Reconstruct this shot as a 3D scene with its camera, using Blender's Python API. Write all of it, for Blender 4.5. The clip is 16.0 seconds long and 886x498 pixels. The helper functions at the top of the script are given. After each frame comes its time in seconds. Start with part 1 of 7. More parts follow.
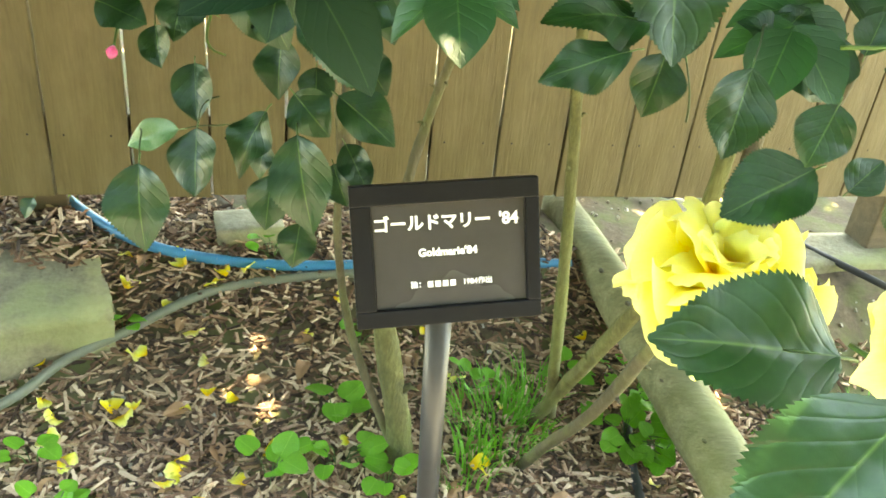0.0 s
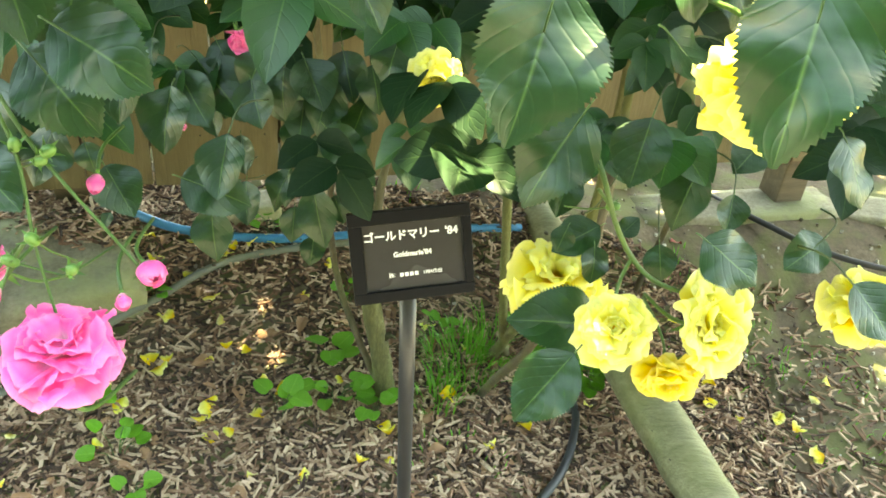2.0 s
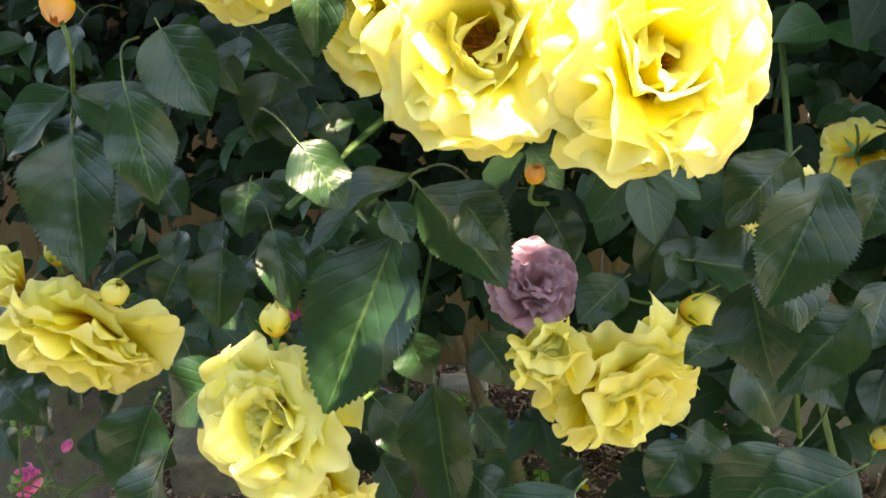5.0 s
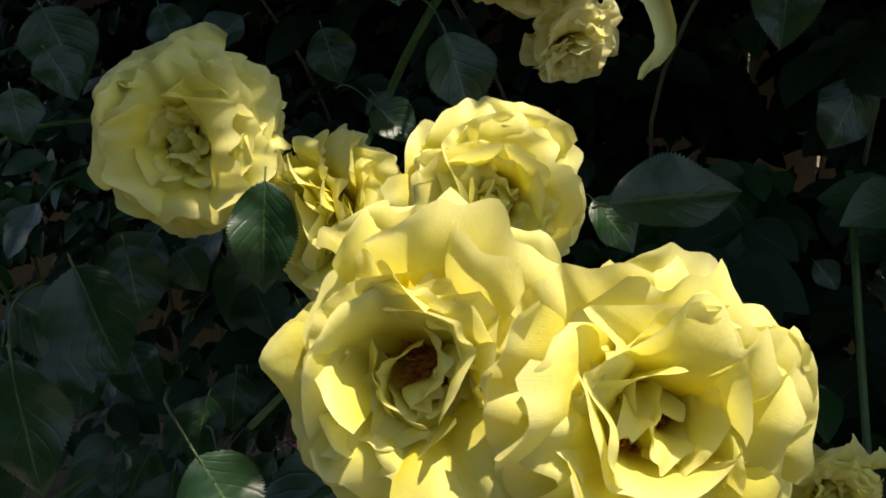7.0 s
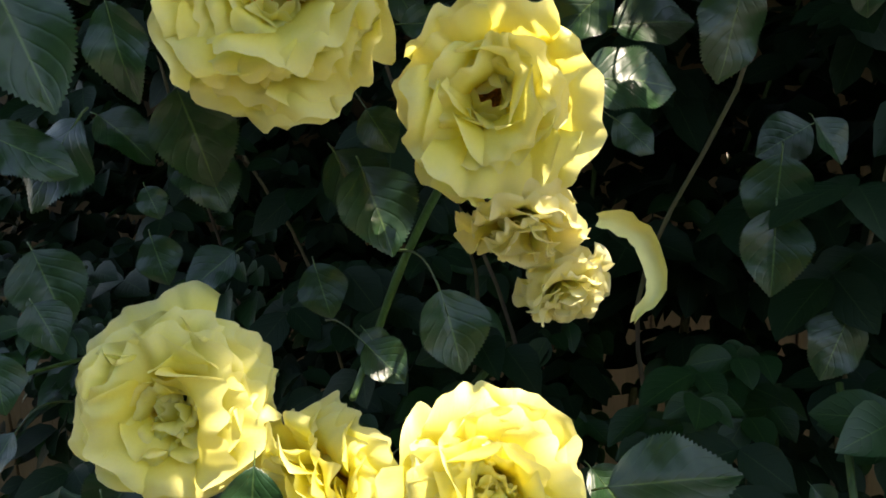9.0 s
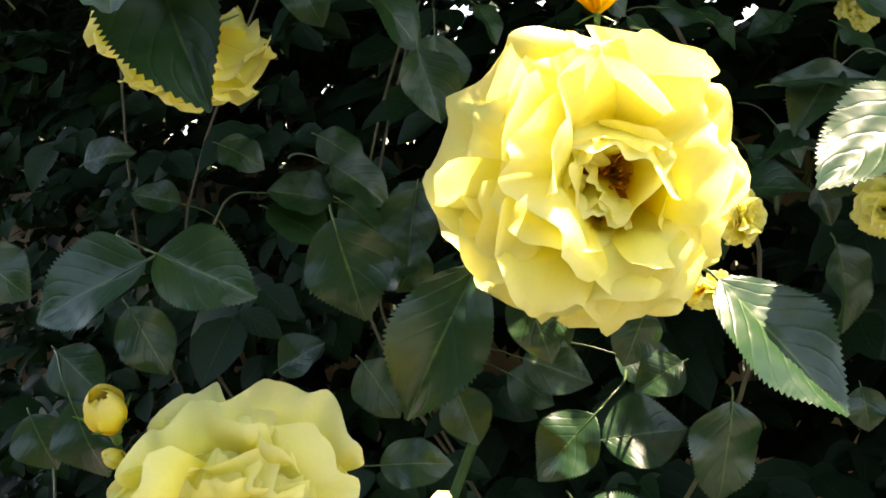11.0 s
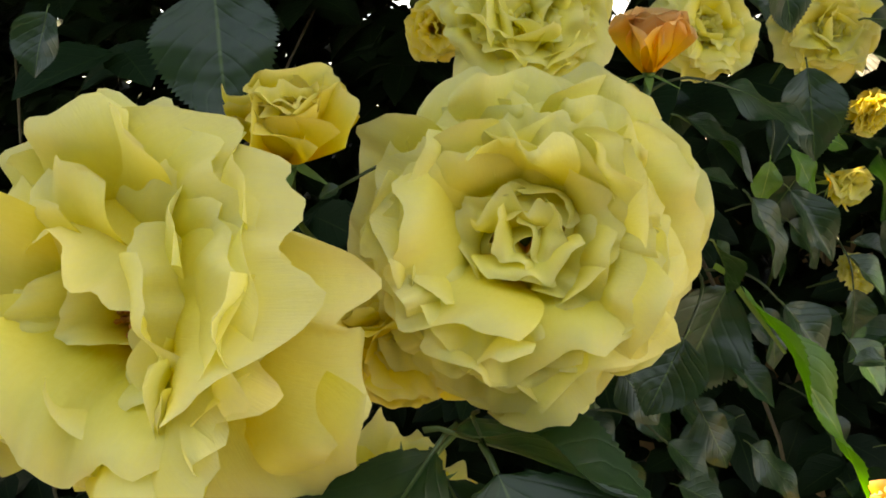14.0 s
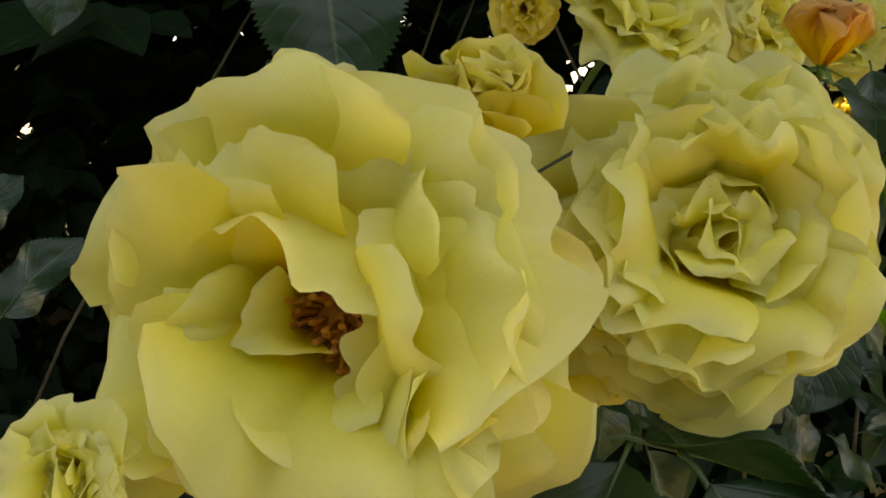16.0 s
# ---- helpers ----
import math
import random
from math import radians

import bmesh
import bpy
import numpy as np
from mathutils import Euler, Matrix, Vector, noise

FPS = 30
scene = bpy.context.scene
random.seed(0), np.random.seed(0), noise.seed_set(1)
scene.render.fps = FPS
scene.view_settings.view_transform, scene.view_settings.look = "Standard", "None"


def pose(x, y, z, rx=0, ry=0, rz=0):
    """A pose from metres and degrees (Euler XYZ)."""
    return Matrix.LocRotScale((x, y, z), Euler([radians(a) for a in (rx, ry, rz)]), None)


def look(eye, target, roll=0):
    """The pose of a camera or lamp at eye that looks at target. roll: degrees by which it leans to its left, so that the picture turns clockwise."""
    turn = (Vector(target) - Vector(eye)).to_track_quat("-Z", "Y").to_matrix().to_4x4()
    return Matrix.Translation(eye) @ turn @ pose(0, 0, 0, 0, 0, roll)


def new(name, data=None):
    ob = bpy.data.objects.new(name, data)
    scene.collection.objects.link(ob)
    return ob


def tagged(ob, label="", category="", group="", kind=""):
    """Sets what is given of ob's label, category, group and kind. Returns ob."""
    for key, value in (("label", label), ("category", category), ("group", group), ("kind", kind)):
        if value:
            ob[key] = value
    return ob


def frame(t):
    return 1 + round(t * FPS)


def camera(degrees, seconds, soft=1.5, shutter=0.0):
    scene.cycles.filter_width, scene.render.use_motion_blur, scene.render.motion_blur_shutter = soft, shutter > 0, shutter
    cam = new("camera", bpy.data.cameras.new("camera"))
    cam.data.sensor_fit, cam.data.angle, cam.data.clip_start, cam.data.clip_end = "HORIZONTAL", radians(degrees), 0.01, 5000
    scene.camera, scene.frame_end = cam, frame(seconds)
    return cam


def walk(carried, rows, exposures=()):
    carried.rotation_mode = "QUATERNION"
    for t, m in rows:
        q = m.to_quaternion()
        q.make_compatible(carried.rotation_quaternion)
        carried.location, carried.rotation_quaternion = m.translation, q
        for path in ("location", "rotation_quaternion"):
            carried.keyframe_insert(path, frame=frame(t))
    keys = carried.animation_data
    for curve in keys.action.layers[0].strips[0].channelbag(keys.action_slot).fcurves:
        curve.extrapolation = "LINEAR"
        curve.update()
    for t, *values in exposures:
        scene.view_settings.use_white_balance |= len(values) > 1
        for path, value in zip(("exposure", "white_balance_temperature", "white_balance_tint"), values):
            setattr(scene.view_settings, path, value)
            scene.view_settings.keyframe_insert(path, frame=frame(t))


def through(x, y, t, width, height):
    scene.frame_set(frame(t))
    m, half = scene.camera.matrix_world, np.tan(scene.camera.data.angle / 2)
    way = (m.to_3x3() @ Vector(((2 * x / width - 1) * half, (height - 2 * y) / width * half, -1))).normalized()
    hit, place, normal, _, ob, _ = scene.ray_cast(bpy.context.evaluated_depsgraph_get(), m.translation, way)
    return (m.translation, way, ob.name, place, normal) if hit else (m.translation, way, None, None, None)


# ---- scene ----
# ---------------------------------------------------------------- camera
cam = camera(58.0, 16.0, soft=1.7)
PATH = [
    (0, 0.0000, 0.0000, 0.9739, 61.00, -5.70, 2.00),
    (0.5, -0.0042, -0.0579, 1.0133, 60.65, -6.24, 2.07),
    (1, -0.0041, -0.0976, 1.0551, 58.84, -6.70, 1.64),
    (1.5, -0.0096, -0.1617, 1.1214, 57.07, -5.57, 0.90),
    (2, -0.0009, -0.2464, 1.1918, 56.98, -5.02, -0.45),
    (2.5, 0.0589, -0.3424, 1.2763, 59.05, -1.93, -0.86),
    (3, 0.1658, -0.4206, 1.3456, 63.41, -1.71, 3.45),
    (3.2, 0.1904, -0.4374, 1.3681, 65.19, -1.21, 5.48),
    (5.3, 0.4061, -0.2196, 1.4046, 66.89, 2.92, 25.46),
    (5.5, 0.3911, -0.2130, 1.4230, 67.78, 2.78, 24.78),
    (6, 0.3784, -0.1765, 1.4260, 68.64, 3.51, 23.64),
    (6.5, 0.3982, -0.1345, 1.4333, 69.21, 1.61, 29.20),
    (7, 0.3919, -0.1215, 1.4523, 70.58, 2.95, 29.87),
    (7.5, 0.3875, -0.1082, 1.4796, 72.43, 3.34, 29.41),
    (8, 0.3827, -0.0995, 1.4954, 72.88, 2.36, 29.51),
    (8.2, 0.3830, -0.1008, 1.5045, 73.23, 2.21, 29.62),
    (10.3, 0.3609, -0.0925, 1.6057, 85.44, 4.66, 27.86),
    (10.5, 0.3780, -0.0686, 1.6469, 83.85, 6.05, 28.98),
    (11, 0.3813, -0.0409, 1.7090, 83.54, 6.03, 29.30),
    (11.5, 0.3616, -0.0271, 1.7523, 84.10, 6.14, 28.14),
    (12, 0.3333, -0.0087, 1.7964, 84.36, 5.60, 26.71),
    (12.5, 0.3072, -0.0031, 1.8342, 84.75, 5.53, 25.13),
    (13, 0.2617, -0.0116, 1.8803, 82.69, 4.40, 20.99),
    (13.5, 0.2187, -0.0292, 1.9097, 82.33, 5.14, 16.94),
    (14, 0.1880, -0.0428, 1.9202, 82.12, 3.10, 13.89),
    (14.5, 0.1800, -0.0265, 1.9017, 82.94, 3.58, 15.28),
    (15, 0.1383, -0.0196, 1.9122, 80.31, 4.14, 13.12),
    (15.5, 0.0984, -0.0319, 1.9232, 80.38, 2.84, 4.84),
    (16, 0.0886, -0.0350, 1.9203, 81.32, 0.96, 2.88),
]
walk(cam, [(t, pose(*p)) for t, *p in PATH], exposures=[
    (0.0, 5.12, 11000, -2), (2.5, 4.2, 11200, -5), (3.0, 3.7, 11100, -6), (3.2, 3.45, 10800, -4), (5.3, 2.8, 8700, 18), (6.0, 1.9, 8300, 20), (6.5, 1.05, 7700, 17), (7.5, 0.6, 7200, 16), (8.2, 1.1, 7000, 17), (10.3, 2.6, 8600, 20),
    (12.0, 2.75, 8200, 20), (12.5, 3.0, 8800, 24), (13.0, 3.55, 9300, 20), (13.5, 2.95, 10000, 20), (14.0, 2.45, 10900, 20), (14.5, 2.35, 11100, 20), (16.0, 2.05, 11700, 20),
])

# ---------------------------------------------------------------- sky and sun
SUN_DIR = Vector((0.30, 0.20, 0.93)).normalized()
world = bpy.data.worlds.new("world")
scene.world = world
world.use_nodes = True
wn = world.node_tree
sky = wn.nodes.new("ShaderNodeTexSky")
sky.sky_type = "NISHITA"
sky.sun_disc = False
sky.sun_elevation = math.asin(SUN_DIR.z)
sky.sun_rotation = math.atan2(SUN_DIR.x, SUN_DIR.y)
bg = wn.nodes["Background"]
bg.inputs["Strength"].default_value = 0.14
wn.links.new(sky.outputs[0], bg.inputs["Color"])
sun_data = bpy.data.lights.new("sun", "SUN")
sun_data.energy, sun_data.angle, sun_data.color = 5.0, radians(0.6), (1.0, 0.95, 0.86)
sun = new("sun", sun_data)
sun.matrix_world = look(SUN_DIR * 10, (0, 0, 0))


# ---------------------------------------------------------------- materials
class Net:
    """Short hand for building a node material."""

    def __init__(self, name):
        self.mat = bpy.data.materials.new(name)
        self.mat.use_nodes = True
        self.t = self.mat.node_tree
        self.bsdf = self.t.nodes["Principled BSDF"]
        self.out = self.t.nodes["Material Output"]

    def node(self, kind, **values):
        n = self.t.nodes.new(kind)
        for key, value in values.items():
            if key in n.inputs:
                n.inputs[key].default_value = value
        return n

    def link(self, a, b):
        self.t.links.new(a, b)

    def math(self, op, a, b=0.0, c=0.0):
        n = self.t.nodes.new("ShaderNodeMath")
        n.operation = op
        for k, v in enumerate((a, b, c)):
            if isinstance(v, (int, float)):
                n.inputs[k].default_value = v
            else:
                self.link(v, n.inputs[k])
        return n.outputs[0]

    def ramp(self, fac, *stops):
        n = self.t.nodes.new("ShaderNodeValToRGB")
        e = n.color_ramp.elements
        while len(e) < len(stops):
            e.new(0.5)
        for k, (p, c) in enumerate(stops):
            e[k].position, e[k].color = p, (*c, 1)
        self.link(fac, n.inputs[0])
        return n.outputs[0]

    def mix(self, fac, a, b, mode="MIX"):
        n = self.t.nodes.new("ShaderNodeMix")
        n.data_type, n.blend_type = "RGBA", mode
        for sock, v in ((n.inputs[0], fac), (n.inputs[6], a), (n.inputs[7], b)):
            if isinstance(v, (int, float)):
                sock.default_value = v
            elif isinstance(v, tuple):
                sock.default_value = (*v, 1)
            else:
                self.link(v, sock)
        return n.outputs[2]

    def noise(self, scale, detail=4.0, rough=0.55, coord="Object", stretch=None, distort=0.0):
        n = self.node("ShaderNodeTexNoise", Scale=scale, Detail=detail, Roughness=rough, Distortion=distort)
        c = self.t.nodes.new("ShaderNodeTexCoord")
        src = c.outputs[coord]
        if stretch:
            m = self.t.nodes.new("ShaderNodeMapping")
            m.inputs["Scale"].default_value = stretch
            self.link(src, m.inputs[0])
            src = m.outputs[0]
        self.link(src, n.inputs["Vector"])
        return n.outputs["Fac"]

    def bump(self, height, strength=0.3, distance=0.01):
        n = self.node("ShaderNodeBump", Strength=strength, Distance=distance)
        self.link(height, n.inputs["Height"])
        self.link(n.outputs[0], self.bsdf.inputs["Normal"])
        return n.outputs[0]

    def set(self, **values):
        for key, v in values.items():
            sock = self.bsdf.inputs[key.replace("_", " ")]
            if isinstance(v, (int, float)):
                sock.default_value = v
            elif isinstance(v, tuple):
                sock.default_value = (*v, 1)
            else:
                self.link(v, sock)

    def uv(self):
        c = self.t.nodes.new("ShaderNodeTexCoord")
        s = self.t.nodes.new("ShaderNodeSeparateXYZ")
        self.link(c.outputs["UV"], s.inputs[0])
        return s.outputs[0], s.outputs[1]

    def random(self, island=False):
        if island:
            return self.t.nodes.new("ShaderNodeNewGeometry").outputs["Random Per Island"]
        return self.t.nodes.new("ShaderNodeObjectInfo").outputs["Random"]

    def translucent(self, colour, amount, normal=None):
        tr = self.t.nodes.new("ShaderNodeBsdfTranslucent")
        self.link(colour, tr.inputs["Color"])
        if normal is not None:
            self.link(normal, tr.inputs["Normal"])
        mx = self.t.nodes.new("ShaderNodeMixShader")
        mx.inputs[0].default_value = amount
        self.link(self.bsdf.outputs[0], mx.inputs[1])
        self.link(tr.outputs[0], mx.inputs[2])
        self.link(mx.outputs[0], self.out.inputs["Surface"])


def petal_material(name, base, body, tip, through=0.46):
    n = Net(name)
    u, v = n.uv()
    streak = n.noise(9.0, 3.0, 0.6, "UV", (5.0, 0.8, 1.0))
    blotch = n.noise(26.0, 3.0)
    where = n.math("ADD", v, n.math("MULTIPLY", n.math("SUBTRACT", streak, 0.5), 0.18))
    col = n.ramp(where, (0.08, base), (0.36, body), (0.68, tip), (1.0, tuple(c * 0.77 + k for c, k in zip(tip, (0.18, 0.185, 0.19)))))
    col = n.mix(n.math("MULTIPLY", n.random(), 0.10), col, n.mix(0.4, col, base), "MIX")
    col = n.mix(n.math("MULTIPLY", n.math("SUBTRACT", blotch, 0.35), 0.5), col, tuple(min(1.0, c * 1.12) for c in tip))
    n.set(Base_Color=col, Roughness=0.46)
    n.bsdf.inputs["Specular IOR Level"].default_value = 0.32
    vein = n.noise(14.0, 4.0, 0.6, "UV", (6.0, 0.5, 1.0))
    nor = n.bump(n.math("ADD", vein, n.math("MULTIPLY", blotch, 0.9)), 0.13, 0.0015)
    n.translucent(col, through, nor)
    return n.mat


PETAL = petal_material("petal_yellow", (0.85, 0.46, 0.008), (0.87, 0.78, 0.075), (0.88, 0.84, 0.21))
PETAL_GOLD = petal_material("petal_gold", (0.82, 0.44, 0.01), (0.86, 0.67, 0.03), (0.87, 0.76, 0.09))
PETAL_ORANGE = petal_material("petal_orange", (0.82, 0.45, 0.02), (0.87, 0.58, 0.03), (0.86, 0.46, 0.07))
PETAL_FADED = petal_material("petal_faded", (0.78, 0.60, 0.10), (0.88, 0.84, 0.24), (0.88, 0.83, 0.36))
PETAL_PINK = petal_material("petal_pink", (0.90, 0.62, 0.66), (0.92, 0.27, 0.60), (0.90, 0.13, 0.46))
PETAL_MAUVE = petal_material("petal_mauve", (0.50, 0.36, 0.32), (0.50, 0.27, 0.34), (0.46, 0.26, 0.33))


def leaf_material(name, deep, light, rib, rough, through, per_island=False, gloss=0.5):
    n = Net(name)
    u, v = n.uv()
    au = n.math("ABSOLUTE", u)
    wave = n.math("SUBTRACT", v, n.math("MULTIPLY", au, 0.40))
    vein = n.math("ABSOLUTE", n.math("SINE", n.math("MULTIPLY", wave, 20.0)))
    fine = n.noise(120.0, 3.0)
    patch = n.noise(18.0, 3.0)
    col = n.mix(patch, deep, light)
    tone = n.random(per_island)
    col = n.mix(n.math("MULTIPLY", tone, 0.45), col, n.mix(0.5, light, deep))
    ribness = n.math("MULTIPLY", n.math("SUBTRACT", 1.0, n.math("SMOOTH_MIN", n.math("MULTIPLY", au, 22.0), 1.0, 0.1)), 0.75)
    ribness = n.math("MAXIMUM", ribness, 0.0)
    veinness = n.math("MULTIPLY", n.math("POWER", n.math("SUBTRACT", 1.0, vein), 8.0), 0.05)
    col = n.mix(n.math("ADD", ribness, veinness), col, rib)
    n.set(Base_Color=col)
    n.set(Roughness=n.math("ADD", n.math("MULTIPLY", fine, 0.12), rough))
    n.bsdf.inputs["Specular IOR Level"].default_value = gloss
    height = n.math("SUBTRACT", n.math("MULTIPLY", fine, 0.12), n.math("POWER", n.math("SUBTRACT", 1.0, vein), 4.0))
    nor = n.bump(height, 0.18, 0.0012)
    glow = n.mix(1.0, col, (1.0, 1.9, 0.35), "MULTIPLY")
    n.translucent(glow, through, nor)
    return n.mat


LEAF = leaf_material("rose_leaf", (0.008, 0.029, 0.009), (0.016, 0.054, 0.015), (0.08, 0.14, 0.04), 0.32, 0.14, gloss=0.44)
# lit counterpart of the shaded foliage: brighter green for the low leaves
LEAF_LOW_LIT = leaf_material("rose_leaf_low", (0.012, 0.046, 0.012), (0.022, 0.078, 0.020), (0.08, 0.15, 0.04), 0.36, 0.14, True, 0.42)
# darkened copy of the rose leaf, deep shade put into its colour
LEAF_SHADED = leaf_material("rose_foliage", (0.005, 0.017, 0.007), (0.010, 0.030, 0.010), (0.03, 0.06, 0.02), 0.45, 0.10, True, 0.13)
LEAF_FRESH = leaf_material("weed_leaf", (0.07, 0.21, 0.02), (0.15, 0.36, 0.035), (0.20, 0.40, 0.07), 0.45, 0.30, True)


def wood_material(name, dark, mid, light, grain, rough=0.75, moss=None, relief=0.5):
    n = Net(name)
    g = n.noise(4.0, 8.0, 0.65, "Object", grain, 0.6)
    fine = n.noise(28.0, 6.0, 0.6, "Object", grain)
    big = n.noise(5.5, 6.0, 0.6, "Object", (1.6, 1.6, 0.7))
    col = n.ramp(n.math("ADD", n.math("MULTIPLY", g, 0.65), n.math("MULTIPLY", fine, 0.35)), (0.30, dark), (0.5, mid), (0.72, light))
    col = n.mix(n.math("MULTIPLY", n.random(), 0.35), col, dark)
    stain = n.ramp(big, (0.48, (0, 0, 0)), (0.66, (1, 1, 1)))
    if moss:
        col = n.mix(n.math("MULTIPLY", stain, 0.55), col, moss)
    n.set(Base_Color=col, Roughness=rough)
    n.bump(n.math("ADD", g, n.math("MULTIPLY", fine, 0.6)), relief, 0.004)
    return n.mat


FENCE = wood_material("fence_board", (0.066, 0.050, 0.019), (0.105, 0.080, 0.031), (0.150, 0.117, 0.050), (9.0, 9.0, 0.7), 0.6, (0.17, 0.13, 0.07))
FENCE_RAIL = wood_material("fence_rail", (0.05, 0.036, 0.020), (0.09, 0.065, 0.037), (0.13, 0.095, 0.055), (0.8, 9.0, 9.0))
LOG = wood_material("log_timber", (0.085, 0.082, 0.04), (0.19, 0.185, 0.095), (0.33, 0.32, 0.19), (0.9, 8.0, 8.0), 0.8, (0.16, 0.17, 0.06))
BARK = wood_material("cane_bark", (0.035, 0.030, 0.018), (0.085, 0.076, 0.045), (0.17, 0.15, 0.095), (7.0, 7.0, 2.2), 0.8, (0.12, 0.16, 0.04), 1.0)
BARK_MOSS = wood_material("mossy_bark", (0.035, 0.034, 0.015), (0.095, 0.098, 0.036), (0.20, 0.195, 0.085), (9.0, 9.0, 3.0), 0.9, (0.11, 0.14, 0.035), 1.0)
STALK_GREEN = wood_material("stalk_green", (0.018, 0.036, 0.010), (0.030, 0.055, 0.014), (0.05, 0.08, 0.022), (5.0, 5.0, 1.0), 0.5)
CANE = wood_material("cane_green", (0.03, 0.07, 0.014), (0.055, 0.12, 0.022), (0.10, 0.17, 0.045), (5.0, 5.0, 1.0), 0.5)


def rough_material(name, dark, mid, light, scale, rough=0.95, bump=0.7, island=False, tint=None):
    n = Net(name)
    a, b = n.noise(scale, 8.0, 0.65), n.noise(scale * 7, 4.0, 0.6)
    f = n.math("ADD", n.math("MULTIPLY", a, 0.6), n.math("MULTIPLY", b, 0.4))
    if island:
        f = n.math("ADD", n.math("MULTIPLY", f, 0.45), n.math("MULTIPLY", n.random(True), 0.55))
    col = n.ramp(f, (0.30, dark), (0.52, mid), (0.74, light))
    if tint:
        col = n.mix(n.ramp(n.noise(scale * 0.5, 4.0), (0.5, (0, 0, 0)), (0.62, (0.7, 0.7, 0.7))), col, tint)
    n.set(Base_Color=col, Roughness=rough)
    n.bump(f, bump, 0.006)
    return n.mat


CHIP = rough_material("wood_chip", (0.040, 0.021, 0.013), (0.22, 0.122, 0.072), (0.54, 0.39, 0.265), 40.0, 0.85, 0.5, True)
STONE = rough_material("stone", (0.09, 0.08, 0.05), (0.20, 0.18, 0.12), (0.31, 0.285, 0.21), 14.0, 0.9, 0.9, tint=(0.21, 0.23, 0.10))
def soil_and_bounce():
    """The bed's soil; in front of it unseen ground, made grey for neutral reflections."""
    n = Net("bed_and_path")
    a, b = n.noise(12.0, 8.0, 0.65), n.noise(84.0, 4.0, 0.6)
    f = n.math("ADD", n.math("MULTIPLY", a, 0.6), n.math("MULTIPLY", b, 0.4))
    soil = n.ramp(f, (0.30, (0.045, 0.031, 0.019)), (0.52, (0.10, 0.074, 0.046)), (0.74, (0.19, 0.15, 0.10)))
    soil = n.mix(n.ramp(n.noise(9.0, 6.0), (0.42, (0, 0, 0)), (0.60, (0.75, 0.75, 0.75))), soil, (0.10, 0.115, 0.035))
    # grey of the unseen ground, set for the light it bounces back
    grey = n.ramp(f, (0.30, (0.085, 0.084, 0.080)), (0.52, (0.13, 0.128, 0.122)), (0.74, (0.19, 0.187, 0.178)))
    s = n.t.nodes.new("ShaderNodeSeparateXYZ")
    c = n.t.nodes.new("ShaderNodeTexCoord")
    n.link(c.outputs["Object"], s.inputs[0])
    edge = n.math("ADD", s.outputs[1], n.math("MULTIPLY", n.noise(3.0), 0.15))
    n.set(Base_Color=n.mix(n.ramp(edge, (0.10, (0, 0, 0)), (0.20, (1, 1, 1))), grey, soil), Roughness=0.95)
    n.bump(f, 0.7, 0.006)
    return n.mat


SOIL = soil_and_bounce()
GRIT = rough_material("grit", (0.10, 0.085, 0.06), (0.25, 0.22, 0.17), (0.5, 0.46, 0.38), 30.0, 0.9, 0.4, True)


def plain(name, colour, rough, metal=0.0, wear=0.25, scale=30.0, bump=0.1, spec=0.5):
    n = Net(name)
    w = n.noise(scale, 6.0, 0.65)
    col = n.mix(n.math("MULTIPLY", w, wear), colour, tuple(min(1.0, c * 1.8 + 0.02) for c in colour))
    n.set(Base_Color=col, Metallic=metal)
    n.set(Roughness=n.math("ADD", n.math("MULTIPLY", n.noise(scale * 0.3, 4.0), 0.2), rough - 0.1))
    n.bsdf.inputs["Specular IOR Level"].default_value = spec
    n.bump(w, bump, 0.001)
    return n.mat


HOSE_BLUE = plain("hose_blue", (0.010, 0.125, 0.23), 0.42, wear=0.5)
HOSE_GREY = plain("hose_grey", (0.10, 0.105, 0.075), 0.6, wear=0.5)
HOSE_BLACK = plain("hose_black", (0.022, 0.024, 0.026), 0.5, wear=0.5)
SIGN_BLACK = plain("sign_frame", (0.006, 0.006, 0.007), 0.4, wear=0.3, spec=0.12)
SIGN_PLATE = plain("sign_plate", (0.034, 0.031, 0.030), 0.26, wear=0.5, scale=14.0, bump=0.02, spec=0.35)
POST_GREY = plain("sign_post", (0.020, 0.021, 0.024), 0.40, metal=0.0, wear=0.4)
WHITE = plain("sign_lettering", (0.78, 0.78, 0.76), 0.5, wear=0.1)
STAMEN = plain("stamen", (0.42, 0.15, 0.015), 0.7, wear=0.9, scale=300.0)
SEPAL = plain("sepal", (0.07, 0.16, 0.03), 0.5, wear=0.5)
LIMP = plain("limp_petal", (0.52, 0.53, 0.20), 0.6, wear=0.4)
DRY_LEAF = plain("dry_leaf", (0.20, 0.105, 0.05), 0.7, wear=0.7)
RED_LEAF = plain("red_leaf", (0.22, 0.045, 0.035), 0.7, wear=0.7)
# lighter copy of the leaf green, backlight painted into the colour
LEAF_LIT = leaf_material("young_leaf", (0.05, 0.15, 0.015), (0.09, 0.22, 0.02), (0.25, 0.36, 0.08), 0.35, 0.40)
# green leaf with the sun's gleam painted on as whitish noise patches
LEAF_GLEAM = rough_material("variegated_leaf", (0.02, 0.07, 0.02), (0.10, 0.20, 0.07), (0.75, 0.78, 0.66), 55.0, 0.35, 0.1)


# ---------------------------------------------------------------- building blocks
def empty(name, m=Matrix()):
    ob = new(name)
    ob.empty_display_size = 0.02
    ob.matrix_world = m
    return ob


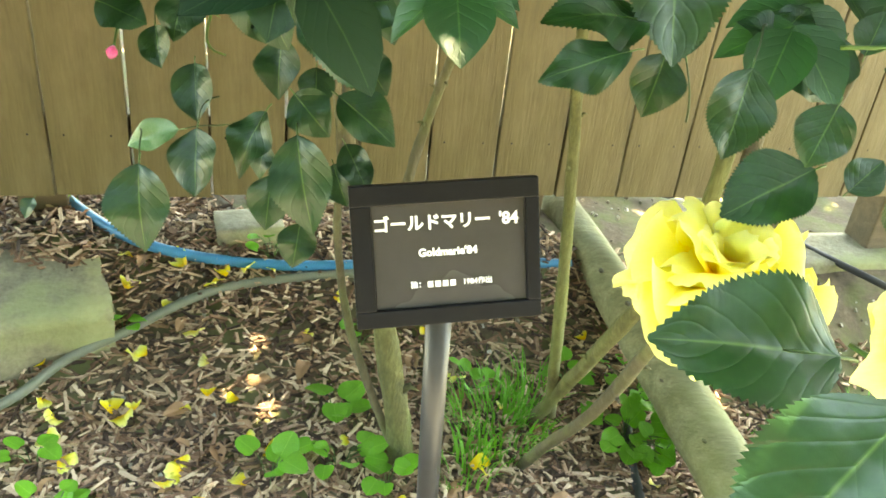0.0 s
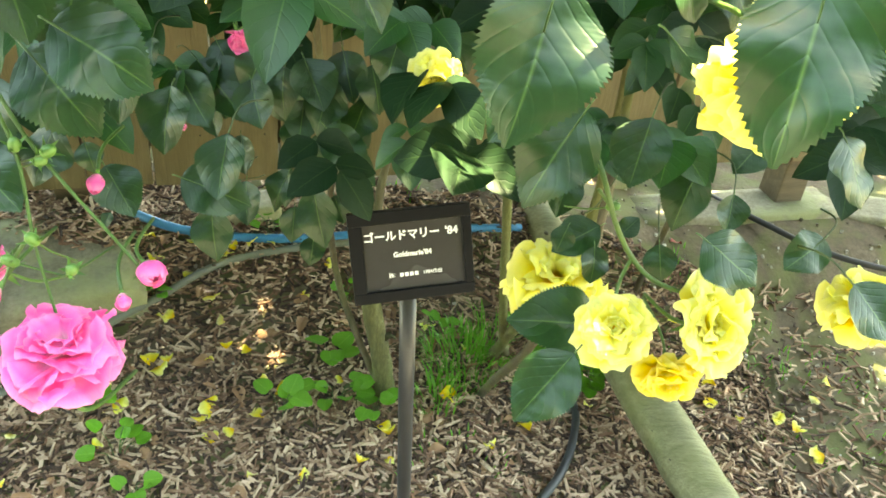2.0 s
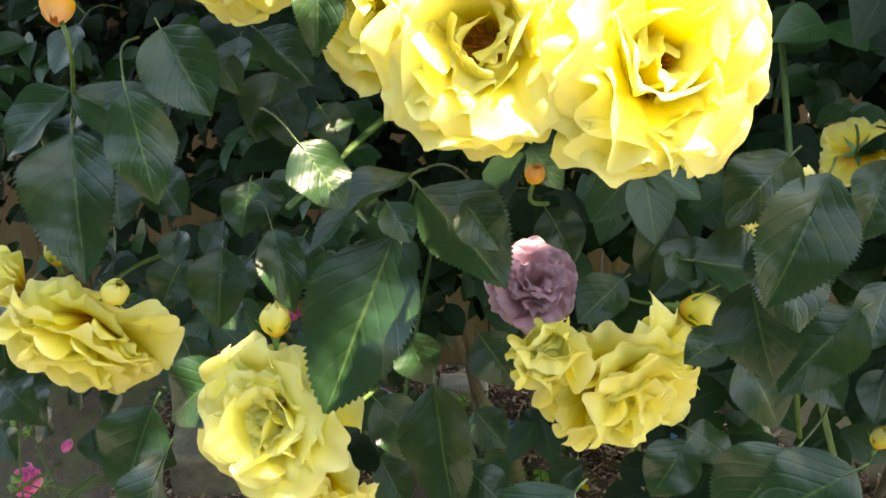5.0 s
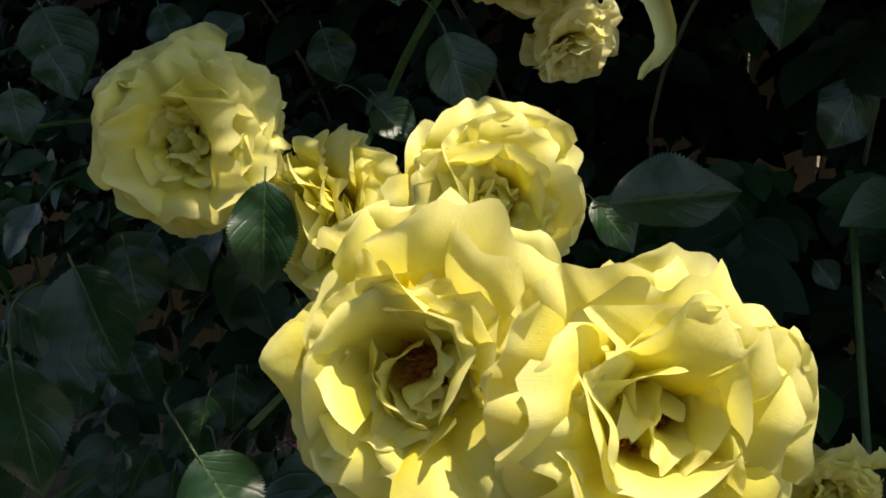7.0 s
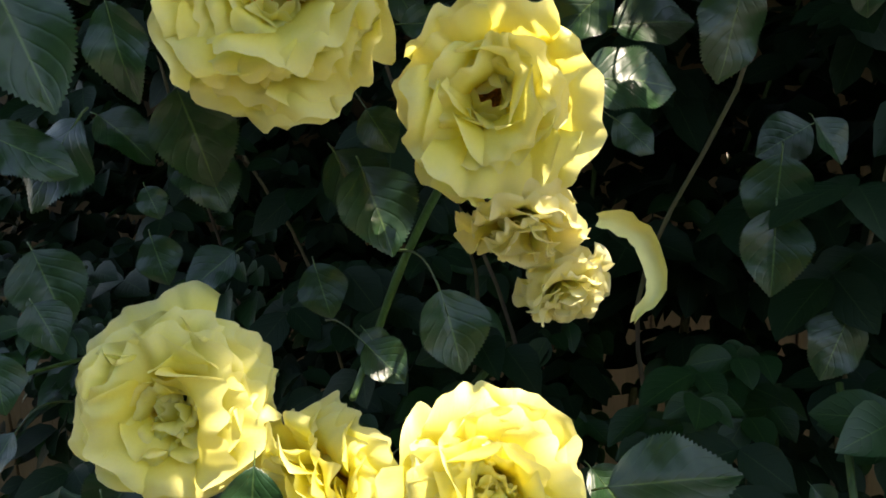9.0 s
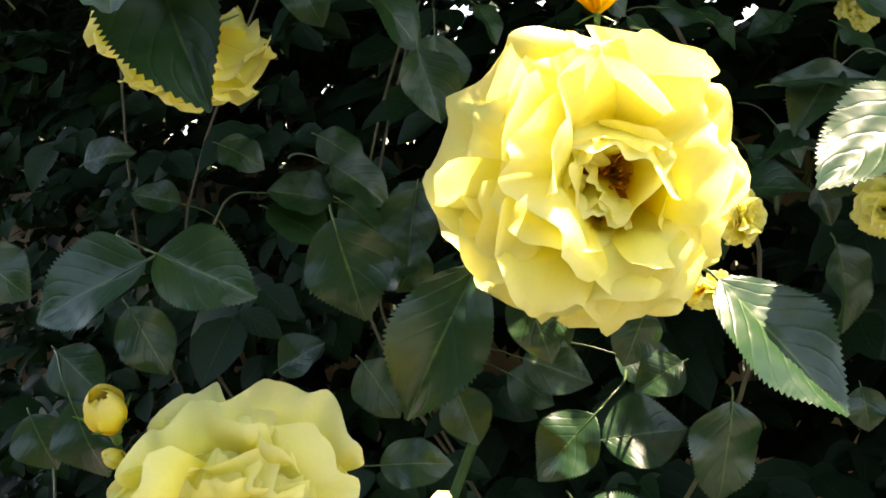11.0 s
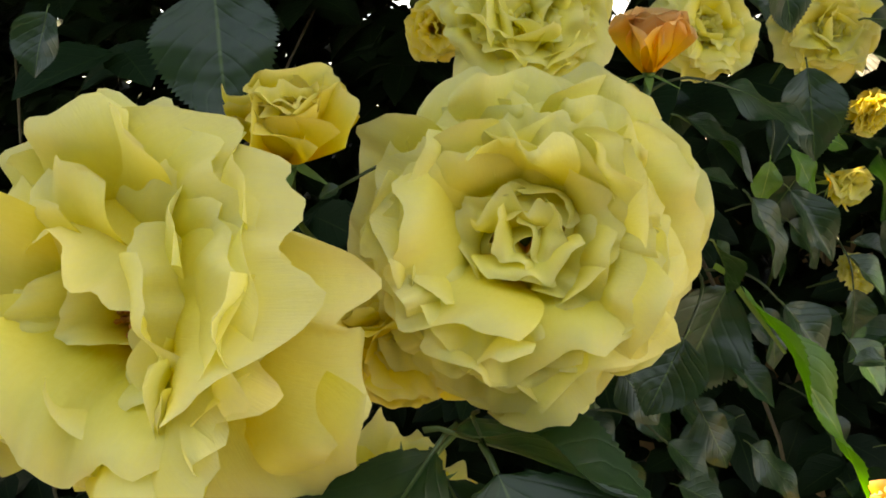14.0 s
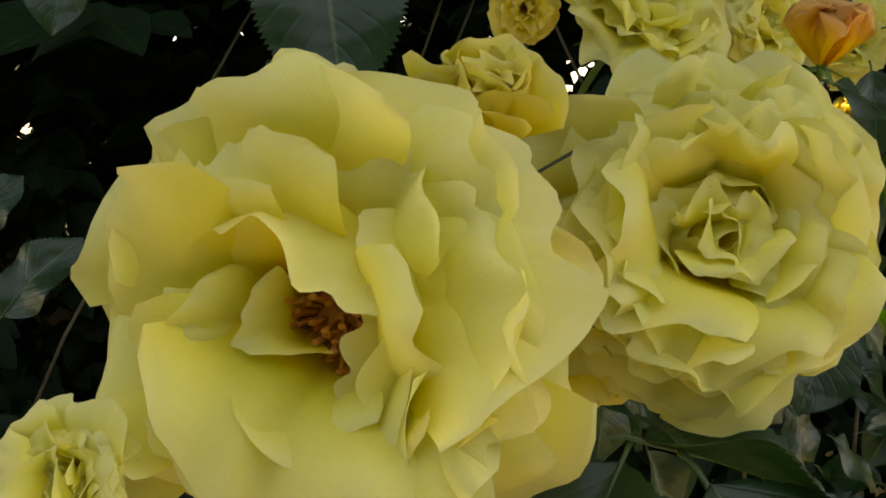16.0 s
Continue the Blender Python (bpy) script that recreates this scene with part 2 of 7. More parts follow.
def mesh_of(name, bm, material, smooth=True):
    me = bpy.data.meshes.new(name)
    bm.to_mesh(me)
    bm.free()
    me.materials.append(material)
    if smooth:
        me.shade_smooth()
    return me


def part(name, bm, material, parent, label="", smooth=True):
    """One mesh object under a thing; the mesh is in the parent's space."""
    ob = new(name, mesh_of(name, bm, material, smooth))
    ob.parent = parent
    return tagged(ob, label)


def share(name, me, m, parent, label=""):
    """An object on a mesh that others use too, placed by m in the parent's space."""
    ob = new(name, me)
    ob.parent = parent
    ob.matrix_basis = m
    return tagged(ob, label)


def basis(x, y, z, origin):
    m = Matrix.Identity(4)
    for k, col in enumerate((x, y, z, Vector(origin))):
        for r in range(3):
            m[r][k] = col[r]
    return m


def frame_of(axis, hint=(0, 0, 1)):
    """Three unit vectors of which the last is axis."""
    z = Vector(axis).normalized()
    x = Vector(hint).cross(z)
    if x.length < 1e-3:
        x = Vector((1, 0, 0)).cross(z)
    x.normalize()
    return x, z.cross(x), z


def tube(bm, points, radii, sides=8, wobble=0.0, seed=0.0):
    """A tapering tube along points, with closed ends."""
    rings = []
    pts = [Vector(p) for p in points]
    up = Vector((0.31, 0.17, 0.93))
    for k, p in enumerate(pts):
        d = (pts[min(k + 1, len(pts) - 1)] - pts[max(k - 1, 0)]).normalized()
        x = up.cross(d)
        if x.length < 1e-3:
            x = Vector((1, 0, 0)).cross(d)
        x.normalize()
        y = d.cross(x)
        r = radii[k] if isinstance(radii, (list, tuple)) else radii
        ring = []
        for s in range(sides):
            a = 2 * math.pi * s / sides
            rr = r * (1 + wobble * noise.noise((seed + k * 0.7, math.cos(a) * 1.5, math.sin(a) * 1.5 + seed)))
            ring.append(bm.verts.new(p + x * math.cos(a) * rr + y * math.sin(a) * rr))
        rings.append(ring)
    for a, b in zip(rings, rings[1:]):
        for s in range(sides):
            bm.faces.new((a[s], a[(s + 1) % sides], b[(s + 1) % sides], b[s]))
    bm.faces.new(rings[0][::-1])
    bm.faces.new(rings[-1])


def smooth_path(points, per=6):
    """A Catmull-Rom line through points."""
    p = [Vector(q) for q in points]
    p = [2 * p[0] - p[1]] + p + [2 * p[-1] - p[-2]]
    out = []
    for k in range(1, len(p) - 2):
        for s in range(per):
            t = s / per
            out.append(0.5 * (2 * p[k] + (p[k + 1] - p[k - 1]) * t + (2 * p[k - 1] - 5 * p[k] + 4 * p[k + 1] - p[k + 2]) * t * t
                              + (3 * p[k] - p[k - 1] - 3 * p[k + 1] + p[k + 2]) * t ** 3))
    out.append(p[-2])
    return out


def box(bm, sx, sy, sz, m=Matrix(), bevel=0.0):
    got = bmesh.ops.create_cube(bm, size=1.0, matrix=m @ Matrix.Diagonal((sx, sy, sz, 1)))
    if bevel:
        edges = {e for v in got["verts"] for e in v.link_edges}
        bmesh.ops.bevel(bm, geom=list(edges), offset=bevel, segments=2, affect="EDGES", profile=0.6)


def step(a):
    a = min(1.0, max(0.0, a))
    return a * a * (3 - 2 * a)


FENCE_AT, FENCE_TURN, BOARD = Vector((-0.702, 1.333, 0.273)), radians(13.44), 0.14


def fence_gap(x, y):
    """How far a place lies in front of the fence."""
    return -((x - FENCE_AT.x) * -math.sin(FENCE_TURN) + (y - FENCE_AT.y) * math.cos(FENCE_TURN))


def ground_z(x, y):
    d = fence_gap(x, y)
    return 0.20 * step((0.40 - d) / 0.40) - 0.12 * step((x - 0.1) / 0.8)


# ---------------------------------------------------------------- petals and blooms
def petal_mesh(name, rng, width, curl, cup, ruffle, point, material, square=0.6, folds=(0.0, 0.0, 0.10, 0.20), nu=30, nv=16):
    """A fan-shaped petal that grows from its base at the origin along +z; its inner face looks to -y."""
    bm = bmesh.new()
    uvl = bm.loops.layers.uv.new("UVMap")
    seed = Vector((rng.uniform(0, 50), rng.uniform(0, 50), rng.uniform(0, 50)))
    apex, notch, at = rng.uniform(-0.45, 0.45), rng.choice((0.0, 0.0, 0.06, 0.12)), rng.uniform(-0.6, 0.6)
    flutes, ph = rng.uniform(0.9, 2.4), rng.uniform(0, 6.3)
    lean, roll_back, side = rng.uniform(-0.35, 0.35), rng.uniform(0.3, 1.5), rng.uniform(0.0, 0.9)
    crease, fold = rng.uniform(-0.5, 0.5), rng.choice(folds)
    ph2, frill = rng.uniform(0, 6.3), rng.uniform(3.5, 5.5)
    grid = []
    for j in range(nv + 1):
        v = (j / nv) ** 0.85
        row = []
        for i in range(nu + 1):
            u = 2 * i / nu - 1
            au = abs(u)
            # outline: narrow claw, broad rounded blade, now and then notched or with a small point
            half = 0.5 * width * (0.15 + 0.85 * math.sin(min(1.0, v * 1.2) * math.pi / 2) ** 0.9)
            edge = square + (1 - square) * max(0.0, 1 - au ** 2.2) ** 0.6
            edge += point * (math.exp(-((u - apex) / 0.08) ** 2) + 0.7 * math.exp(-((u - apex - 0.75) / 0.07) ** 2) + 0.7 * math.exp(-((u - apex + 0.7) / 0.07) ** 2)) - notch * math.exp(-((u - at) / 0.12) ** 2)
            edge += 0.07 * noise.noise(seed + Vector((u * 1.9, 0, 0))) + 0.08 * noise.noise(seed + Vector((u * 4.2, 7, 0)))
            length = v * (1 + (edge - 1) * v ** 1.4)
            y, z, n = 0.0, 0.0, 10
            back = roll_back * (0.45 + 1.3 * noise.noise(seed + Vector((u * 1.7, 5, 0))))
            for k in range(n):
                s = (k + 0.5) / n * length
                ang = curl * s ** 1.4 - 0.40 * math.sin(min(1.0, s * 1.2) * math.pi) + (back * ((s - 0.74) / 0.26) ** 1.6 if s > 0.74 else 0.0)
                y += math.sin(ang) * length / n
                z += math.cos(ang) * length / n
            x = u * half + lean * v * v * 0.3
            y -= cup * u * u * half * (0.5 + v * 0.5) * 1.5
            y += 1.6 * side * half * max(0.0, au - 0.55) ** 2 * v
            late = step((v - 0.35) / 0.65)
            y += ruffle * late * late * (math.sin(flutes * math.pi * u + ph + 1.6 * noise.noise(seed + Vector((u * 1.3, 4, 4)))) * (0.45 + 0.55 * au) + 0.9 * noise.noise(seed + Vector((u * 2.0, v * 1.5, 3))))
            y += (0.022 + 0.24 * ruffle) * late ** 3 * math.sin(frill * math.pi * u + ph2) * (0.6 + 0.8 * noise.noise(seed + Vector((u * 1.5, 0, 8))))
            y += fold * v * math.exp(-((u - crease - 0.25 * v) / 0.10) ** 2) * 0.5
            y += 0.13 * noise.noise(seed + Vector((u * 1.0, v * 1.3, 9))) * v + 0.05 * v * noise.noise(seed + Vector((u * 2.7, v * 2.4, 2)))
            row.append(bm.verts.new((x, y, z)))
        grid.append(row)
    for j in range(nv):
        for i in range(nu):
            f = bm.faces.new((grid[j][i], grid[j][i + 1], grid[j + 1][i + 1], grid[j + 1][i]))
            for loop, (a, b) in zip(f.loops, ((i, j), (i + 1, j), (i + 1, j + 1), (i, j + 1))):
                loop[uvl].uv = (2 * a / nu - 1, b / nv)
    return mesh_of(name, bm, material)


def wrap_mesh(name, rng, material, flare, nu=14, nv=10):
    """A petal wrapped round a closed heart, one long, as an egg's side; it opens a little at its rim by flare."""
    bm = bmesh.new()
    uvl = bm.loops.layers.uv.new("UVMap")
    span, twist = rng.uniform(1.5, 2.0), rng.uniform(0.5, 0.9)
    seed = Vector((rng.uniform(0, 50), 0, 0))
    grid = []
    for j in range(nv + 1):
        v = j / nv
        row = []
        for i in range(nu + 1):
            u = 2 * i / nu - 1
            top = 1 - 0.24 * abs(u) ** 2.5 + 0.22 * noise.noise(seed + Vector((u * 2.6, 0, 0)))
            w = v * (1 + (top - 1) * v)
            r = 0.40 * max(0.04, math.sin(math.pi * (0.06 + 0.84 * w))) ** 0.85 * (1 + 0.10 * u * twist) * (1 + 0.16 * noise.noise(seed + Vector((u * 1.6, w * 2.5, 4)))) + flare * max(0.0, w - 0.55) ** 1.6
            a = u * span
            row.append(bm.verts.new((math.sin(a) * r, math.cos(a) * r, w * 1.05)))
        grid.append(row)
    for j in range(nv):
        for i in range(nu):
            f = bm.faces.new((grid[j][i], grid[j][i + 1], grid[j + 1][i + 1], grid[j + 1][i]))
            for loop, (a, b) in zip(f.loops, ((i, j), (i + 1, j), (i + 1, j + 1), (i, j + 1))):
                loop[uvl].uv = (2 * a / nu - 1, b / nv)
    return mesh_of(name, bm, material)


def petal_set(material, count=9):
    rng = random.Random(material.name)
    kinds = {
        "outer": dict(width=1.30, curl=0.70, cup=0.16, ruffle=0.11, point=0.075),
        "mid": dict(width=1.26, curl=0.75, cup=0.26, ruffle=0.11, point=0.05),
        "inner": dict(width=1.20, curl=0.65, cup=0.40, ruffle=0.11, point=0.02),
        "lobe": dict(width=1.05, curl=0.95, cup=0.38, ruffle=0.19, point=0.0, square=0.84, folds=(0.0,)),
        "shell": dict(width=1.22, curl=0.42, cup=0.55, ruffle=0.05, point=0.0, square=0.55, folds=(0.0,)),
        "hood": dict(width=1.25, curl=-1.0, cup=0.45, ruffle=0.07, point=0.0, square=0.62, folds=(0.0,)),
        "frill": dict(width=1.35, curl=0.85, cup=0.30, ruffle=0.20, point=0.0, square=0.80, folds=(0.0, 0.1)),
    }
    made = {}
    for kind, k in kinds.items():
        made[kind] = []
        for _ in range(count):
            v = dict(k)
            v["curl"] += rng.uniform(-0.3, 0.45)
            v["cup"] += rng.uniform(-0.14, 0.12)
            v["ruffle"] *= rng.uniform(0.7, 1.4)
            v["point"] *= rng.choice((0.0, 0.4, 1.0, 1.8))
            made[kind].append(petal_mesh("petal_" + kind, rng, material=material, **v))
    made["wrap"] = [wrap_mesh("petal_wrap", rng, material, 0.05) for _ in range(5)]
    made["flare"] = [wrap_mesh("petal_flare", rng, material, 1.1) for _ in range(5)]
    return made


PETALS = {k: petal_set(m) for k, m in dict(yellow=PETAL, gold=PETAL_GOLD, orange=PETAL_ORANGE, faded=PETAL_FADED, pink=PETAL_PINK, mauve=PETAL_MAUVE).items()}


def stamens_bm(rng, n=120):
    bm = bmesh.new()
    for _ in range(n):
        a, r = rng.uniform(0, 6.3), rng.uniform(0.03, 0.20)
        top = Vector((math.cos(a) * r * 1.5, math.sin(a) * r * 1.5, rng.uniform(0.14, 0.27)))
        tube(bm, [(math.cos(a) * r * 0.6, math.sin(a) * r * 0.6, 0.0), top * 0.6, top], [0.010, 0.009, 0.009], 4)
        bmesh.ops.create_icosphere(bm, subdivisions=1, radius=0.016, matrix=Matrix.Translation(top) @ Matrix.Diagonal((1.3, 0.9, 1.2, 1)))
    bmesh.ops.create_uvsphere(bm, u_segments=10, v_segments=6, radius=0.19, matrix=Matrix.Diagonal((1, 1, 0.7, 1)))
    return bm


STAMENS = mesh_of("flower_heart", stamens_bm(random.Random(5)), STAMEN)


def sepal_mesh(rng):
    bm = bmesh.new()
    rows = []
    for j in range(7):
        v = j / 6
        w = 0.13 * (1 - v) ** 0.8 * (0.7 + 0.6 * math.sin(v * 3.0))
        y = 0.18 * math.sin(v * 2.0) + 0.35 * v * v
        rows.append([bm.verts.new((-w, y, v * 0.75 - 0.05)), bm.verts.new((0, y + 0.03, v * 0.75 - 0.05)), bm.verts.new((w, y, v * 0.75 - 0.05))])
    for a, b in zip(rows, rows[1:]):
        for k in range(2):
            bm.faces.new((a[k], a[k + 1], b[k + 1], b[k]))
    return mesh_of("sepal", bm, SEPAL)


SEPALS = sepal_mesh(random.Random(3))


def hip_bm():
    bm = bmesh.new()
    prof = [(0.02, -0.34), (0.075, -0.30), (0.095, -0.22), (0.085, -0.12), (0.13, -0.04), (0.15, 0.03)]
    rings = [[bm.verts.new((r * math.cos(2 * math.pi * s / 9), r * math.sin(2 * math.pi * s / 9), z)) for s in range(9)] for r, z in prof]
    for a, b in zip(rings, rings[1:]):
        for s in range(9):
            bm.faces.new((a[s], a[(s + 1) % 9], b[(s + 1) % 9], b[s]))
    bm.faces.new(rings[-1])
    return bm


HIP = mesh_of("receptacle", hip_bm(), SEPAL)

# rings of petals: how many, kind, opening in degrees, length, lift of the base, spread of the bases
STYLES = {
    "full": [(7, "outer", 66, 1.05, 0.00), (7, "outer", 54, 0.98, 0.04), (6, "mid", 42, 0.88, 0.08), (5, "shell", 38, 0.74, 0.10, 0.14), (4, "hood", 8, 0.46, 0.10, 0.50), (6, "frill", 30, 0.52, 0.15, 0.22), (4, "frill", 14, 0.42, 0.22, 0.14), (3, "hood", 4, 0.28, 0.26, 0.16), (3, "frill", 16, 0.30, 0.26, 0.05), (4, "lobe", 6, 0.36, 0.22, 0.03)],
    "ruffled": [(8, "outer", 70, 1.05, 0.00), (7, "outer", 58, 1.00, 0.03), (7, "mid", 46, 0.92, 0.07), (6, "frill", 44, 0.80, 0.10, 0.18), (4, "hood", 10, 0.46, 0.08, 0.58), (6, "frill", 36, 0.60, 0.14, 0.34), (6, "frill", 22, 0.44, 0.22, 0.24), (4, "hood", 4, 0.30, 0.26, 0.24), (4, "frill", 20, 0.32, 0.28, 0.08), (4, "lobe", 4, 0.36, 0.16, 0.04)],
    "shingle": [(8, "outer", 72, 1.05, 0.00), (8, "outer", 60, 1.00, 0.03), (7, "mid", 50, 0.92, 0.07), (7, "frill", 48, 0.82, 0.10, 0.18), (6, "frill", 40, 0.62, 0.14, 0.34)],
    "heart": [(6, "outer", 78, 1.06, -0.04), (6, "outer", 64, 1.03, 0.0), (5, "mid", 48, 0.98, 0.05)],
    "open": [(7, "outer", 70, 1.06, 0.00), (6, "outer", 58, 1.02, 0.03), (6, "mid", 46, 0.92, 0.06), (5, "shell", 42, 0.70, 0.10, 0.18), (4, "hood", 12, 0.50, 0.10, 0.52), (4, "frill", 28, 0.48, 0.14, 0.26), (3, "shell", 16, 0.44, 0.15, 0.20), (2, "hood", -6, 0.38, 0.16, 0.34), (1, "lobe", 2, 0.48, 0.14, 0.06)],
    "droop": [(7, "outer", 88, 1.00, 0.00), (6, "outer", 74, 1.0, 0.02), (6, "mid", 58, 0.95, 0.04), (5, "mid", 42, 0.88, 0.06), (5, "inner", 26, 0.78, 0.08, 0.06), (5, "lobe", 12, 0.6, 0.1, 0.12)],
    "dome": [(7, "shell", 116, 0.98, 0.00), (7, "shell", 100, 0.96, 0.04), (6, "mid", 80, 0.90, 0.08), (6, "mid", 58, 0.80, 0.12), (5, "inner", 36, 0.66, 0.16, 0.06), (4, "frill", 16, 0.50, 0.20, 0.08)],
    "cup": [(5, "inner", 16, 1.15, 0.00), (4, "inner", 8, 1.06, 0.04), (4, "flare", 0, 0.92, 0.08), (3, "flare", 0, 0.76, 0.16), (3, "wrap", 0, 0.66, 0.26), (3, "wrap", 0, 0.48, 0.36)],
    "bud": [(3, "wrap", 0, 1.15, 0.0), (3, "wrap", 0, 1.08, 0.06), (3, "wrap", 0, 0.95, 0.16), (2, "wrap", 0, 0.7, 0.36), (2, "wrap", 0, 0.45, 0.62)],
}
BLOOM_COUNT = [0]


def rose(at, facing, radius, style="full", colour="yellow", label="", name="rose", stamens=None, stem=0.045, group="yellow roses on the bush", top=None, heart=()):
    """A bloom whose open face is centred on at and looks along facing. Its parts: petals, stamens, receptacle, sepals, stem."""
    BLOOM_COUNT[0] += 1
    rng = random.Random(BLOOM_COUNT[0] * 7 + 3)
    x, y, z = frame_of(facing, top or (0, 0, 1))
    rise = {"bud": 0.55, "cup": 0.5, "open": 0.42, "full": 0.42, "shingle": 0.42, "heart": 0.42, "ruffled": 0.42}.get(style, 0.36)
    size = radius * {"bud": 1.7, "cup": 1.3}.get(style, 1.0)
    base = Vector(at) - z * size * rise
    thing = empty(name, basis(x, y, z, base))
    sets = PETALS[colour]
    turn = rng.uniform(0, 6.3)
    for count, kind, open_, length, lift, *spread in STYLES[style]:
        turn += rng.uniform(0.2, 0.6)
        for k in range(count):
            loose = 0.45 if spread else 0.32
            a = turn + 2 * math.pi * (k + rng.uniform(-loose, loose)) / count
            closed = kind in ("wrap", "flare")
            tilt = open_ + (rng.uniform(-2, 4) if closed else rng.uniform(-14, 14) * (1.5 if spread else 1.0))
            s = size * length * rng.uniform(0.82, 1.10)
            off = size * (0.05 + (spread[0] * rng.uniform(0.5, 1.1) if spread else 0.0))
            m = (Matrix.Rotation(a, 4, "Z") @ Matrix.Translation((0, 0.0 if closed else off, size * lift)) @ Matrix.Rotation(-radians(tilt), 4, "X")
                 @ Matrix.Rotation(0.0 if closed else radians(rng.uniform(-30, 30) * (2.0 if style == "ruffled" else 1.0) if kind == "lobe" else rng.uniform(-24, 24)), 4, "Z") @ Matrix.Diagonal((s * rng.uniform(0.92, 1.1), s, s, 1)))
            share("petal", rng.choice(sets[kind]), m, thing)
    for kind, angle, open_, length, lift, off, wide in heart:
        m = (Matrix.Rotation(radians(angle), 4, "Z") @ Matrix.Translation((0, size * off, size * lift)) @ Matrix.Rotation(-radians(open_), 4, "X") @ Matrix.Rotation(radians(rng.uniform(-14, 14)), 4, "Z")
             @ Matrix.Diagonal((size * length * wide, size * length, size * length, 1)))
        share("petal", rng.choice(sets[kind]), m, thing)
    if stamens if stamens is not None else style in ("open", "heart"):
        share("flower_heart", STAMENS, Matrix.Translation((0, 0, size * 0.06)) @ Matrix.Scale(size * (0.85 if style == "open" else 1.05), 4), thing, "amber and brown dried stamens")
    share("receptacle", HIP, Matrix.Scale(size * (0.75 if style != "bud" else 1.3), 4), thing)
    for k in range(5):
        s = size * (1.15 if style == "bud" else 0.7)
        share("sepal", SEPALS, Matrix.Rotation(k * 2 * math.pi / 5 + 0.4, 4, "Z") @ Matrix.Rotation(-radians(8 if style == "bud" else 75), 4, "X") @ Matrix.Scale(s, 4), thing)
    if stem:
        inv = thing.matrix_world.inverted().to_3x3()
        back, down = Vector((0, 0, -1)), inv @ Vector((0, 1.0, -0.25)).normalized()
        pts = [back * size * 0.2, back * stem * 0.5, back * stem * 0.75 + down * stem * 0.35, back * stem * 0.9 + down * stem * 1.1]
        bm = bmesh.new()
        tube(bm, smooth_path(pts, 4), 0.0016 if radius > 0.03 else 0.0011, 6)
        part("stem", bm, CANE, thing)
    return tagged(thing, label or "pale yellow ruffled rose in full bloom on the bush", "rose", group)


# ---------------------------------------------------------------- leaves
def leaf_mesh(name, rng, material, teeth=32, fold=0.22, arch=0.16, wave=0.05, stalk=0.12):
    """A saw-edged leaflet one long, from its base at the origin along +y, its upper face to +z, half width 0.5."""
    bm = bmesh.new()
    uvl = bm.loops.layers.uv.new("UVMap")
    rows = teeth * 2
    cols = (-1.0, -0.78, -0.5, -0.24, 0.0, 0.24, 0.5, 0.78, 1.0)
    ph, seed = rng.uniform(0, 6.3), Vector((rng.uniform(0, 50), 0, rng.uniform(0, 50)))
    peak = 0.76 / 1.74
    norm = (peak ** 0.76) * ((1 - peak) ** 0.98)
    grid = []
    for j in range(rows + 1):
        v = j / rows
        hw = 0.5 * (v ** 0.76) * ((1 - v) ** 0.98) / norm if 0 < v < 1 else 0.0
        hw = max(hw, 0.004)
        row = []
        for u in cols:
            k = hw
            vv = v
            if abs(u) == 1.0:
                k = hw * (1.035 if j % 2 else 0.955)
                vv = v + (0.012 if j % 2 else -0.004)
            x = u * k
            z = fold * abs(x) - arch * vv * vv + wave * abs(u) * math.sin(vv * 9 + ph + (2 if u > 0 else 0)) * hw * 2
            z += 0.05 * noise.noise(seed + Vector((x * 3, vv * 2.5, 0)))
            z += 0.016 * abs(math.sin((vv - 0.40 * abs(u)) * 20.0)) * (1 - u * u) * min(1.0, abs(u) * 3) * min(1.0, hw * 5)
            row.append(bm.verts.new((x, vv * (1 - 0.25 * arch), z)))
        grid.append(row)
    for a in range(rows):
        for i in range(len(cols) - 1):
            f = bm.faces.new((grid[a][i], grid[a][i + 1], grid[a + 1][i + 1], grid[a + 1][i]))
            for loop, (p, q) in zip(f.loops, ((i, a), (i + 1, a), (i + 1, a + 1), (i, a + 1))):
                loop[uvl].uv = (cols[p], q / rows)
    if stalk:
        n0 = len(bm.faces)
        tube(bm, [(0, -stalk, -0.03), (0, -stalk * 0.5, -0.004), (0, 0.02, -0.012), (0, 0.3, -0.01 - arch * 0.09)], [0.016, 0.014, 0.014, 0.008], 5)
        bm.faces.ensure_lookup_table()
        for f in bm.faces[n0:]:
            for loop in f.loops:
                loop[uvl].uv = (0.0, 0.5)
    return mesh_of(name, bm, material)


LRNG = random.Random(11)
LEAVES = [leaf_mesh("leaf", LRNG, LEAF, fold=f, arch=a, wave=w) for f, a, w in ((0.20, 0.10, 0.05), (0.30, 0.22, 0.07), (0.12, 0.28, 0.10), (0.40, 0.06, 0.05), (-0.10, 0.20, 0.10), (0.25, 0.34, 0.08))]
FOLDED = leaf_mesh("leaf", LRNG, LEAF_LIT, fold=0.10, arch=0.15, wave=0.08)
GLEAMING = leaf_mesh("leaf", LRNG, LEAF_GLEAM, fold=0.2, arch=0.2)

def stalk_mesh(bend):
    """A thin leaf stalk that runs back from a leaf's base into the bush."""
    bm = bmesh.new()
    tube(bm, smooth_path([(0, 0.002, -0.0006), (0.1 * bend, -0.014, -0.002), (0.35 * bend, -0.024, -0.010), (bend, -0.030, -0.022)], 3), [0.00045 + 0.00004 * k for k in range(10)], 5)
    return mesh_of("leaf_stalk", bm, STALK_GREEN)


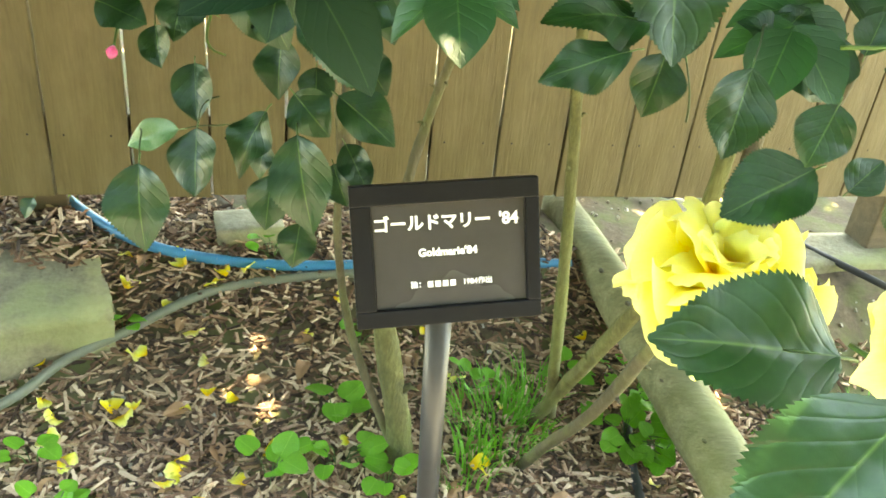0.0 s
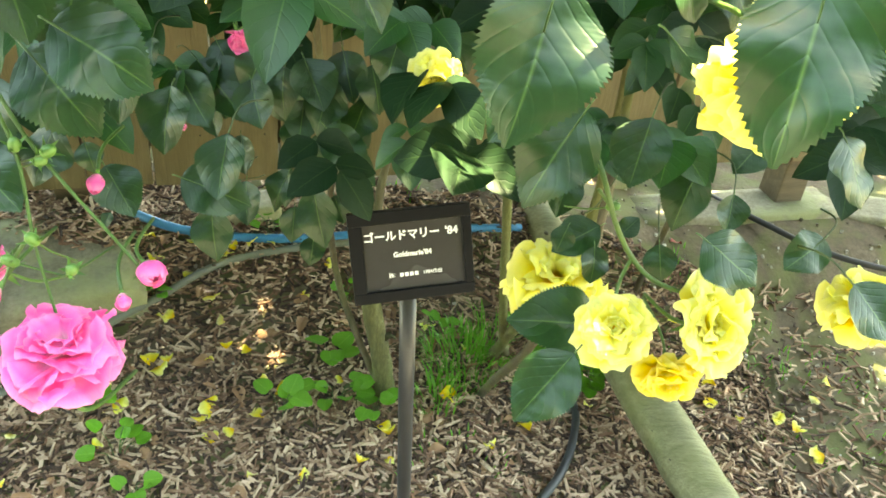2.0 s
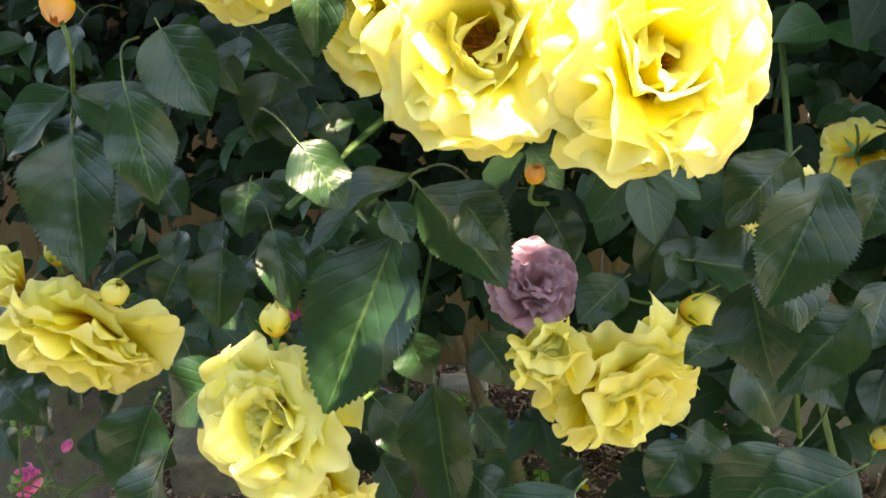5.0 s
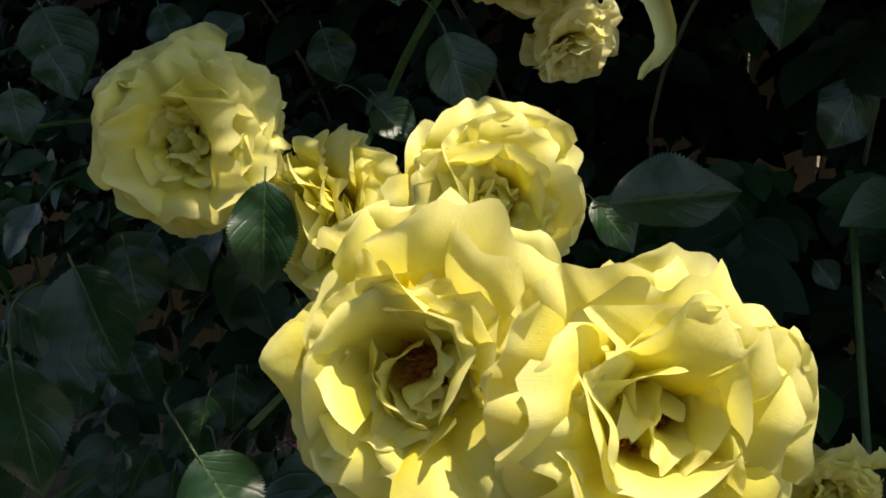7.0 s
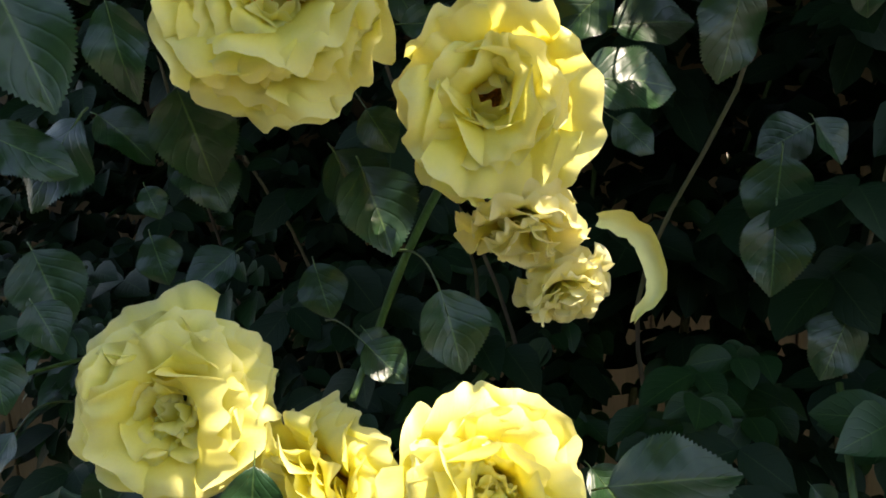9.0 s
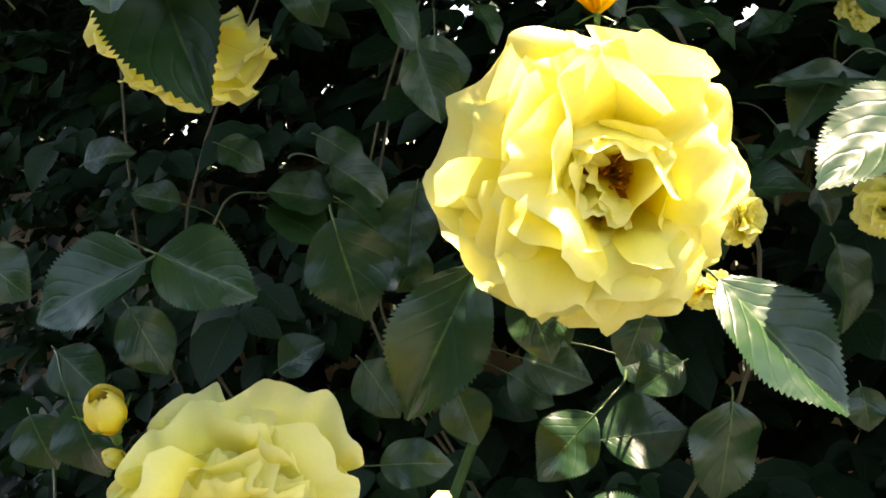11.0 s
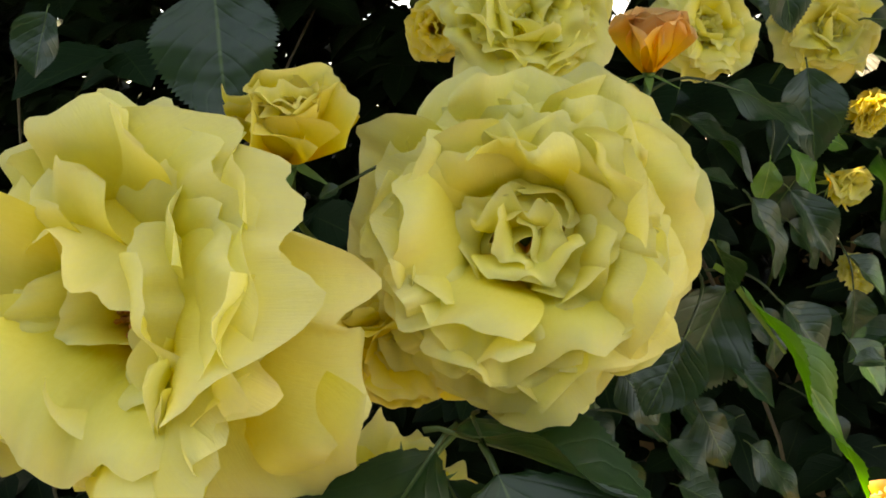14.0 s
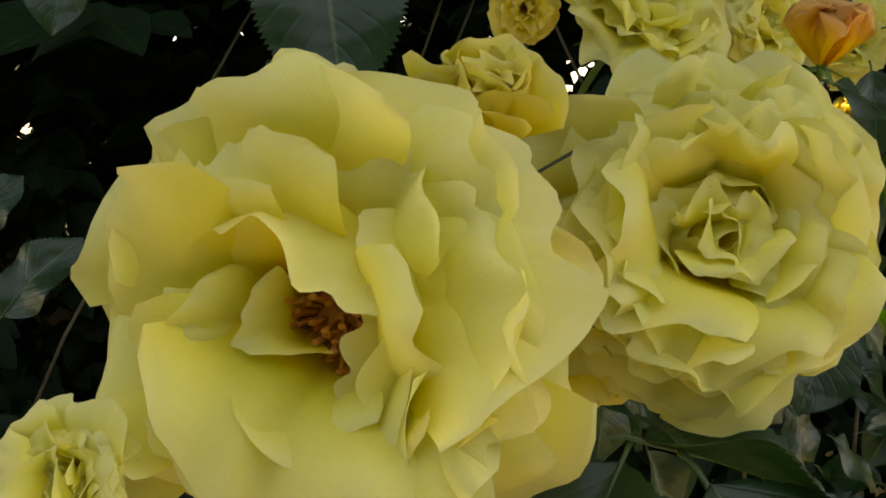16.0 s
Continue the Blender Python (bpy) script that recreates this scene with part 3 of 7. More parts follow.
STALKS = [stalk_mesh(b) for b in (-0.008, 0.0, 0.009)]

bush = tagged(empty("rose_bush", pose(0.0, 1.05, 0.0)), "climbing rose bush with glossy dark green leaves and mossy canes", "rose bush")


def leaf(base, tip, width, facing, kind=None, roll=0.0, mesh=None, label=""):
    """A leaflet of the bush from base to tip, in metres; facing is where its upper side looks."""
    base, tip = Vector(base), Vector(tip)
    y = tip - base
    length = y.length
    y.normalize()
    z = Vector(facing) - y * Vector(facing).dot(y)
    z.normalize()
    if roll:
        z = Matrix.Rotation(radians(roll), 3, y) @ z
    x = y.cross(z)
    if kind is None:
        kind = int(abs(base.x * 977 + base.z * 1313)) % len(LEAVES)
    if int(abs(base.x * 733 + base.z * 1571)) % 3 == 0:
        share("leaf_stalk", STALKS[len(bush.children) % 3], bush.matrix_world.inverted() @ basis(x, y, z, base), bush)
    m = basis(x * min(width, 0.84 * length), y * length, z * length * 0.85, base)
    return share("leaf", mesh or LEAVES[kind], bush.matrix_world.inverted() @ m, bush, label)


def cane(points, radii, material=None, name="cane", sides=9, wobble=0.25, label="", thorns=0):
    """A cane or twig of the bush."""
    inv = bush.matrix_world.inverted()
    pts = smooth_path([inv @ Vector(p) for p in points], 6)
    rr = [radii[0] + (radii[1] - radii[0]) * k / (len(pts) - 1) for k in range(len(pts))]
    bm = bmesh.new()
    tube(bm, pts, rr, sides, wobble, points[0][0] * 10)
    rng = random.Random(int(points[0][0] * 1000) + len(points))
    for _ in range(thorns):
        k = rng.randrange(2, len(pts) - 2)
        d = (pts[k + 1] - pts[k]).normalized()
        o = Vector((rng.uniform(-1, 1), rng.uniform(-1, 1), rng.uniform(-1, 1))).cross(d).normalized()
        tube(bm, [pts[k] + o * rr[k] * 0.7 - d * rr[k] * 0.6, pts[k] + o * rr[k] * 1.5 - d * rr[k] * 0.2, pts[k] + o * rr[k] * 2.1 - d * rr[k] * 0.6], [rr[k] * 0.45, rr[k] * 0.25, rr[k] * 0.04], 5)
    return part(name, bm, material or CANE, bush, label)


class Many:
    """Many alike pieces joined into one mesh."""

    def __init__(self, verts, faces, uvs=None):
        self.v, self.f, self.uv = np.array(verts, float), [tuple(f) for f in faces], uvs
        self.at = []

    def add(self, m):
        self.at.append(np.array(m))

    def build(self, name, material, parent=None, smooth=True):
        n = len(self.v)
        hom = np.c_[self.v, np.ones(n)]
        verts = np.concatenate([(hom @ m.T)[:, :3] for m in self.at])
        faces = [tuple(i + k * n for i in f) for k in range(len(self.at)) for f in self.f]
        me = bpy.data.meshes.new(name)
        me.from_pydata(verts.tolist(), [], faces)
        if self.uv is not None:
            layer = me.uv_layers.new(name="UVMap")
            flat = np.array([self.uv[i] for f in self.f for i in f], "f")
            layer.data.foreach_set("uv", np.tile(flat.ravel(), len(self.at)))
        me.materials.append(material)
        if smooth:
            me.shade_smooth()
        me.update()
        ob = new(name, me)
        if parent:
            ob.parent = parent
            ob.matrix_parent_inverse = parent.matrix_world.inverted()
        return tagged(ob, kind="stuff")


def small_leaf(fold=0.25, arch=0.2, rows=8):
    verts, uvs, faces = [], [], []
    for j in range(rows + 1):
        v = 0.5 - 0.5 * math.cos(math.pi * j / rows)
        hw = 0.5 * (max(v, 1e-4) ** 0.75) * (max(1 - v, 1e-4) ** 0.95) / 0.311
        for u in (-1, 0, 1):
            x = u * max(hw, 0.004)
            verts.append((x, v, fold * abs(x) - arch * v * v))
            uvs.append((u, v))
    for j in range(rows):
        for i in range(2):
            a = j * 3 + i
            faces.append((a, a + 1, a + 4, a + 3))
    return verts, faces, uvs


# ---------------------------------------------------------------- ground
def ground_mesh():
    bm = bmesh.new()
    xs = [-60, -20, -8, -4, -2.4] + [-1.8 + 0.06 * k for k in range(66)] + [2.4, 4, 8, 20, 60]
    ys = [-60, -20, -8, -4, -2] + [-1.2 + 0.06 * k for k in range(62)] + [3.2, 5, 9, 20, 60]
    grid = []
    for y in ys:
        row = []
        for x in xs:
            z = ground_z(x, y)
            if abs(x) < 3 and abs(y) < 3:
                z += 0.016 * noise.noise((x * 5, y * 5, 0)) + 0.006 * noise.noise((x * 19, y * 19, 2)) - 0.004
            row.append(bm.verts.new((x, y, z)))
        grid.append(row)
    for a, b in zip(grid, grid[1:]):
        for i in range(len(xs) - 1):
            bm.faces.new((a[i], a[i + 1], b[i + 1], b[i]))
    return mesh_of("ground", bm, SOIL)


ground = tagged(new("ground", ground_mesh()), "brown garden soil rising to a bank under the fence", "ground", kind="structure")


def on_ground(x, y, lift=0.0):
    return Vector((x, y, ground_z(x, y) + 0.016 * noise.noise((x * 5, y * 5, 0)) + 0.006 * noise.noise((x * 19, y * 19, 2)) - 0.004 + lift))


# ---------------------------------------------------------------- fence
fence = tagged(empty("fence", Matrix.Translation(FENCE_AT) @ Matrix.Rotation(FENCE_TURN, 4, "Z")), "tan upright board fence, weathered and stained", "fence", kind="structure")


def board_mesh(rng, height):
    bm = bmesh.new()
    box(bm, BOARD - 0.005, 0.018, height, Matrix.Translation((BOARD / 2, 0.0, height / 2)), 0.002)
    return mesh_of("board", bm, FENCE, False)


FRNG = random.Random(4)
BOARDS = [board_mesh(FRNG, h) for h in (1.46, 1.465, 1.455)]
for k in range(-9, 19):
    share("board", BOARDS[k % 3], pose(k * BOARD, FRNG.uniform(-0.002, 0.002), FRNG.uniform(-0.004, 0.004), 0, FRNG.uniform(-0.25, 0.25), 0), fence)
for z in (0.12, 0.72, 1.32):
    bm = bmesh.new()
    box(bm, 28 * BOARD, 0.04, 0.07, Matrix.Translation((5 * BOARD, 0.031, z)), 0.003)
    part("rail", bm, FENCE_RAIL, fence, smooth=False)
for x in (-8.3, -0.3, 6.7, 13.7, 18.4):
    bm = bmesh.new()
    box(bm, 0.09, 0.09, 2.0, Matrix.Translation((x * BOARD, 0.10, 0.60)), 0.004)
    part("post", bm, FENCE_RAIL, fence, smooth=False)
nail = bmesh.new()
bmesh.ops.create_uvsphere(nail, u_segments=6, v_segments=4, radius=0.0022, matrix=Matrix.Diagonal((1, 0.5, 1, 1)))
NAIL = mesh_of("nail", nail, SIGN_BLACK)
for k in range(-5, 14):
    for dx in (0.028, 0.108):
        share("nail", NAIL, pose(k * BOARD + dx, -0.0105, 0.12), fence)

# ---------------------------------------------------------------- sign
SIGN = basis(Vector((0.979, 0.178, 0.099)).normalized(), Vector((-0.150, 0.298, 0.943)).normalized(), Vector((0.138, -0.938, 0.319)).normalized(), (0.014, 0.531, 0.679))
sign = tagged(empty("plant_sign", SIGN), "black plant label sign with white lettering on a grey post", "sign")
SW, SH = 0.143, 0.109
bm = bmesh.new()
box(bm, SW, SH, 0.006, Matrix.Translation((0, 0, -0.004)), 0.0015)
part("backing", bm, SIGN_BLACK, sign, smooth=False)
rim = 0.0155
for name, sx, sy, x, y in (("frame_bar", SW, rim, 0, SH / 2 - rim / 2), ("frame_bar", SW, rim * 0.85, 0, -SH / 2 + rim * 0.42), ("frame_bar", rim, SH - rim * 1.85, -SW / 2 + rim / 2, -0.001), ("frame_bar", rim * 0.7, SH - rim * 1.85, SW / 2 - rim * 0.35, -0.001)):
    bm = bmesh.new()
    box(bm, sx, sy, 0.006, Matrix.Translation((x, y, 0.0022)), 0.0012)
    part(name, bm, SIGN_BLACK, sign, smooth=False)
bm = bmesh.new()
box(bm, SW - 1.75 * rim, SH - 1.9 * rim, 0.002, Matrix.Translation((0.0025, -0.001, 0.0005)))
part("name_plate", bm, SIGN_PLATE, sign, "dark glossy name plate", smooth=False)


def lettering(text, size, x, y, bold=0.0):
    cu = bpy.data.curves.new("lettering", "FONT")
    cu.body, cu.size, cu.align_x, cu.align_y = text, size, "CENTER", "CENTER"
    cu.offset, cu.extrude, cu.resolution_u = bold, 0.0002, 3
    tmp = new("lettering_source", cu)
    deps = bpy.context.evaluated_depsgraph_get()
    me = bpy.data.meshes.new_from_object(tmp.evaluated_get(deps))
    bpy.data.objects.remove(tmp)
    me.materials.clear()
    me.materials.append(WHITE)
    ob = new("lettering", me)
    ob.parent = sign
    ob.matrix_basis = pose(x, y, 0.0020)
    return tagged(ob, "white lettering")


lettering("ゴールドマリー", 0.0128, -0.0105, 0.0235, 0.0004)
lettering("'84", 0.0128, 0.0480, 0.0235, 0.0004)
lettering("Goldmarie'84", 0.0082, 0.0005, 0.0010, 0.0003)
lettering("独：", 0.0058, -0.0235, -0.0235, 0.0001)
lettering("1984作出", 0.0058, 0.0225, -0.0235, 0.0001)
bm = bmesh.new()
for k in range(4):
    box(bm, 0.0042, 0.0046, 0.0003, Matrix.Translation((-0.0140 + k * 0.0058, -0.0235, 0.0020)))
part("lettering", bm, WHITE, sign, "white lettering", smooth=False)
bm = bmesh.new()
post_top = Vector((-0.006, -SH / 2 + 0.012, -0.012))
post_run = SIGN.to_3x3().inverted() @ Vector((0.032, 0.13, -0.74))
tube(bm, [post_top + post_run * k for k in (0.0, 0.3, 0.6, 1.0)], 0.0108, 16)
part("post", bm, POST_GREY, sign, "grey metal post")
bm = bmesh.new()
box(bm, 0.03, 0.03, 0.008, Matrix.Translation((0.004, -SH / 2 + 0.016, -0.010)), 0.002)
part("bracket", bm, SIGN_BLACK, sign, smooth=False)

# ---------------------------------------------------------------- log, stones, hoses
log = tagged(empty("log", pose(0.46, 1.40, 0.0)), "weathered round timber log lying on the ground", "log")
inv = log.matrix_world.inverted()
bm = bmesh.new()
pts = smooth_path([inv @ Vector(p) for p in ((0.287, 1.70, 0.195), (0.360, 1.51, 0.152), (0.432, 1.32, 0.106), (0.505, 1.13, 0.060), (0.577, 0.94, 0.014), (0.650, 0.75, -0.030), (0.722, 0.56, -0.060))], 6)
tube(bm, pts, [0.042 + 0.012 * min(1.0, k / 18) for k in range(len(pts))], 20, 0.08, 2.0)
part("trunk", bm, LOG, log)
rng = random.Random(8)
for _ in range(7):
    k = rng.randrange(4, len(pts) - 3)
    bm = bmesh.new()
    a = rng.uniform(0.4, 2.2)
    o = Vector((-math.cos(a) * 0.8, -math.cos(a) * 0.5, math.sin(a))).normalized()
    bmesh.ops.create_uvsphere(bm, u_segments=8, v_segments=5, radius=0.006, matrix=Matrix.Translation(pts[k] + o * 0.049) @ Matrix.Diagonal((1, 1.5, 0.6, 1)))
    part("knot", bm, BARK, log)


def stone(at, size, turn, seed, label, tip=0.0):
    bm = bmesh.new()
    box(bm, 1, 1, 1, Matrix())
    bmesh.ops.subdivide_edges(bm, edges=bm.edges[:], cuts=7, use_grid_fill=True)
    for v in bm.verts:
        p = v.co.copy()
        n = p.normalized()
        sq = max(abs(p.x), abs(p.y), abs(p.z))
        v.co = p.lerp(n * 0.62, 0.07 + 0.06 * noise.noise((p.x * 2 + seed, p.y * 2, p.z * 2)))
        v.co += n * (0.03 * noise.noise((p.x * 3 + seed, p.y * 3, p.z * 3)) + 0.02 * noise.noise((p.x * 11 + seed, p.y * 11, p.z * 11)))
        v.co = Vector((v.co.x * size[0], v.co.y * size[1], v.co.z * size[2]))
    ob = new("stone", mesh_of("stone", bm, STONE))
    ob.matrix_world = Matrix.Translation(at) @ Matrix.Rotation(radians(turn), 4, "Z") @ Matrix.Rotation(radians(tip), 4, "X")
    return tagged(ob, label, "stone")


stone((-0.815, 1.160, 0.098), (0.48, 0.30, 0.17), 28, 1.0, "large pale mossy stone block at the foot of the fence", 8)
stone((-0.36, 1.40, 0.19), (0.13, 0.09, 0.07), 20, 5.0, "rough stone in the bank under the fence")
stone((0.98, 1.80, 0.055), (0.66, 0.15, 0.09), 14, 9.0, "pale flat stone beyond the log")
stone((1.45, 1.86, 0.035), (0.24, 0.16, 0.10), -10, 13.0, "pale stone beyond the log")
stone((0.62, 1.86, 0.12), (0.10, 0.08, 0.05), 35, 17.0, "small pale stone under the fence")


def hose(name, points, radius, material, label):
    at = Vector(points[0])
    thing = new(name, None)
    bm = bmesh.new()
    tube(bm, smooth_path([Vector(p) - at for p in points], 8), radius, 12)
    bpy.data.objects.remove(thing)
    ob = new(name, mesh_of(name, bm, material))
    ob.location = at
    return tagged(ob, label, "hose")


hose("hose", [(-0.80, 1.49, 0.215), (-0.68, 1.38, 0.215), (-0.58, 1.318, 0.207), (-0.487, 1.300, 0.193), (-0.361, 1.306, 0.180), (-0.20, 1.335, 0.174), (0.05, 1.40, 0.178), (0.3, 1.47, 0.16)], 0.0105, HOSE_BLUE, "blue garden hose lying on the bank")
hose("hose", [(-0.80, 0.90, 0.012), (-0.67, 1.02, 0.040), (-0.605, 1.095, 0.075), (-0.518, 1.16, 0.104), (-0.435, 1.225, 0.134), (-0.352, 1.268, 0.152), (-0.18, 1.325, 0.163), (0.0, 1.37, 0.165)], 0.0088, HOSE_GREY, "grey-green garden hose lying across the mulch")
hose("hose", [(0.30, 1.80, 0.20), (0.43, 1.87, 0.178), (0.57, 1.92, 0.15), (0.72, 1.93, 0.12), (0.9, 1.84, 0.10), (1.02, 1.71, 0.095), (1.2, 1.58, 0.075), (1.5, 1.5, 0.06)], 0.0088, HOSE_BLACK, "black irrigation hose lying under the fence")
hose("hose", [(0.415, 1.20, -0.028), (0.405, 1.08, -0.028), (0.402, 0.986, -0.028), (0.345, 0.83, -0.016), (0.22, 0.66, -0.005), (0.1, 0.45, 0.006)], 0.0088, HOSE_BLACK, "black irrigation hose lying on the mulch")

# ---------------------------------------------------------------- canes of the bush
cane([(-0.010, 1.02, -0.02), (-0.022, 1.00, 0.10), (-0.050, 1.0, 0.25), (-0.075, 0.97, 0.42), (-0.085, 0.95, 0.50)], (0.023, 0.014), BARK_MOSS, label="thick mossy trunk", thorns=5)
cane([(-0.083, 0.955, 0.47), (-0.110, 0.90, 0.62), (-0.095, 0.90, 0.95), (0.02, 0.95, 1.25)], (0.0095, 0.006), BARK, thorns=6)
cane([(-0.030, 1.01, 0.04), (-0.075, 1.0, 0.17), (-0.112, 1.0, 0.29), (-0.126, 0.96, 0.45), (-0.120, 0.90, 0.62), (-0.14, 0.80, 0.92)], (0.0075, 0.005), BARK, thorns=6)
cane([(-0.05, 1.05, 0.38), (-0.040, 1.05, 0.50), (-0.016, 1.05, 0.61), (0.010, 1.02, 0.71), (0.04, 0.98, 0.80), (0.10, 0.92, 1.1)], (0.0085, 0.005), BARK, thorns=6)
cane([(0.262, 1.18, -0.01), (0.232, 1.07, 0.12), (0.205, 0.98, 0.28), (0.187, 0.95, 0.44), (0.168, 0.95, 0.62), (0.150, 0.92, 0.74), (0.14, 0.92, 0.95), (0.16, 0.95, 1.2)], (0.0105, 0.006), BARK_MOSS, thorns=9)
cane([(0.225, 1.16, -0.01), (0.235, 1.02, 0.18), (0.236, 0.88, 0.35), (0.250, 0.75, 0.54), (0.262, 0.70, 0.66), (0.27, 0.72, 0.9), (0.27, 0.8, 1.1)], (0.0125, 0.006), BARK_MOSS, thorns=8)
cane([(0.198, 1.04, -0.01), (0.205, 0.90, 0.17), (0.216, 0.75, 0.36), (0.225, 0.62, 0.568), (0.235, 0.57, 0.68), (0.25, 0.62, 0.9)], (0.0095, 0.005), BARK, thorns=7)
cane([(0.62, 1.45, -0.02), (0.64, 1.36, 0.35), (0.62, 1.2, 0.75), (0.56, 0.95, 1.12), (0.54, 0.95, 1.3)], (0.009, 0.005), BARK, thorns=8)
cane([(0.02, 0.95, 1.25), (0.05, 0.95, 1.55), (0.10, 0.92, 1.85), (0.12, 0.9, 2.1)], (0.0035, 0.002), CANE, thorns=5)
cane([(0.16, 0.95, 1.2), (0.25, 0.95, 1.5), (0.34, 0.92, 1.78), (0.42, 0.92, 2.0)], (0.003, 0.0018), CANE, thorns=4)
cane([(0.05, 0.46, 1.08), (0.105, 0.27, 1.00), (0.126, 0.212, 0.962), (0.140, 0.206, 0.930), (0.157, 0.205, 0.903), (0.176, 0.200, 0.888), (0.207, 0.196, 0.880)], (0.0020, 0.0017), CANE, wobble=0.1)
cane([(0.157, 0.205, 0.903), (0.151, 0.200, 0.886), (0.147, 0.187, 0.871)], (0.0014, 0.0012), CANE, wobble=0.1)
cane([(0.126, 0.212, 0.950), (0.136, 0.212, 0.938), (0.141, 0.222, 0.930)], (0.0012, 0.0010), CANE, wobble=0.1)
cane([(0.36, 0.50, 1.30), (0.41, 0.30, 1.12), (0.465, 0.28, 0.96), (0.505, 0.28, 0.915), (0.585, 0.28, 0.82)], (0.0026, 0.0016), CANE, wobble=0.1)
for k in range(7):
    tx = -0.40 + 0.15 * k
    ty = 0.58 + 0.10 * noise.noise((k * 1.7, 0.0, 2.0))
    cane([(tx, 0.78, 0.95 + 0.03 * (k % 3)), (tx + 0.10 * noise.noise((k, 1.0, 0.5)), ty + 0.08, 1.30), (tx + 0.22 * noise.noise((k, 2.0, 0.5)), ty, 1.62), (tx + 0.30 * noise.noise((k, 3.0, 0.5)), ty + 0.05, 2.05)], (0.0026, 0.0012), BARK, thorns=7)
cane([(0.28, 0.45, 1.05), (0.36, 0.36, 1.12), (0.40, 0.30, 1.10), (0.42, 0.36, 0.98)], (0.003, 0.0018), CANE)
cane([(0.08, 0.52, 1.50), (0.10, 0.36, 1.42), (0.14, 0.22, 1.36)], (0.004, 0.002), CANE)
cane([(0.05, 0.62, 1.25), (0.08, 0.35, 1.24), (0.10, 0.15, 1.22)], (0.004, 0.002), CANE)
cane([(0.27, 0.45, 1.15), (0.28, 0.28, 1.22), (0.30, 0.14, 1.28)], (0.004, 0.002), CANE)
cane([(0.10, 0.44, 1.80), (0.10, 0.30, 1.84), (0.09, 0.22, 1.86)], (0.004, 0.002), CANE)


# ---------------------------------------------------------------- blooms and leaves

# low cluster beside the sign
rose((0.137, 0.321, 0.806), (-0.05, -0.12, 0.99), 0.0460, "dome", label="pale yellow rose seen from its side above a broad leaf")
rose((0.147, 0.176, 0.864), (-0.30, -0.55, 0.78), 0.0275, "full", label="bright yellow rose tilted to the ground in a low cluster")
rose((0.215, 0.177, 0.871), (0.324, -0.777, 0.539), 0.0356, "full", label="bright yellow rose with an orange heart in a low cluster")
rose((0.191, 0.169, 0.829), (-0.081, -0.973, -0.218), 0.0235, "open", "gold", label="fading golden rose hanging below the low cluster")
rose((0.393, 0.284, 0.826), (-0.15, -0.10, 0.98), 0.0400, "dome", label="pale yellow rose low on the bush")
rose((0.485, 0.232, 0.812), (-0.10, -0.30, 0.94), 0.0400, "full", label="pale yellow rose low on the bush")
rose((0.430, 0.281, 0.859), (-0.785, -0.145, 0.602), 0.0097, "bud", label="small closed yellow rosebud on the bush", name="rosebud", stem=0.04)
rose((0.481, 0.246, 0.843), (-0.360, 0.176, 0.916), 0.0115, "bud", label="small closed yellow rosebud on the bush", name="rosebud", stem=0.04)
rose((0.480, 0.393, 0.971), (0.224, 0.127, 0.966), 0.0096, "bud", label="small closed yellow rosebud on the bush", name="rosebud", stem=0.04)
rose((0.017, 0.260, 0.997), (0.089, -0.973, 0.213), 0.0198, "full", label="yellow rose half hidden deep in the leaves")
rose((0.384, 0.203, 1.235), (0.394, -0.912, -0.113), 0.0241, "full", label="yellow rose at the edge of the leaves")

# three roses in a row
rose((0.006, 0.050, 1.156), (0.05, -0.80, -0.60), 0.0520, "droop", label="yellow rose hanging open with long drooping petals")
rose((-0.037, 0.043, 1.196), (-0.228, -0.663, 0.713), 0.0193, "cup", label="small half-open yellow rose with a spiral heart")
rose((0.047, 0.049, 1.198), (0.710, -0.178, 0.682), 0.0096, "bud", label="closed yellow rosebud beside an open rose", name="rosebud", stem=0.04)
rose((-0.010, 0.061, 1.209), (-0.018, -0.032, 0.999), 0.0079, "bud", label="green-tipped yellow rosebud above an open rose", name="rosebud", stem=0.04)
rose((0.159, 0.030, 1.152), (0.029, -0.929, 0.370), 0.0477, "full", label="large ruffled yellow rose with pointed petal tips")
rose((0.153, 0.066, 1.077), (0.095, -0.890, -0.447), 0.0359, "droop", label="yellow rose hanging behind a larger one")
rose((0.164, 0.043, 1.203), (0.021, 0.113, 0.993), 0.0082, "bud", label="green-tipped yellow rosebud above an open rose", name="rosebud", stem=0.05)
rose((0.319, 0.161, 1.123), (0.679, -0.592, -0.434), 0.0520, "droop", label="yellow rose with long petals sweeping to one side")
rose((0.282, 0.121, 1.166), (0.120, -0.891, 0.437), 0.0248, "cup", label="small half-open yellow rose with a spiral heart")
rose((0.350, 0.194, 1.168), (0.999, -0.025, 0.027), 0.0116, "bud", label="pointed yellow rosebud beside an open rose", name="rosebud", stem=0.05)
rose((0.250, 0.197, 1.168), (0.539, -0.523, 0.660), 0.0300, "droop", "mauve", label="faded mauve-pink rose behind the yellow blooms")
rose((0.023, 0.077, 1.355), (0.298, -0.592, -0.749), 0.0110, "bud", "orange", label="orange-yellow rosebud hanging on a thin stalk", name="rosebud", stem=0.05)
rose((0.290, 0.078, 1.282), (0.313, -0.568, 0.761), 0.0053, "bud", "orange", label="withered brown bud under the roses", name="rosebud", stem=0.03)
rose((0.432, 0.424, 1.197), (0.082, 0.693, -0.716), 0.0276, "droop", label="pale yellow rose turned away")
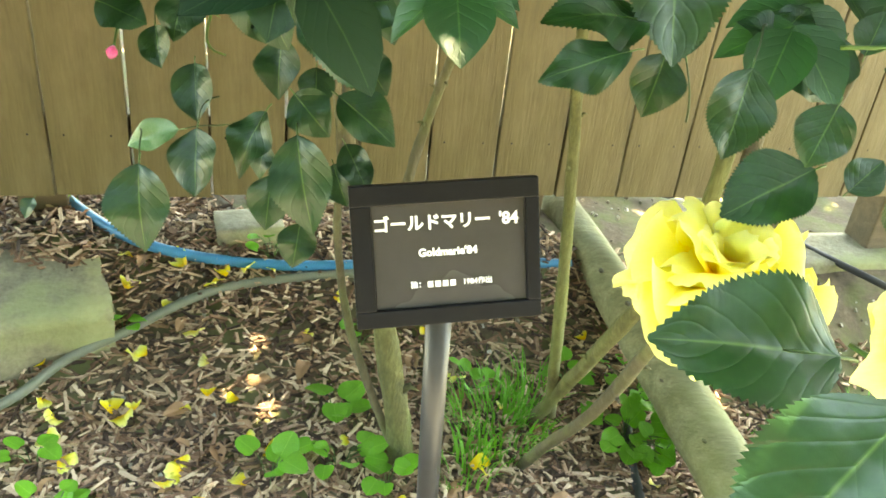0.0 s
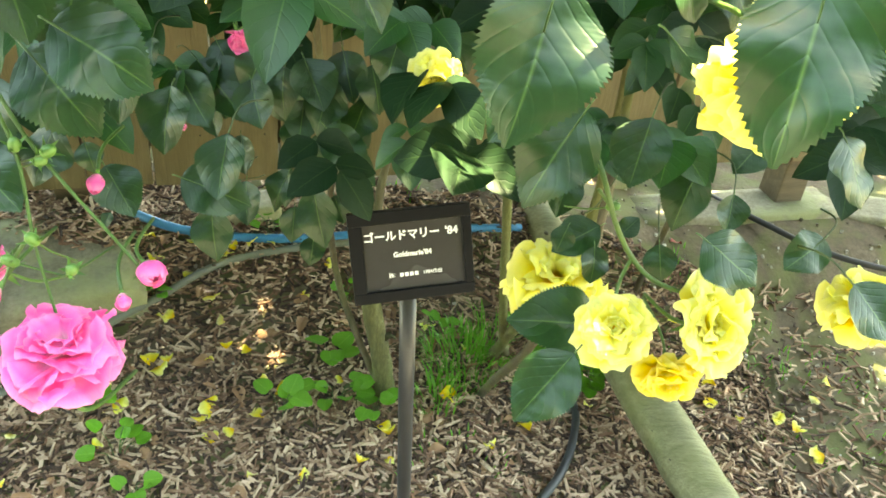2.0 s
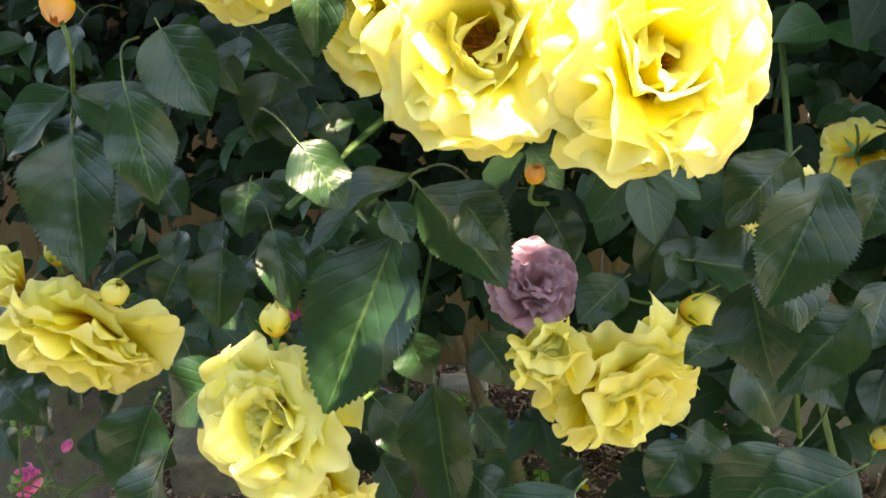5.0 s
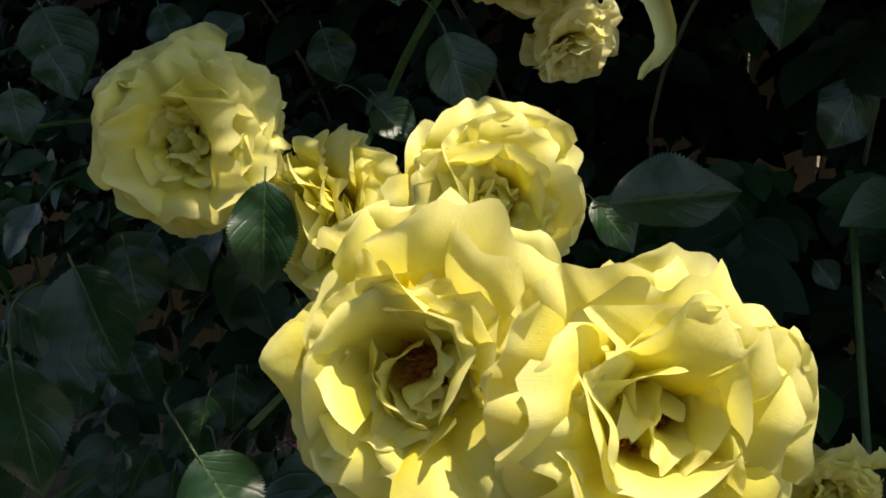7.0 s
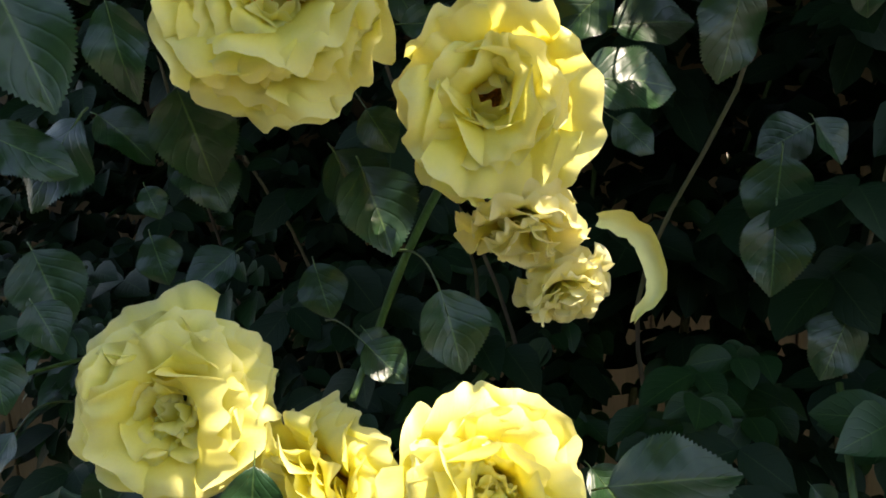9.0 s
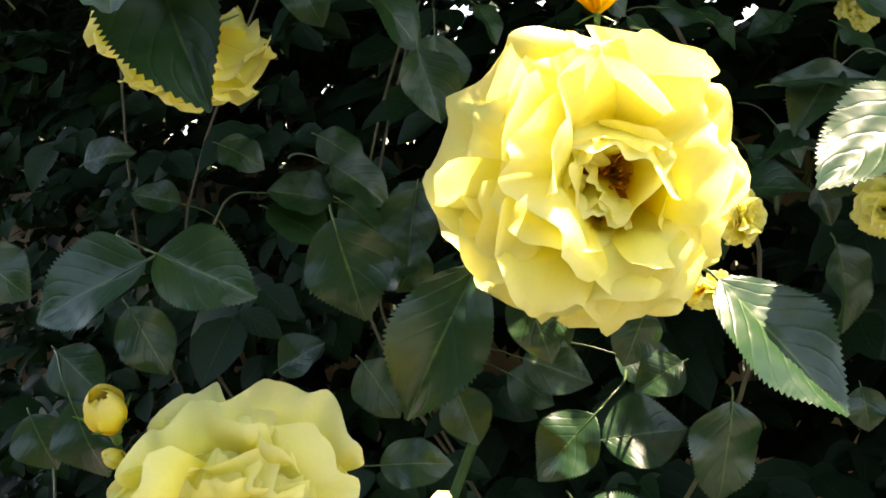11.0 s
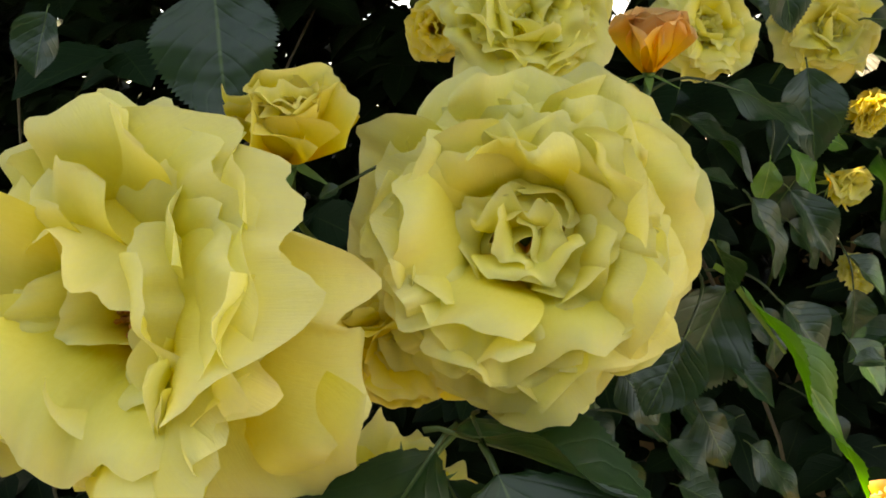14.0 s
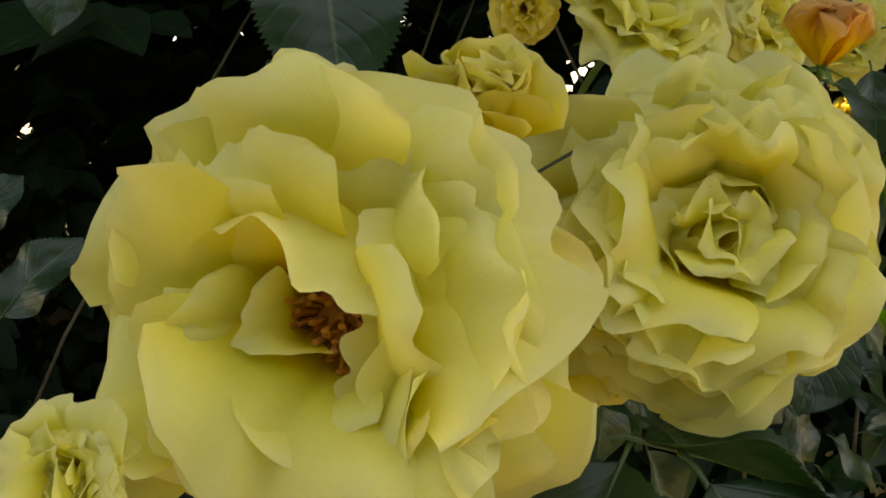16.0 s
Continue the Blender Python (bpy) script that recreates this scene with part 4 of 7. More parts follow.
rose((0.376, 0.282, 1.161), (0.795, -0.004, 0.607), 0.0147, "bud", label="last yellow petals of a spent rose", name="rose", stem=0.05)

# the bright pair and the roses behind it
rose((0.281, 0.046, 1.3455), (0.281, -0.907, 0.314), 0.0473, "open", label="large sunlit yellow rose with brown stamens")
rose((0.344, 0.065, 1.3345), (0.662, -0.710, 0.242), 0.0495, "open", label="large sunlit yellow rose with brown stamens")
rose((0.106, 0.131, 1.385), (0.437, -0.876, 0.206), 0.0469, "ruffled", label="round pale yellow rose in shade")
rose((0.170, 0.147, 1.346), (-0.338, -0.937, 0.084), 0.0460, "full", label="pale yellow rose turned to the side in shade")
rose((0.250, 0.158, 1.361), (0.588, -0.733, 0.343), 0.0448, "full", label="pale yellow rose with upright petals in shade")
rose((0.215, 0.243, 1.514), (0.450, -0.893, 0.019), 0.0496, "open", label="pale yellow rose with a split brown heart")
rose((0.219, 0.266, 1.446), (0.20, -0.50, -0.84), 0.0330, "droop", "faded", label="withered yellow rose with papery hanging petals")
rose((0.232, 0.290, 1.408), (0.45, -0.55, -0.70), 0.0270, "droop", "faded", label="withered pale yellow rose hanging limp")
rose((0.128, 0.194, 1.562), (0.445, -0.890, 0.102), 0.0580, "ruffled", label="large pale yellow rose with a pleated heart")
rose((0.076, 0.179, 1.613), (0.290, -0.397, 0.871), 0.0113, "bud", "gold", label="plump golden rosebud on a thin stalk", name="rosebud", stem=0.05)
rose((0.074, 0.182, 1.591), (-0.396, -0.712, 0.580), 0.0059, "bud", "gold", label="small closed yellow rosebud on the bush", name="rosebud", stem=0.04)

# the large rose higher up
P_HEART = [("shell", 15, 60, 0.86, 0.10, 0.12, 1.0), ("mid", -28, 62, 0.95, 0.08, 0.10, 0.95), ("hood", 8, 8, 0.66, 0.14, 0.46, 0.9), ("hood", -42, 12, 0.68, 0.14, 0.46, 1.0), ("shell", -70, 24, 0.56, 0.16, 0.16, 0.9), ("shell", 40, 22, 0.56, 0.16, 0.14, 0.8), ("hood", 60, 18, 0.56, 0.10, 0.50, 1.0), ("shell", 100, 56, 0.76, 0.10, 0.14, 1.0), ("hood", -95, 16, 0.52, 0.10, 0.52, 1.0),
           ("lobe", 150, 6, 0.50, 0.12, 0.14, 0.7), ("lobe", 60, 2, 0.46, 0.12, 0.14, 0.6), ("frill", 175, 34, 0.50, 0.14, 0.20, 1.1), ("frill", -150, 40, 0.62, 0.12, 0.22, 1.0), ("frill", -115, 30, 0.50, 0.14, 0.24, 1.0), ("frill", 150, 52, 0.76, 0.08, 0.16, 1.1), ("hood", -20, 0, 0.50, 0.14, 0.06, 0.7), ("lobe", 120, -4, 0.46, 0.14, 0.08, 0.7)]
rose((0.290, 0.242, 1.695), (0.522, -0.850, 0.078), 0.0575, "heart", label="very large sunlit yellow rose with pointed petals", heart=P_HEART)
rose((0.280, 0.279, 1.768), (0.20, -0.25, 0.95), 0.0125, "cup", "orange", label="orange rosebud behind a large rose", name="rosebud", stem=0.06)
rose((0.089, 0.244, 1.769), (-0.490, 0.294, -0.820), 0.0386, "droop", label="pale yellow rose seen from behind under a leaf")
rose((0.318, 0.364, 1.666), (0.937, -0.350, 0.019), 0.0149, "droop", label="yellow rose half hidden behind a larger one")
rose((0.305, 0.329, 1.635), (0.449, -0.495, -0.744), 0.0116, "droop", label="yellow rose half hidden behind a larger one")
rose((0.375, 0.430, 1.659), (0.155, -0.988, 0.026), 0.0176, "full", label="yellow rose at the end of a branch")
rose((0.360, 0.678, 1.790), (0.490, -0.799, 0.348), 0.0175, "full", label="small yellow rose farther back")

# the last roses, close to the eye
T_HEART = [("mid", -48, 58, 0.98, 0.05, 0.08, 1.1), ("mid", -110, 60, 1.0, 0.04, 0.08, 1.1), ("mid", 80, 60, 0.95, 0.05, 0.10, 1.1), ("mid", 125, 60, 0.92, 0.05, 0.10, 1.0), ("inner", 176, 62, 0.82, 0.08, 0.12, 1.2), ("mid", 25, 62, 0.92, 0.06, 0.10, 1.1),
           ("hood", -85, 14, 0.56, 0.06, 0.58, 1.1), ("hood", -8, 8, 0.66, 0.10, 0.56, 1.05), ("shell", 62, 58, 0.62, 0.18, 0.12, 1.1), ("hood", -104, 0, 0.40, 0.16, 0.46, 1.2),
           ("inner", 98, 20, 0.56, 0.12, 0.26, 0.8), ("frill", 172, 30, 0.44, 0.16, 0.22, 1.4), ("mid", 150, 46, 0.78, 0.08, 0.14, 1.0), ("inner", -158, 50, 0.80, 0.08, 0.14, 1.05), ("frill", 188, 46, 0.62, 0.12, 0.20, 1.2), ("frill", 138, 38, 0.60, 0.13, 0.22, 1.1), ("shell", 205, 40, 0.60, 0.12, 0.22, 1.0),  ("shell", 115, 8, 0.42, 0.14, 0.14, 0.75)]
R_HEART = [("shell", 32, 50, 0.72, 0.14, 0.20, 1.1), ("shell", -25, 48, 0.74, 0.14, 0.20, 1.1), ("hood", 4, 2, 0.50, 0.20, 0.42, 0.95), ("hood", 82, -4, 0.32, 0.26, 0.34, 0.9), ("hood", -48, 4, 0.44, 0.20, 0.42, 0.9), ("shell", -82, 34, 0.56, 0.18, 0.22, 1.1),
           ("frill", 125, 34, 0.50, 0.20, 0.22, 1.2), ("frill", 165, 36, 0.48, 0.20, 0.20, 1.2), ("frill", -150, 34, 0.50, 0.20, 0.20, 1.2), ("frill", -110, 24, 0.40, 0.24, 0.18, 1.0), ("frill", 60, 22, 0.40, 0.22, 0.16, 1.0), ("lobe", 0, 16, 0.38, 0.32, 0.03, 1.2), ("lobe", 130, 12, 0.36, 0.32, 0.03, 1.2), ("lobe", -120, 14, 0.38, 0.32, 0.03, 1.2), ("hood", 60, 0, 0.26, 0.36, 0.14, 1.1), ("hood", -70, 2, 0.28, 0.36, 0.16, 1.0), ("frill", 180, 24, 0.36, 0.34, 0.06, 1.2), ("hood", 170, 4, 0.24, 0.36, 0.16, 1.1)]
rose((0.1535, 0.191, 1.889), (0.143, -0.982, 0.121), 0.0545, "shingle", label="large crowded pale yellow rose in soft shade", heart=R_HEART)
rose((0.048, 0.140, 1.877), (-0.26, -0.95, 0.10), 0.0610, "heart", label="very large pale yellow rose with amber stamens", heart=T_HEART)
rose((0.112, 0.193, 1.856), (0.105, -0.959, -0.263), 0.0260, "full", "gold", label="small golden rose tucked between two large ones")
rose((0.088, 0.175, 1.925), (0.278, -0.599, 0.751), 0.0185, "cup", "gold", label="small half-open golden yellow rose")
rose((0.147, 0.262, 1.962), (0.337, -0.801, 0.494), 0.0346, "full", label="yellow rose with dried stamens behind larger ones")
rose((0.191, 0.213, 1.945), (0.10, -0.30, 0.95), 0.0135, "cup", "orange", label="orange rosebud beside the large roses", name="rosebud", stem=0.06)
rose((0.217, 0.346, 1.962), (0.445, -0.896, 0.015), 0.0261, "full", label="pale yellow rose farther back")
rose((0.279, 0.403, 1.963), (0.245, -0.960, 0.137), 0.0276, "full", label="pale yellow rose farther back")
rose((0.301, 0.467, 1.881), (0.348, -0.931, -0.113), 0.0152, "cup", label="small yellow rose far back in the leaves", name="rose")
rose((0.328, 0.514, 1.921), (0.677, -0.671, -0.302), 0.0159, "droop", "gold", label="golden rose farther back")
rose((-0.005, 0.127, 1.843), (-0.259, -0.901, 0.349), 0.0206, "full", label="pale yellow rose below the largest one")
rose((0.105, 0.288, 1.966), (-0.112, -0.990, -0.082), 0.0141, "droop", "gold", label="browning golden rose behind larger ones")

# pink roses of the neighbouring bush
rose((-0.176, 0.081, 0.905), (0.02, -0.10, 0.99), 0.0320, "dome", "pink", label="bright pink rose with paler outer petals", group="pink roses", stem=0.08, stamens=False)
rose((-0.239, 0.142, 0.905), (-0.142, -0.719, 0.680), 0.0179, "cup", "pink", label="bright pink rose half open", group="pink roses", stem=0.08)
rose((-0.131, 0.102, 0.939), (0.532, -0.836, 0.131), 0.0085, "bud", "pink", label="pink rosebud on a hanging stalk", name="rosebud", group="pink roses", stem=0.04)
rose((-0.213, 0.082, 0.904), (0.385, -0.840, -0.382), 0.0070, "bud", "pink", label="pink rosebud on a hanging stalk", name="rosebud", group="pink roses", stem=0.04)
rose((-0.144, 0.093, 0.926), (0.352, -0.823, -0.447), 0.0046, "bud", "pink", label="pink rosebud on a hanging stalk", name="rosebud", group="pink roses", stem=0.03)
rose((-0.212, 0.094, 0.923), (-0.345, -0.812, -0.470), 0.0058, "bud", "pink", label="pink rosebud on a hanging stalk", name="rosebud", group="pink roses", stem=0.03)
rose((-0.169, 0.142, 0.968), (0.138, -0.897, -0.419), 0.0056, "bud", "pink", label="pink rosebud on a hanging stalk", name="rosebud", group="pink roses", stem=0.03)
rose((-0.160, 0.468, 0.941), (0.245, -0.918, -0.311), 0.0140, "cup", "pink", label="small pink rose deep in the leaves", group="pink roses", stem=0.05)
rose((-0.306, 0.487, 0.965), (0.124, -0.938, -0.322), 0.0067, "bud", "pink", label="pink rosebud deep in the leaves", name="rosebud", group="pink roses", stem=0.04)
rose((-0.187, 0.628, 0.822), (0.284, -0.477, 0.832), 0.0110, "cup", "pink", label="small pink rose on a green stalk", group="pink roses", stem=0.06)
rose((-0.260, 0.608, 0.783), (0.085, -0.822, -0.563), 0.0053, "bud", "pink", label="pink rosebud on a hanging stalk", name="rosebud", group="pink roses", stem=0.04)

def green_bud(at, facing, size):
    """An unopened green bud with its sepals and a thin stalk."""
    x, y, z = frame_of(facing)
    thing = empty("rosebud", basis(x, y, z, at))
    bm = bmesh.new()
    bmesh.ops.create_uvsphere(bm, u_segments=10, v_segments=8, radius=size, matrix=Matrix.Diagonal((0.8, 0.8, 1.25, 1)))
    part("bud_body", bm, SEPAL, thing)
    for k in range(5):
        share("sepal", SEPALS, Matrix.Rotation(k * 2 * math.pi / 5, 4, "Z") @ Matrix.Translation((0, 0, -size * 0.6)) @ Matrix.Rotation(-radians(14), 4, "X") @ Matrix.Scale(size * 2.6, 4), thing)
    bm = bmesh.new()
    tube(bm, smooth_path([(0, 0, -size), (0, 0.2 * size, -size * 4), (0.8 * size, size, -size * 8)], 4), size * 0.16, 6)
    part("stem", bm, CANE, thing)
    return tagged(thing, "small unopened green rosebud on a thin stalk", "rose", "green rosebuds")


for at, facing in (((-0.196, 0.118, 1.000), (0.3, -0.4, 0.85)), ((-0.186, 0.120, 0.991), (0.7, -0.4, 0.5)), ((-0.179, 0.116, 0.999), (0.8, -0.3, 0.6)), ((-0.188, 0.100, 0.956), (-0.2, -0.5, 0.8)), ((-0.170, 0.098, 0.940), (0.5, -0.5, 0.7)), ((-0.205, 0.105, 0.938), (-0.6, -0.4, 0.6)), ((0.139, 0.215, 0.936), (0.8, -0.3, 0.4)), ((0.468, 0.262, 0.905), (-0.3, -0.6, 0.7))):
    green_bud(Vector(at), facing, 0.0042)
for points in (((-0.25, 0.22, 1.08), (-0.215, 0.14, 1.03), (-0.197, 0.12, 0.992), (-0.190, 0.105, 0.950), (-0.180, 0.092, 0.915)), ((-0.215, 0.14, 1.03), (-0.190, 0.125, 0.995), (-0.150, 0.108, 0.955), (-0.133, 0.103, 0.935)), ((-0.192, 0.108, 0.955), (-0.205, 0.105, 0.935), (-0.214, 0.090, 0.910))):
    cane(points, (0.0012, 0.0008), CANE, wobble=0.1)

# leaves over the sign
leaf((-0.189, 0.542, 0.751), (-0.231, 0.537, 0.739), 0.0254, (-0.051, -0.668, 0.743), mesh=GLEAMING, label="leaf with a sun gleam painted in pale patches")
leaf((-0.189, 0.585, 0.788), (-0.181, 0.559, 0.751), 0.0348, (-0.251, -0.629, 0.736))
leaf((-0.208, 0.511, 0.735), (-0.202, 0.475, 0.680), 0.0467, (-0.071, -0.635, 0.769))
leaf((-0.176, 0.543, 0.753), (-0.173, 0.514, 0.711), 0.0471, (-0.385, -0.609, 0.693))
leaf((-0.128, 0.551, 0.769), (-0.151, 0.522, 0.727), 0.0381, (-0.381, -0.610, 0.695))
leaf((-0.098, 0.515, 0.767), (-0.084, 0.476, 0.706), 0.0446, (-0.181, -0.634, 0.752))
leaf((-0.109, 0.558, 0.782), (-0.080, 0.538, 0.759), 0.0493, (-0.397, -0.607, 0.689))
leaf((-0.079, 0.577, 0.777), (-0.030, 0.557, 0.752), 0.0394, (-0.039, -0.634, 0.773))
leaf((-0.127, 0.606, 0.807), (-0.131, 0.579, 0.768), 0.0377, (-0.224, -0.631, 0.743))
leaf((-0.103, 0.612, 0.819), (-0.075, 0.593, 0.795), 0.0354, (0.202, -0.604, 0.771))
leaf((-0.229, 0.618, 0.804), (-0.219, 0.597, 0.777), 0.0432, (-0.396, -0.607, 0.689))
leaf((-0.125, 0.556, 0.716), (-0.125, 0.531, 0.680), 0.0330, (0.168, -0.611, 0.774))
leaf((-0.103, 0.557, 0.677), (-0.104, 0.534, 0.647), 0.0463, (0.231, -0.598, 0.767))
leaf((-0.074, 0.588, 0.735), (-0.050, 0.566, 0.706), 0.0292, (0.130, -0.617, 0.776))
leaf((-0.083, 0.589, 0.716), (-0.069, 0.568, 0.689), 0.0297, (-0.263, -0.627, 0.733))
leaf((-0.136, 0.586, 0.729), (-0.142, 0.568, 0.706), 0.0292, (-0.381, -0.610, 0.695))
leaf((-0.136, 0.590, 0.839), (-0.118, 0.567, 0.810), 0.0448, (-0.381, -0.610, 0.695))
leaf((-0.259, 0.585, 0.827), (-0.219, 0.575, 0.820), 0.0493, (0.073, -0.625, 0.777))
leaf((-0.048, 0.613, 0.844), (-0.045, 0.592, 0.816), 0.0418, (-0.371, -0.612, 0.698))
leaf((-0.069, 0.623, 0.798), (-0.045, 0.603, 0.773), 0.0341, (-0.327, -0.619, 0.714))
leaf((-0.101, 0.606, 0.788), (-0.097, 0.585, 0.760), 0.0384, (0.202, -0.604, 0.771))
leaf((-0.140, 0.570, 0.699), (-0.114, 0.554, 0.682), 0.0292, (0.130, -0.617, 0.776))
leaf((-0.413, 0.737, 0.578), (-0.421, 0.722, 0.561), 0.0219, (-0.166, -0.634, 0.755))
leaf((-0.154, 0.597, 0.852), (-0.130, 0.570, 0.815), 0.0448, (0.087, -0.623, 0.777))
leaf((-0.106, 0.623, 0.860), (-0.082, 0.601, 0.830), 0.0510, (0.202, -0.604, 0.771))
leaf((-0.205, 0.624, 0.837), (-0.213, 0.598, 0.799), 0.0519, (-0.104, -0.635, 0.765))
leaf((-0.212, 0.451, 0.912), (-0.180, 0.418, 0.873), 0.0480, (-0.412, -0.548, 0.728))
leaf((-0.201, 0.476, 0.915), (-0.150, 0.440, 0.872), 0.0541, (0.165, -0.559, 0.813))
leaf((-0.146, 0.447, 0.911), (-0.132, 0.418, 0.876), 0.0458, (-0.313, -0.565, 0.764))
leaf((-0.121, 0.482, 0.912), (-0.125, 0.450, 0.871), 0.0504, (-0.412, -0.548, 0.728))
leaf((-0.102, 0.478, 0.924), (-0.079, 0.446, 0.886), 0.0496, (0.188, -0.555, 0.810))
leaf((-0.068, 0.501, 0.926), (-0.054, 0.468, 0.886), 0.0558, (-0.342, -0.560, 0.754))
leaf((-0.039, 0.484, 0.920), (-0.025, 0.454, 0.884), 0.0458, (0.128, -0.564, 0.816))
leaf((-0.103, 0.485, 0.879), (-0.105, 0.457, 0.845), 0.0425, (0.188, -0.555, 0.810))
leaf((-0.076, 0.425, 0.881), (-0.033, 0.395, 0.847), 0.0415, (-0.054, -0.578, 0.814))
leaf((-0.135, 0.462, 0.934), (-0.152, 0.435, 0.901), 0.0524, (0.154, -0.560, 0.814))
leaf((-0.185, 0.486, 0.932), (-0.163, 0.462, 0.905), 0.0541, (-0.021, -0.577, 0.816))
leaf((-0.075, 0.478, 0.909), (-0.092, 0.443, 0.862), 0.0458, (-0.380, -0.554, 0.741))
leaf((-0.237, 0.467, 0.936), (-0.237, 0.448, 0.915), 0.0437, (-0.403, -0.550, 0.732))
leaf((-0.042, 0.485, 0.885), (-0.061, 0.457, 0.850), 0.0425, (-0.386, -0.553, 0.738))
leaf((-0.014, 0.469, 0.954), (-0.027, 0.440, 0.917), 0.0524, (-0.166, -0.577, 0.799))
leaf((0.030, 0.495, 0.960), (0.052, 0.465, 0.926), 0.0541, (-0.323, -0.563, 0.761))

# leaves round the low cluster
leaf((0.091, 0.401, 0.877), (0.043, 0.394, 0.862), 0.0297, (0.216, -0.568, 0.794))
leaf((0.116, 0.431, 0.870), (0.108, 0.414, 0.838), 0.0395, (0.155, -0.580, 0.800))
leaf((0.118, 0.401, 0.877), (0.111, 0.414, 0.901), 0.0311, (-0.217, -0.599, 0.771))
leaf((0.144, 0.379, 0.880), (0.135, 0.358, 0.840), 0.0336, (0.124, -0.585, 0.802))
leaf((0.173, 0.427, 0.885), (0.150, 0.433, 0.896), 0.0238, (0.182, -0.575, 0.798))
leaf((0.169, 0.338, 0.848), (0.128, 0.327, 0.826), 0.0382, (-0.358, -0.583, 0.729))
leaf((0.177, 0.439, 0.885), (0.192, 0.448, 0.903), 0.0274, (-0.155, -0.602, 0.784))
leaf((0.211, 0.438, 0.886), (0.197, 0.423, 0.858), 0.0304, (0.182, -0.575, 0.798))
leaf((0.207, 0.404, 0.886), (0.215, 0.415, 0.907), 0.0311, (-0.217, -0.599, 0.771))
leaf((0.190, 0.343, 0.837), (0.206, 0.351, 0.852), 0.0366, (0.145, -0.581, 0.801))
leaf((0.195, 0.452, 0.868), (0.216, 0.442, 0.851), 0.0255, (-0.073, -0.601, 0.796))
leaf((0.165, 0.260, 0.801), (0.087, 0.248, 0.814), 0.0556, (-0.065, -0.638, 0.768), 1)
leaf((0.117, 0.151, 0.861), (0.079, 0.126, 0.820), 0.0433, (0.120, -0.437, 0.891), 0)
leaf((0.099, 0.173, 1.021), (0.062, 0.142, 0.970), 0.0481, (0.021, -0.445, 0.895), 2)
leaf((0.145, 0.198, 1.008), (0.133, 0.175, 0.971), 0.0419, (-0.276, -0.443, 0.853), 0)
leaf((0.140, 0.224, 0.955), (0.152, 0.237, 0.976), 0.0356, (-0.073, -0.547, 0.834))
leaf((0.070, 0.296, 0.914), (0.031, 0.279, 0.921), 0.0329, (-0.078, -0.471, 0.879))
leaf((0.077, 0.315, 0.944), (0.082, 0.287, 0.900), 0.0389, (0.127, -0.533, 0.836))
leaf((0.116, 0.231, 0.909), (0.108, 0.221, 0.892), 0.0286, (-0.073, -0.547, 0.834))
leaf((0.133, 0.215, 0.904), (0.135, 0.200, 0.880), 0.0264, (0.237, -0.592, 0.771))
leaf((0.184, 0.233, 0.898), (0.187, 0.217, 0.874), 0.0260, (-0.363, -0.601, 0.712))
leaf((0.075, 0.197, 1.020), (0.043, 0.182, 0.993), 0.0382, (-0.173, -0.546, 0.820), 1)
leaf((0.202, 0.245, 0.955), (0.181, 0.221, 0.916), 0.0342, (-0.286, -0.419, 0.862))
leaf((0.231, 0.244, 0.937), (0.227, 0.229, 0.913), 0.0382, (0.127, -0.412, 0.902))
leaf((0.260, 0.284, 0.965), (0.237, 0.269, 0.940), 0.0366, (0.127, -0.412, 0.902))
leaf((-0.258, 0.335, 0.950), (-0.268, 0.308, 0.908), 0.0389, (0.141, -0.609, 0.781))
leaf((-0.252, 0.325, 0.898), (-0.242, 0.311, 0.878), 0.0294, (0.039, -0.620, 0.783))

# leaves beside the pink roses
leaf((-0.196, 0.135, 1.102), (-0.170, 0.104, 1.060), 0.0478, (0.352, -0.543, 0.762))
leaf((-0.167, 0.158, 1.079), (-0.173, 0.126, 1.038), 0.0479, (0.236, -0.571, 0.786))
leaf((-0.187, 0.130, 1.046), (-0.148, 0.105, 1.016), 0.0449, (-0.108, -0.603, 0.791))
leaf((-0.226, 0.150, 1.023), (-0.209, 0.121, 0.986), 0.0447, (-0.199, -0.599, 0.776))
leaf((-0.152, 0.174, 1.042), (-0.159, 0.143, 1.003), 0.0453, (-0.291, -0.590, 0.753))
leaf((-0.135, 0.182, 1.011), (-0.139, 0.155, 0.981), 0.0418, (-0.225, -0.597, 0.770))
leaf((-0.188, 0.150, 0.998), (-0.200, 0.126, 0.972), 0.0382, (-0.185, -0.600, 0.778))
leaf((-0.223, 0.122, 0.990), (-0.193, 0.103, 0.971), 0.0324, (0.012, -0.600, 0.800))
leaf((-0.107, 0.190, 0.980), (-0.111, 0.163, 0.949), 0.0404, (-0.357, -0.580, 0.732))
leaf((-0.177, 0.176, 0.960), (-0.156, 0.156, 0.939), 0.0354, (0.099, -0.592, 0.800))
leaf((-0.139, 0.194, 0.946), (-0.093, 0.181, 0.939), 0.0364, (-0.348, -0.581, 0.736))

# leaves among the three roses
leaf((0.015, 0.072, 1.283), (0.041, 0.032, 1.215), 0.0518, (0.310, -0.540, 0.782))
leaf((0.011, 0.099, 1.293), (0.065, 0.082, 1.271), 0.0409, (0.139, -0.576, 0.805))
leaf((0.006, 0.096, 1.288), (-0.031, 0.067, 1.255), 0.0353, (0.017, -0.591, 0.807))
leaf((-0.087, 0.054, 1.309), (-0.101, 0.015, 1.253), 0.0498, (0.107, -0.581, 0.807))
leaf((-0.058, 0.074, 1.301), (-0.057, 0.050, 1.271), 0.0429, (0.355, -0.527, 0.772))
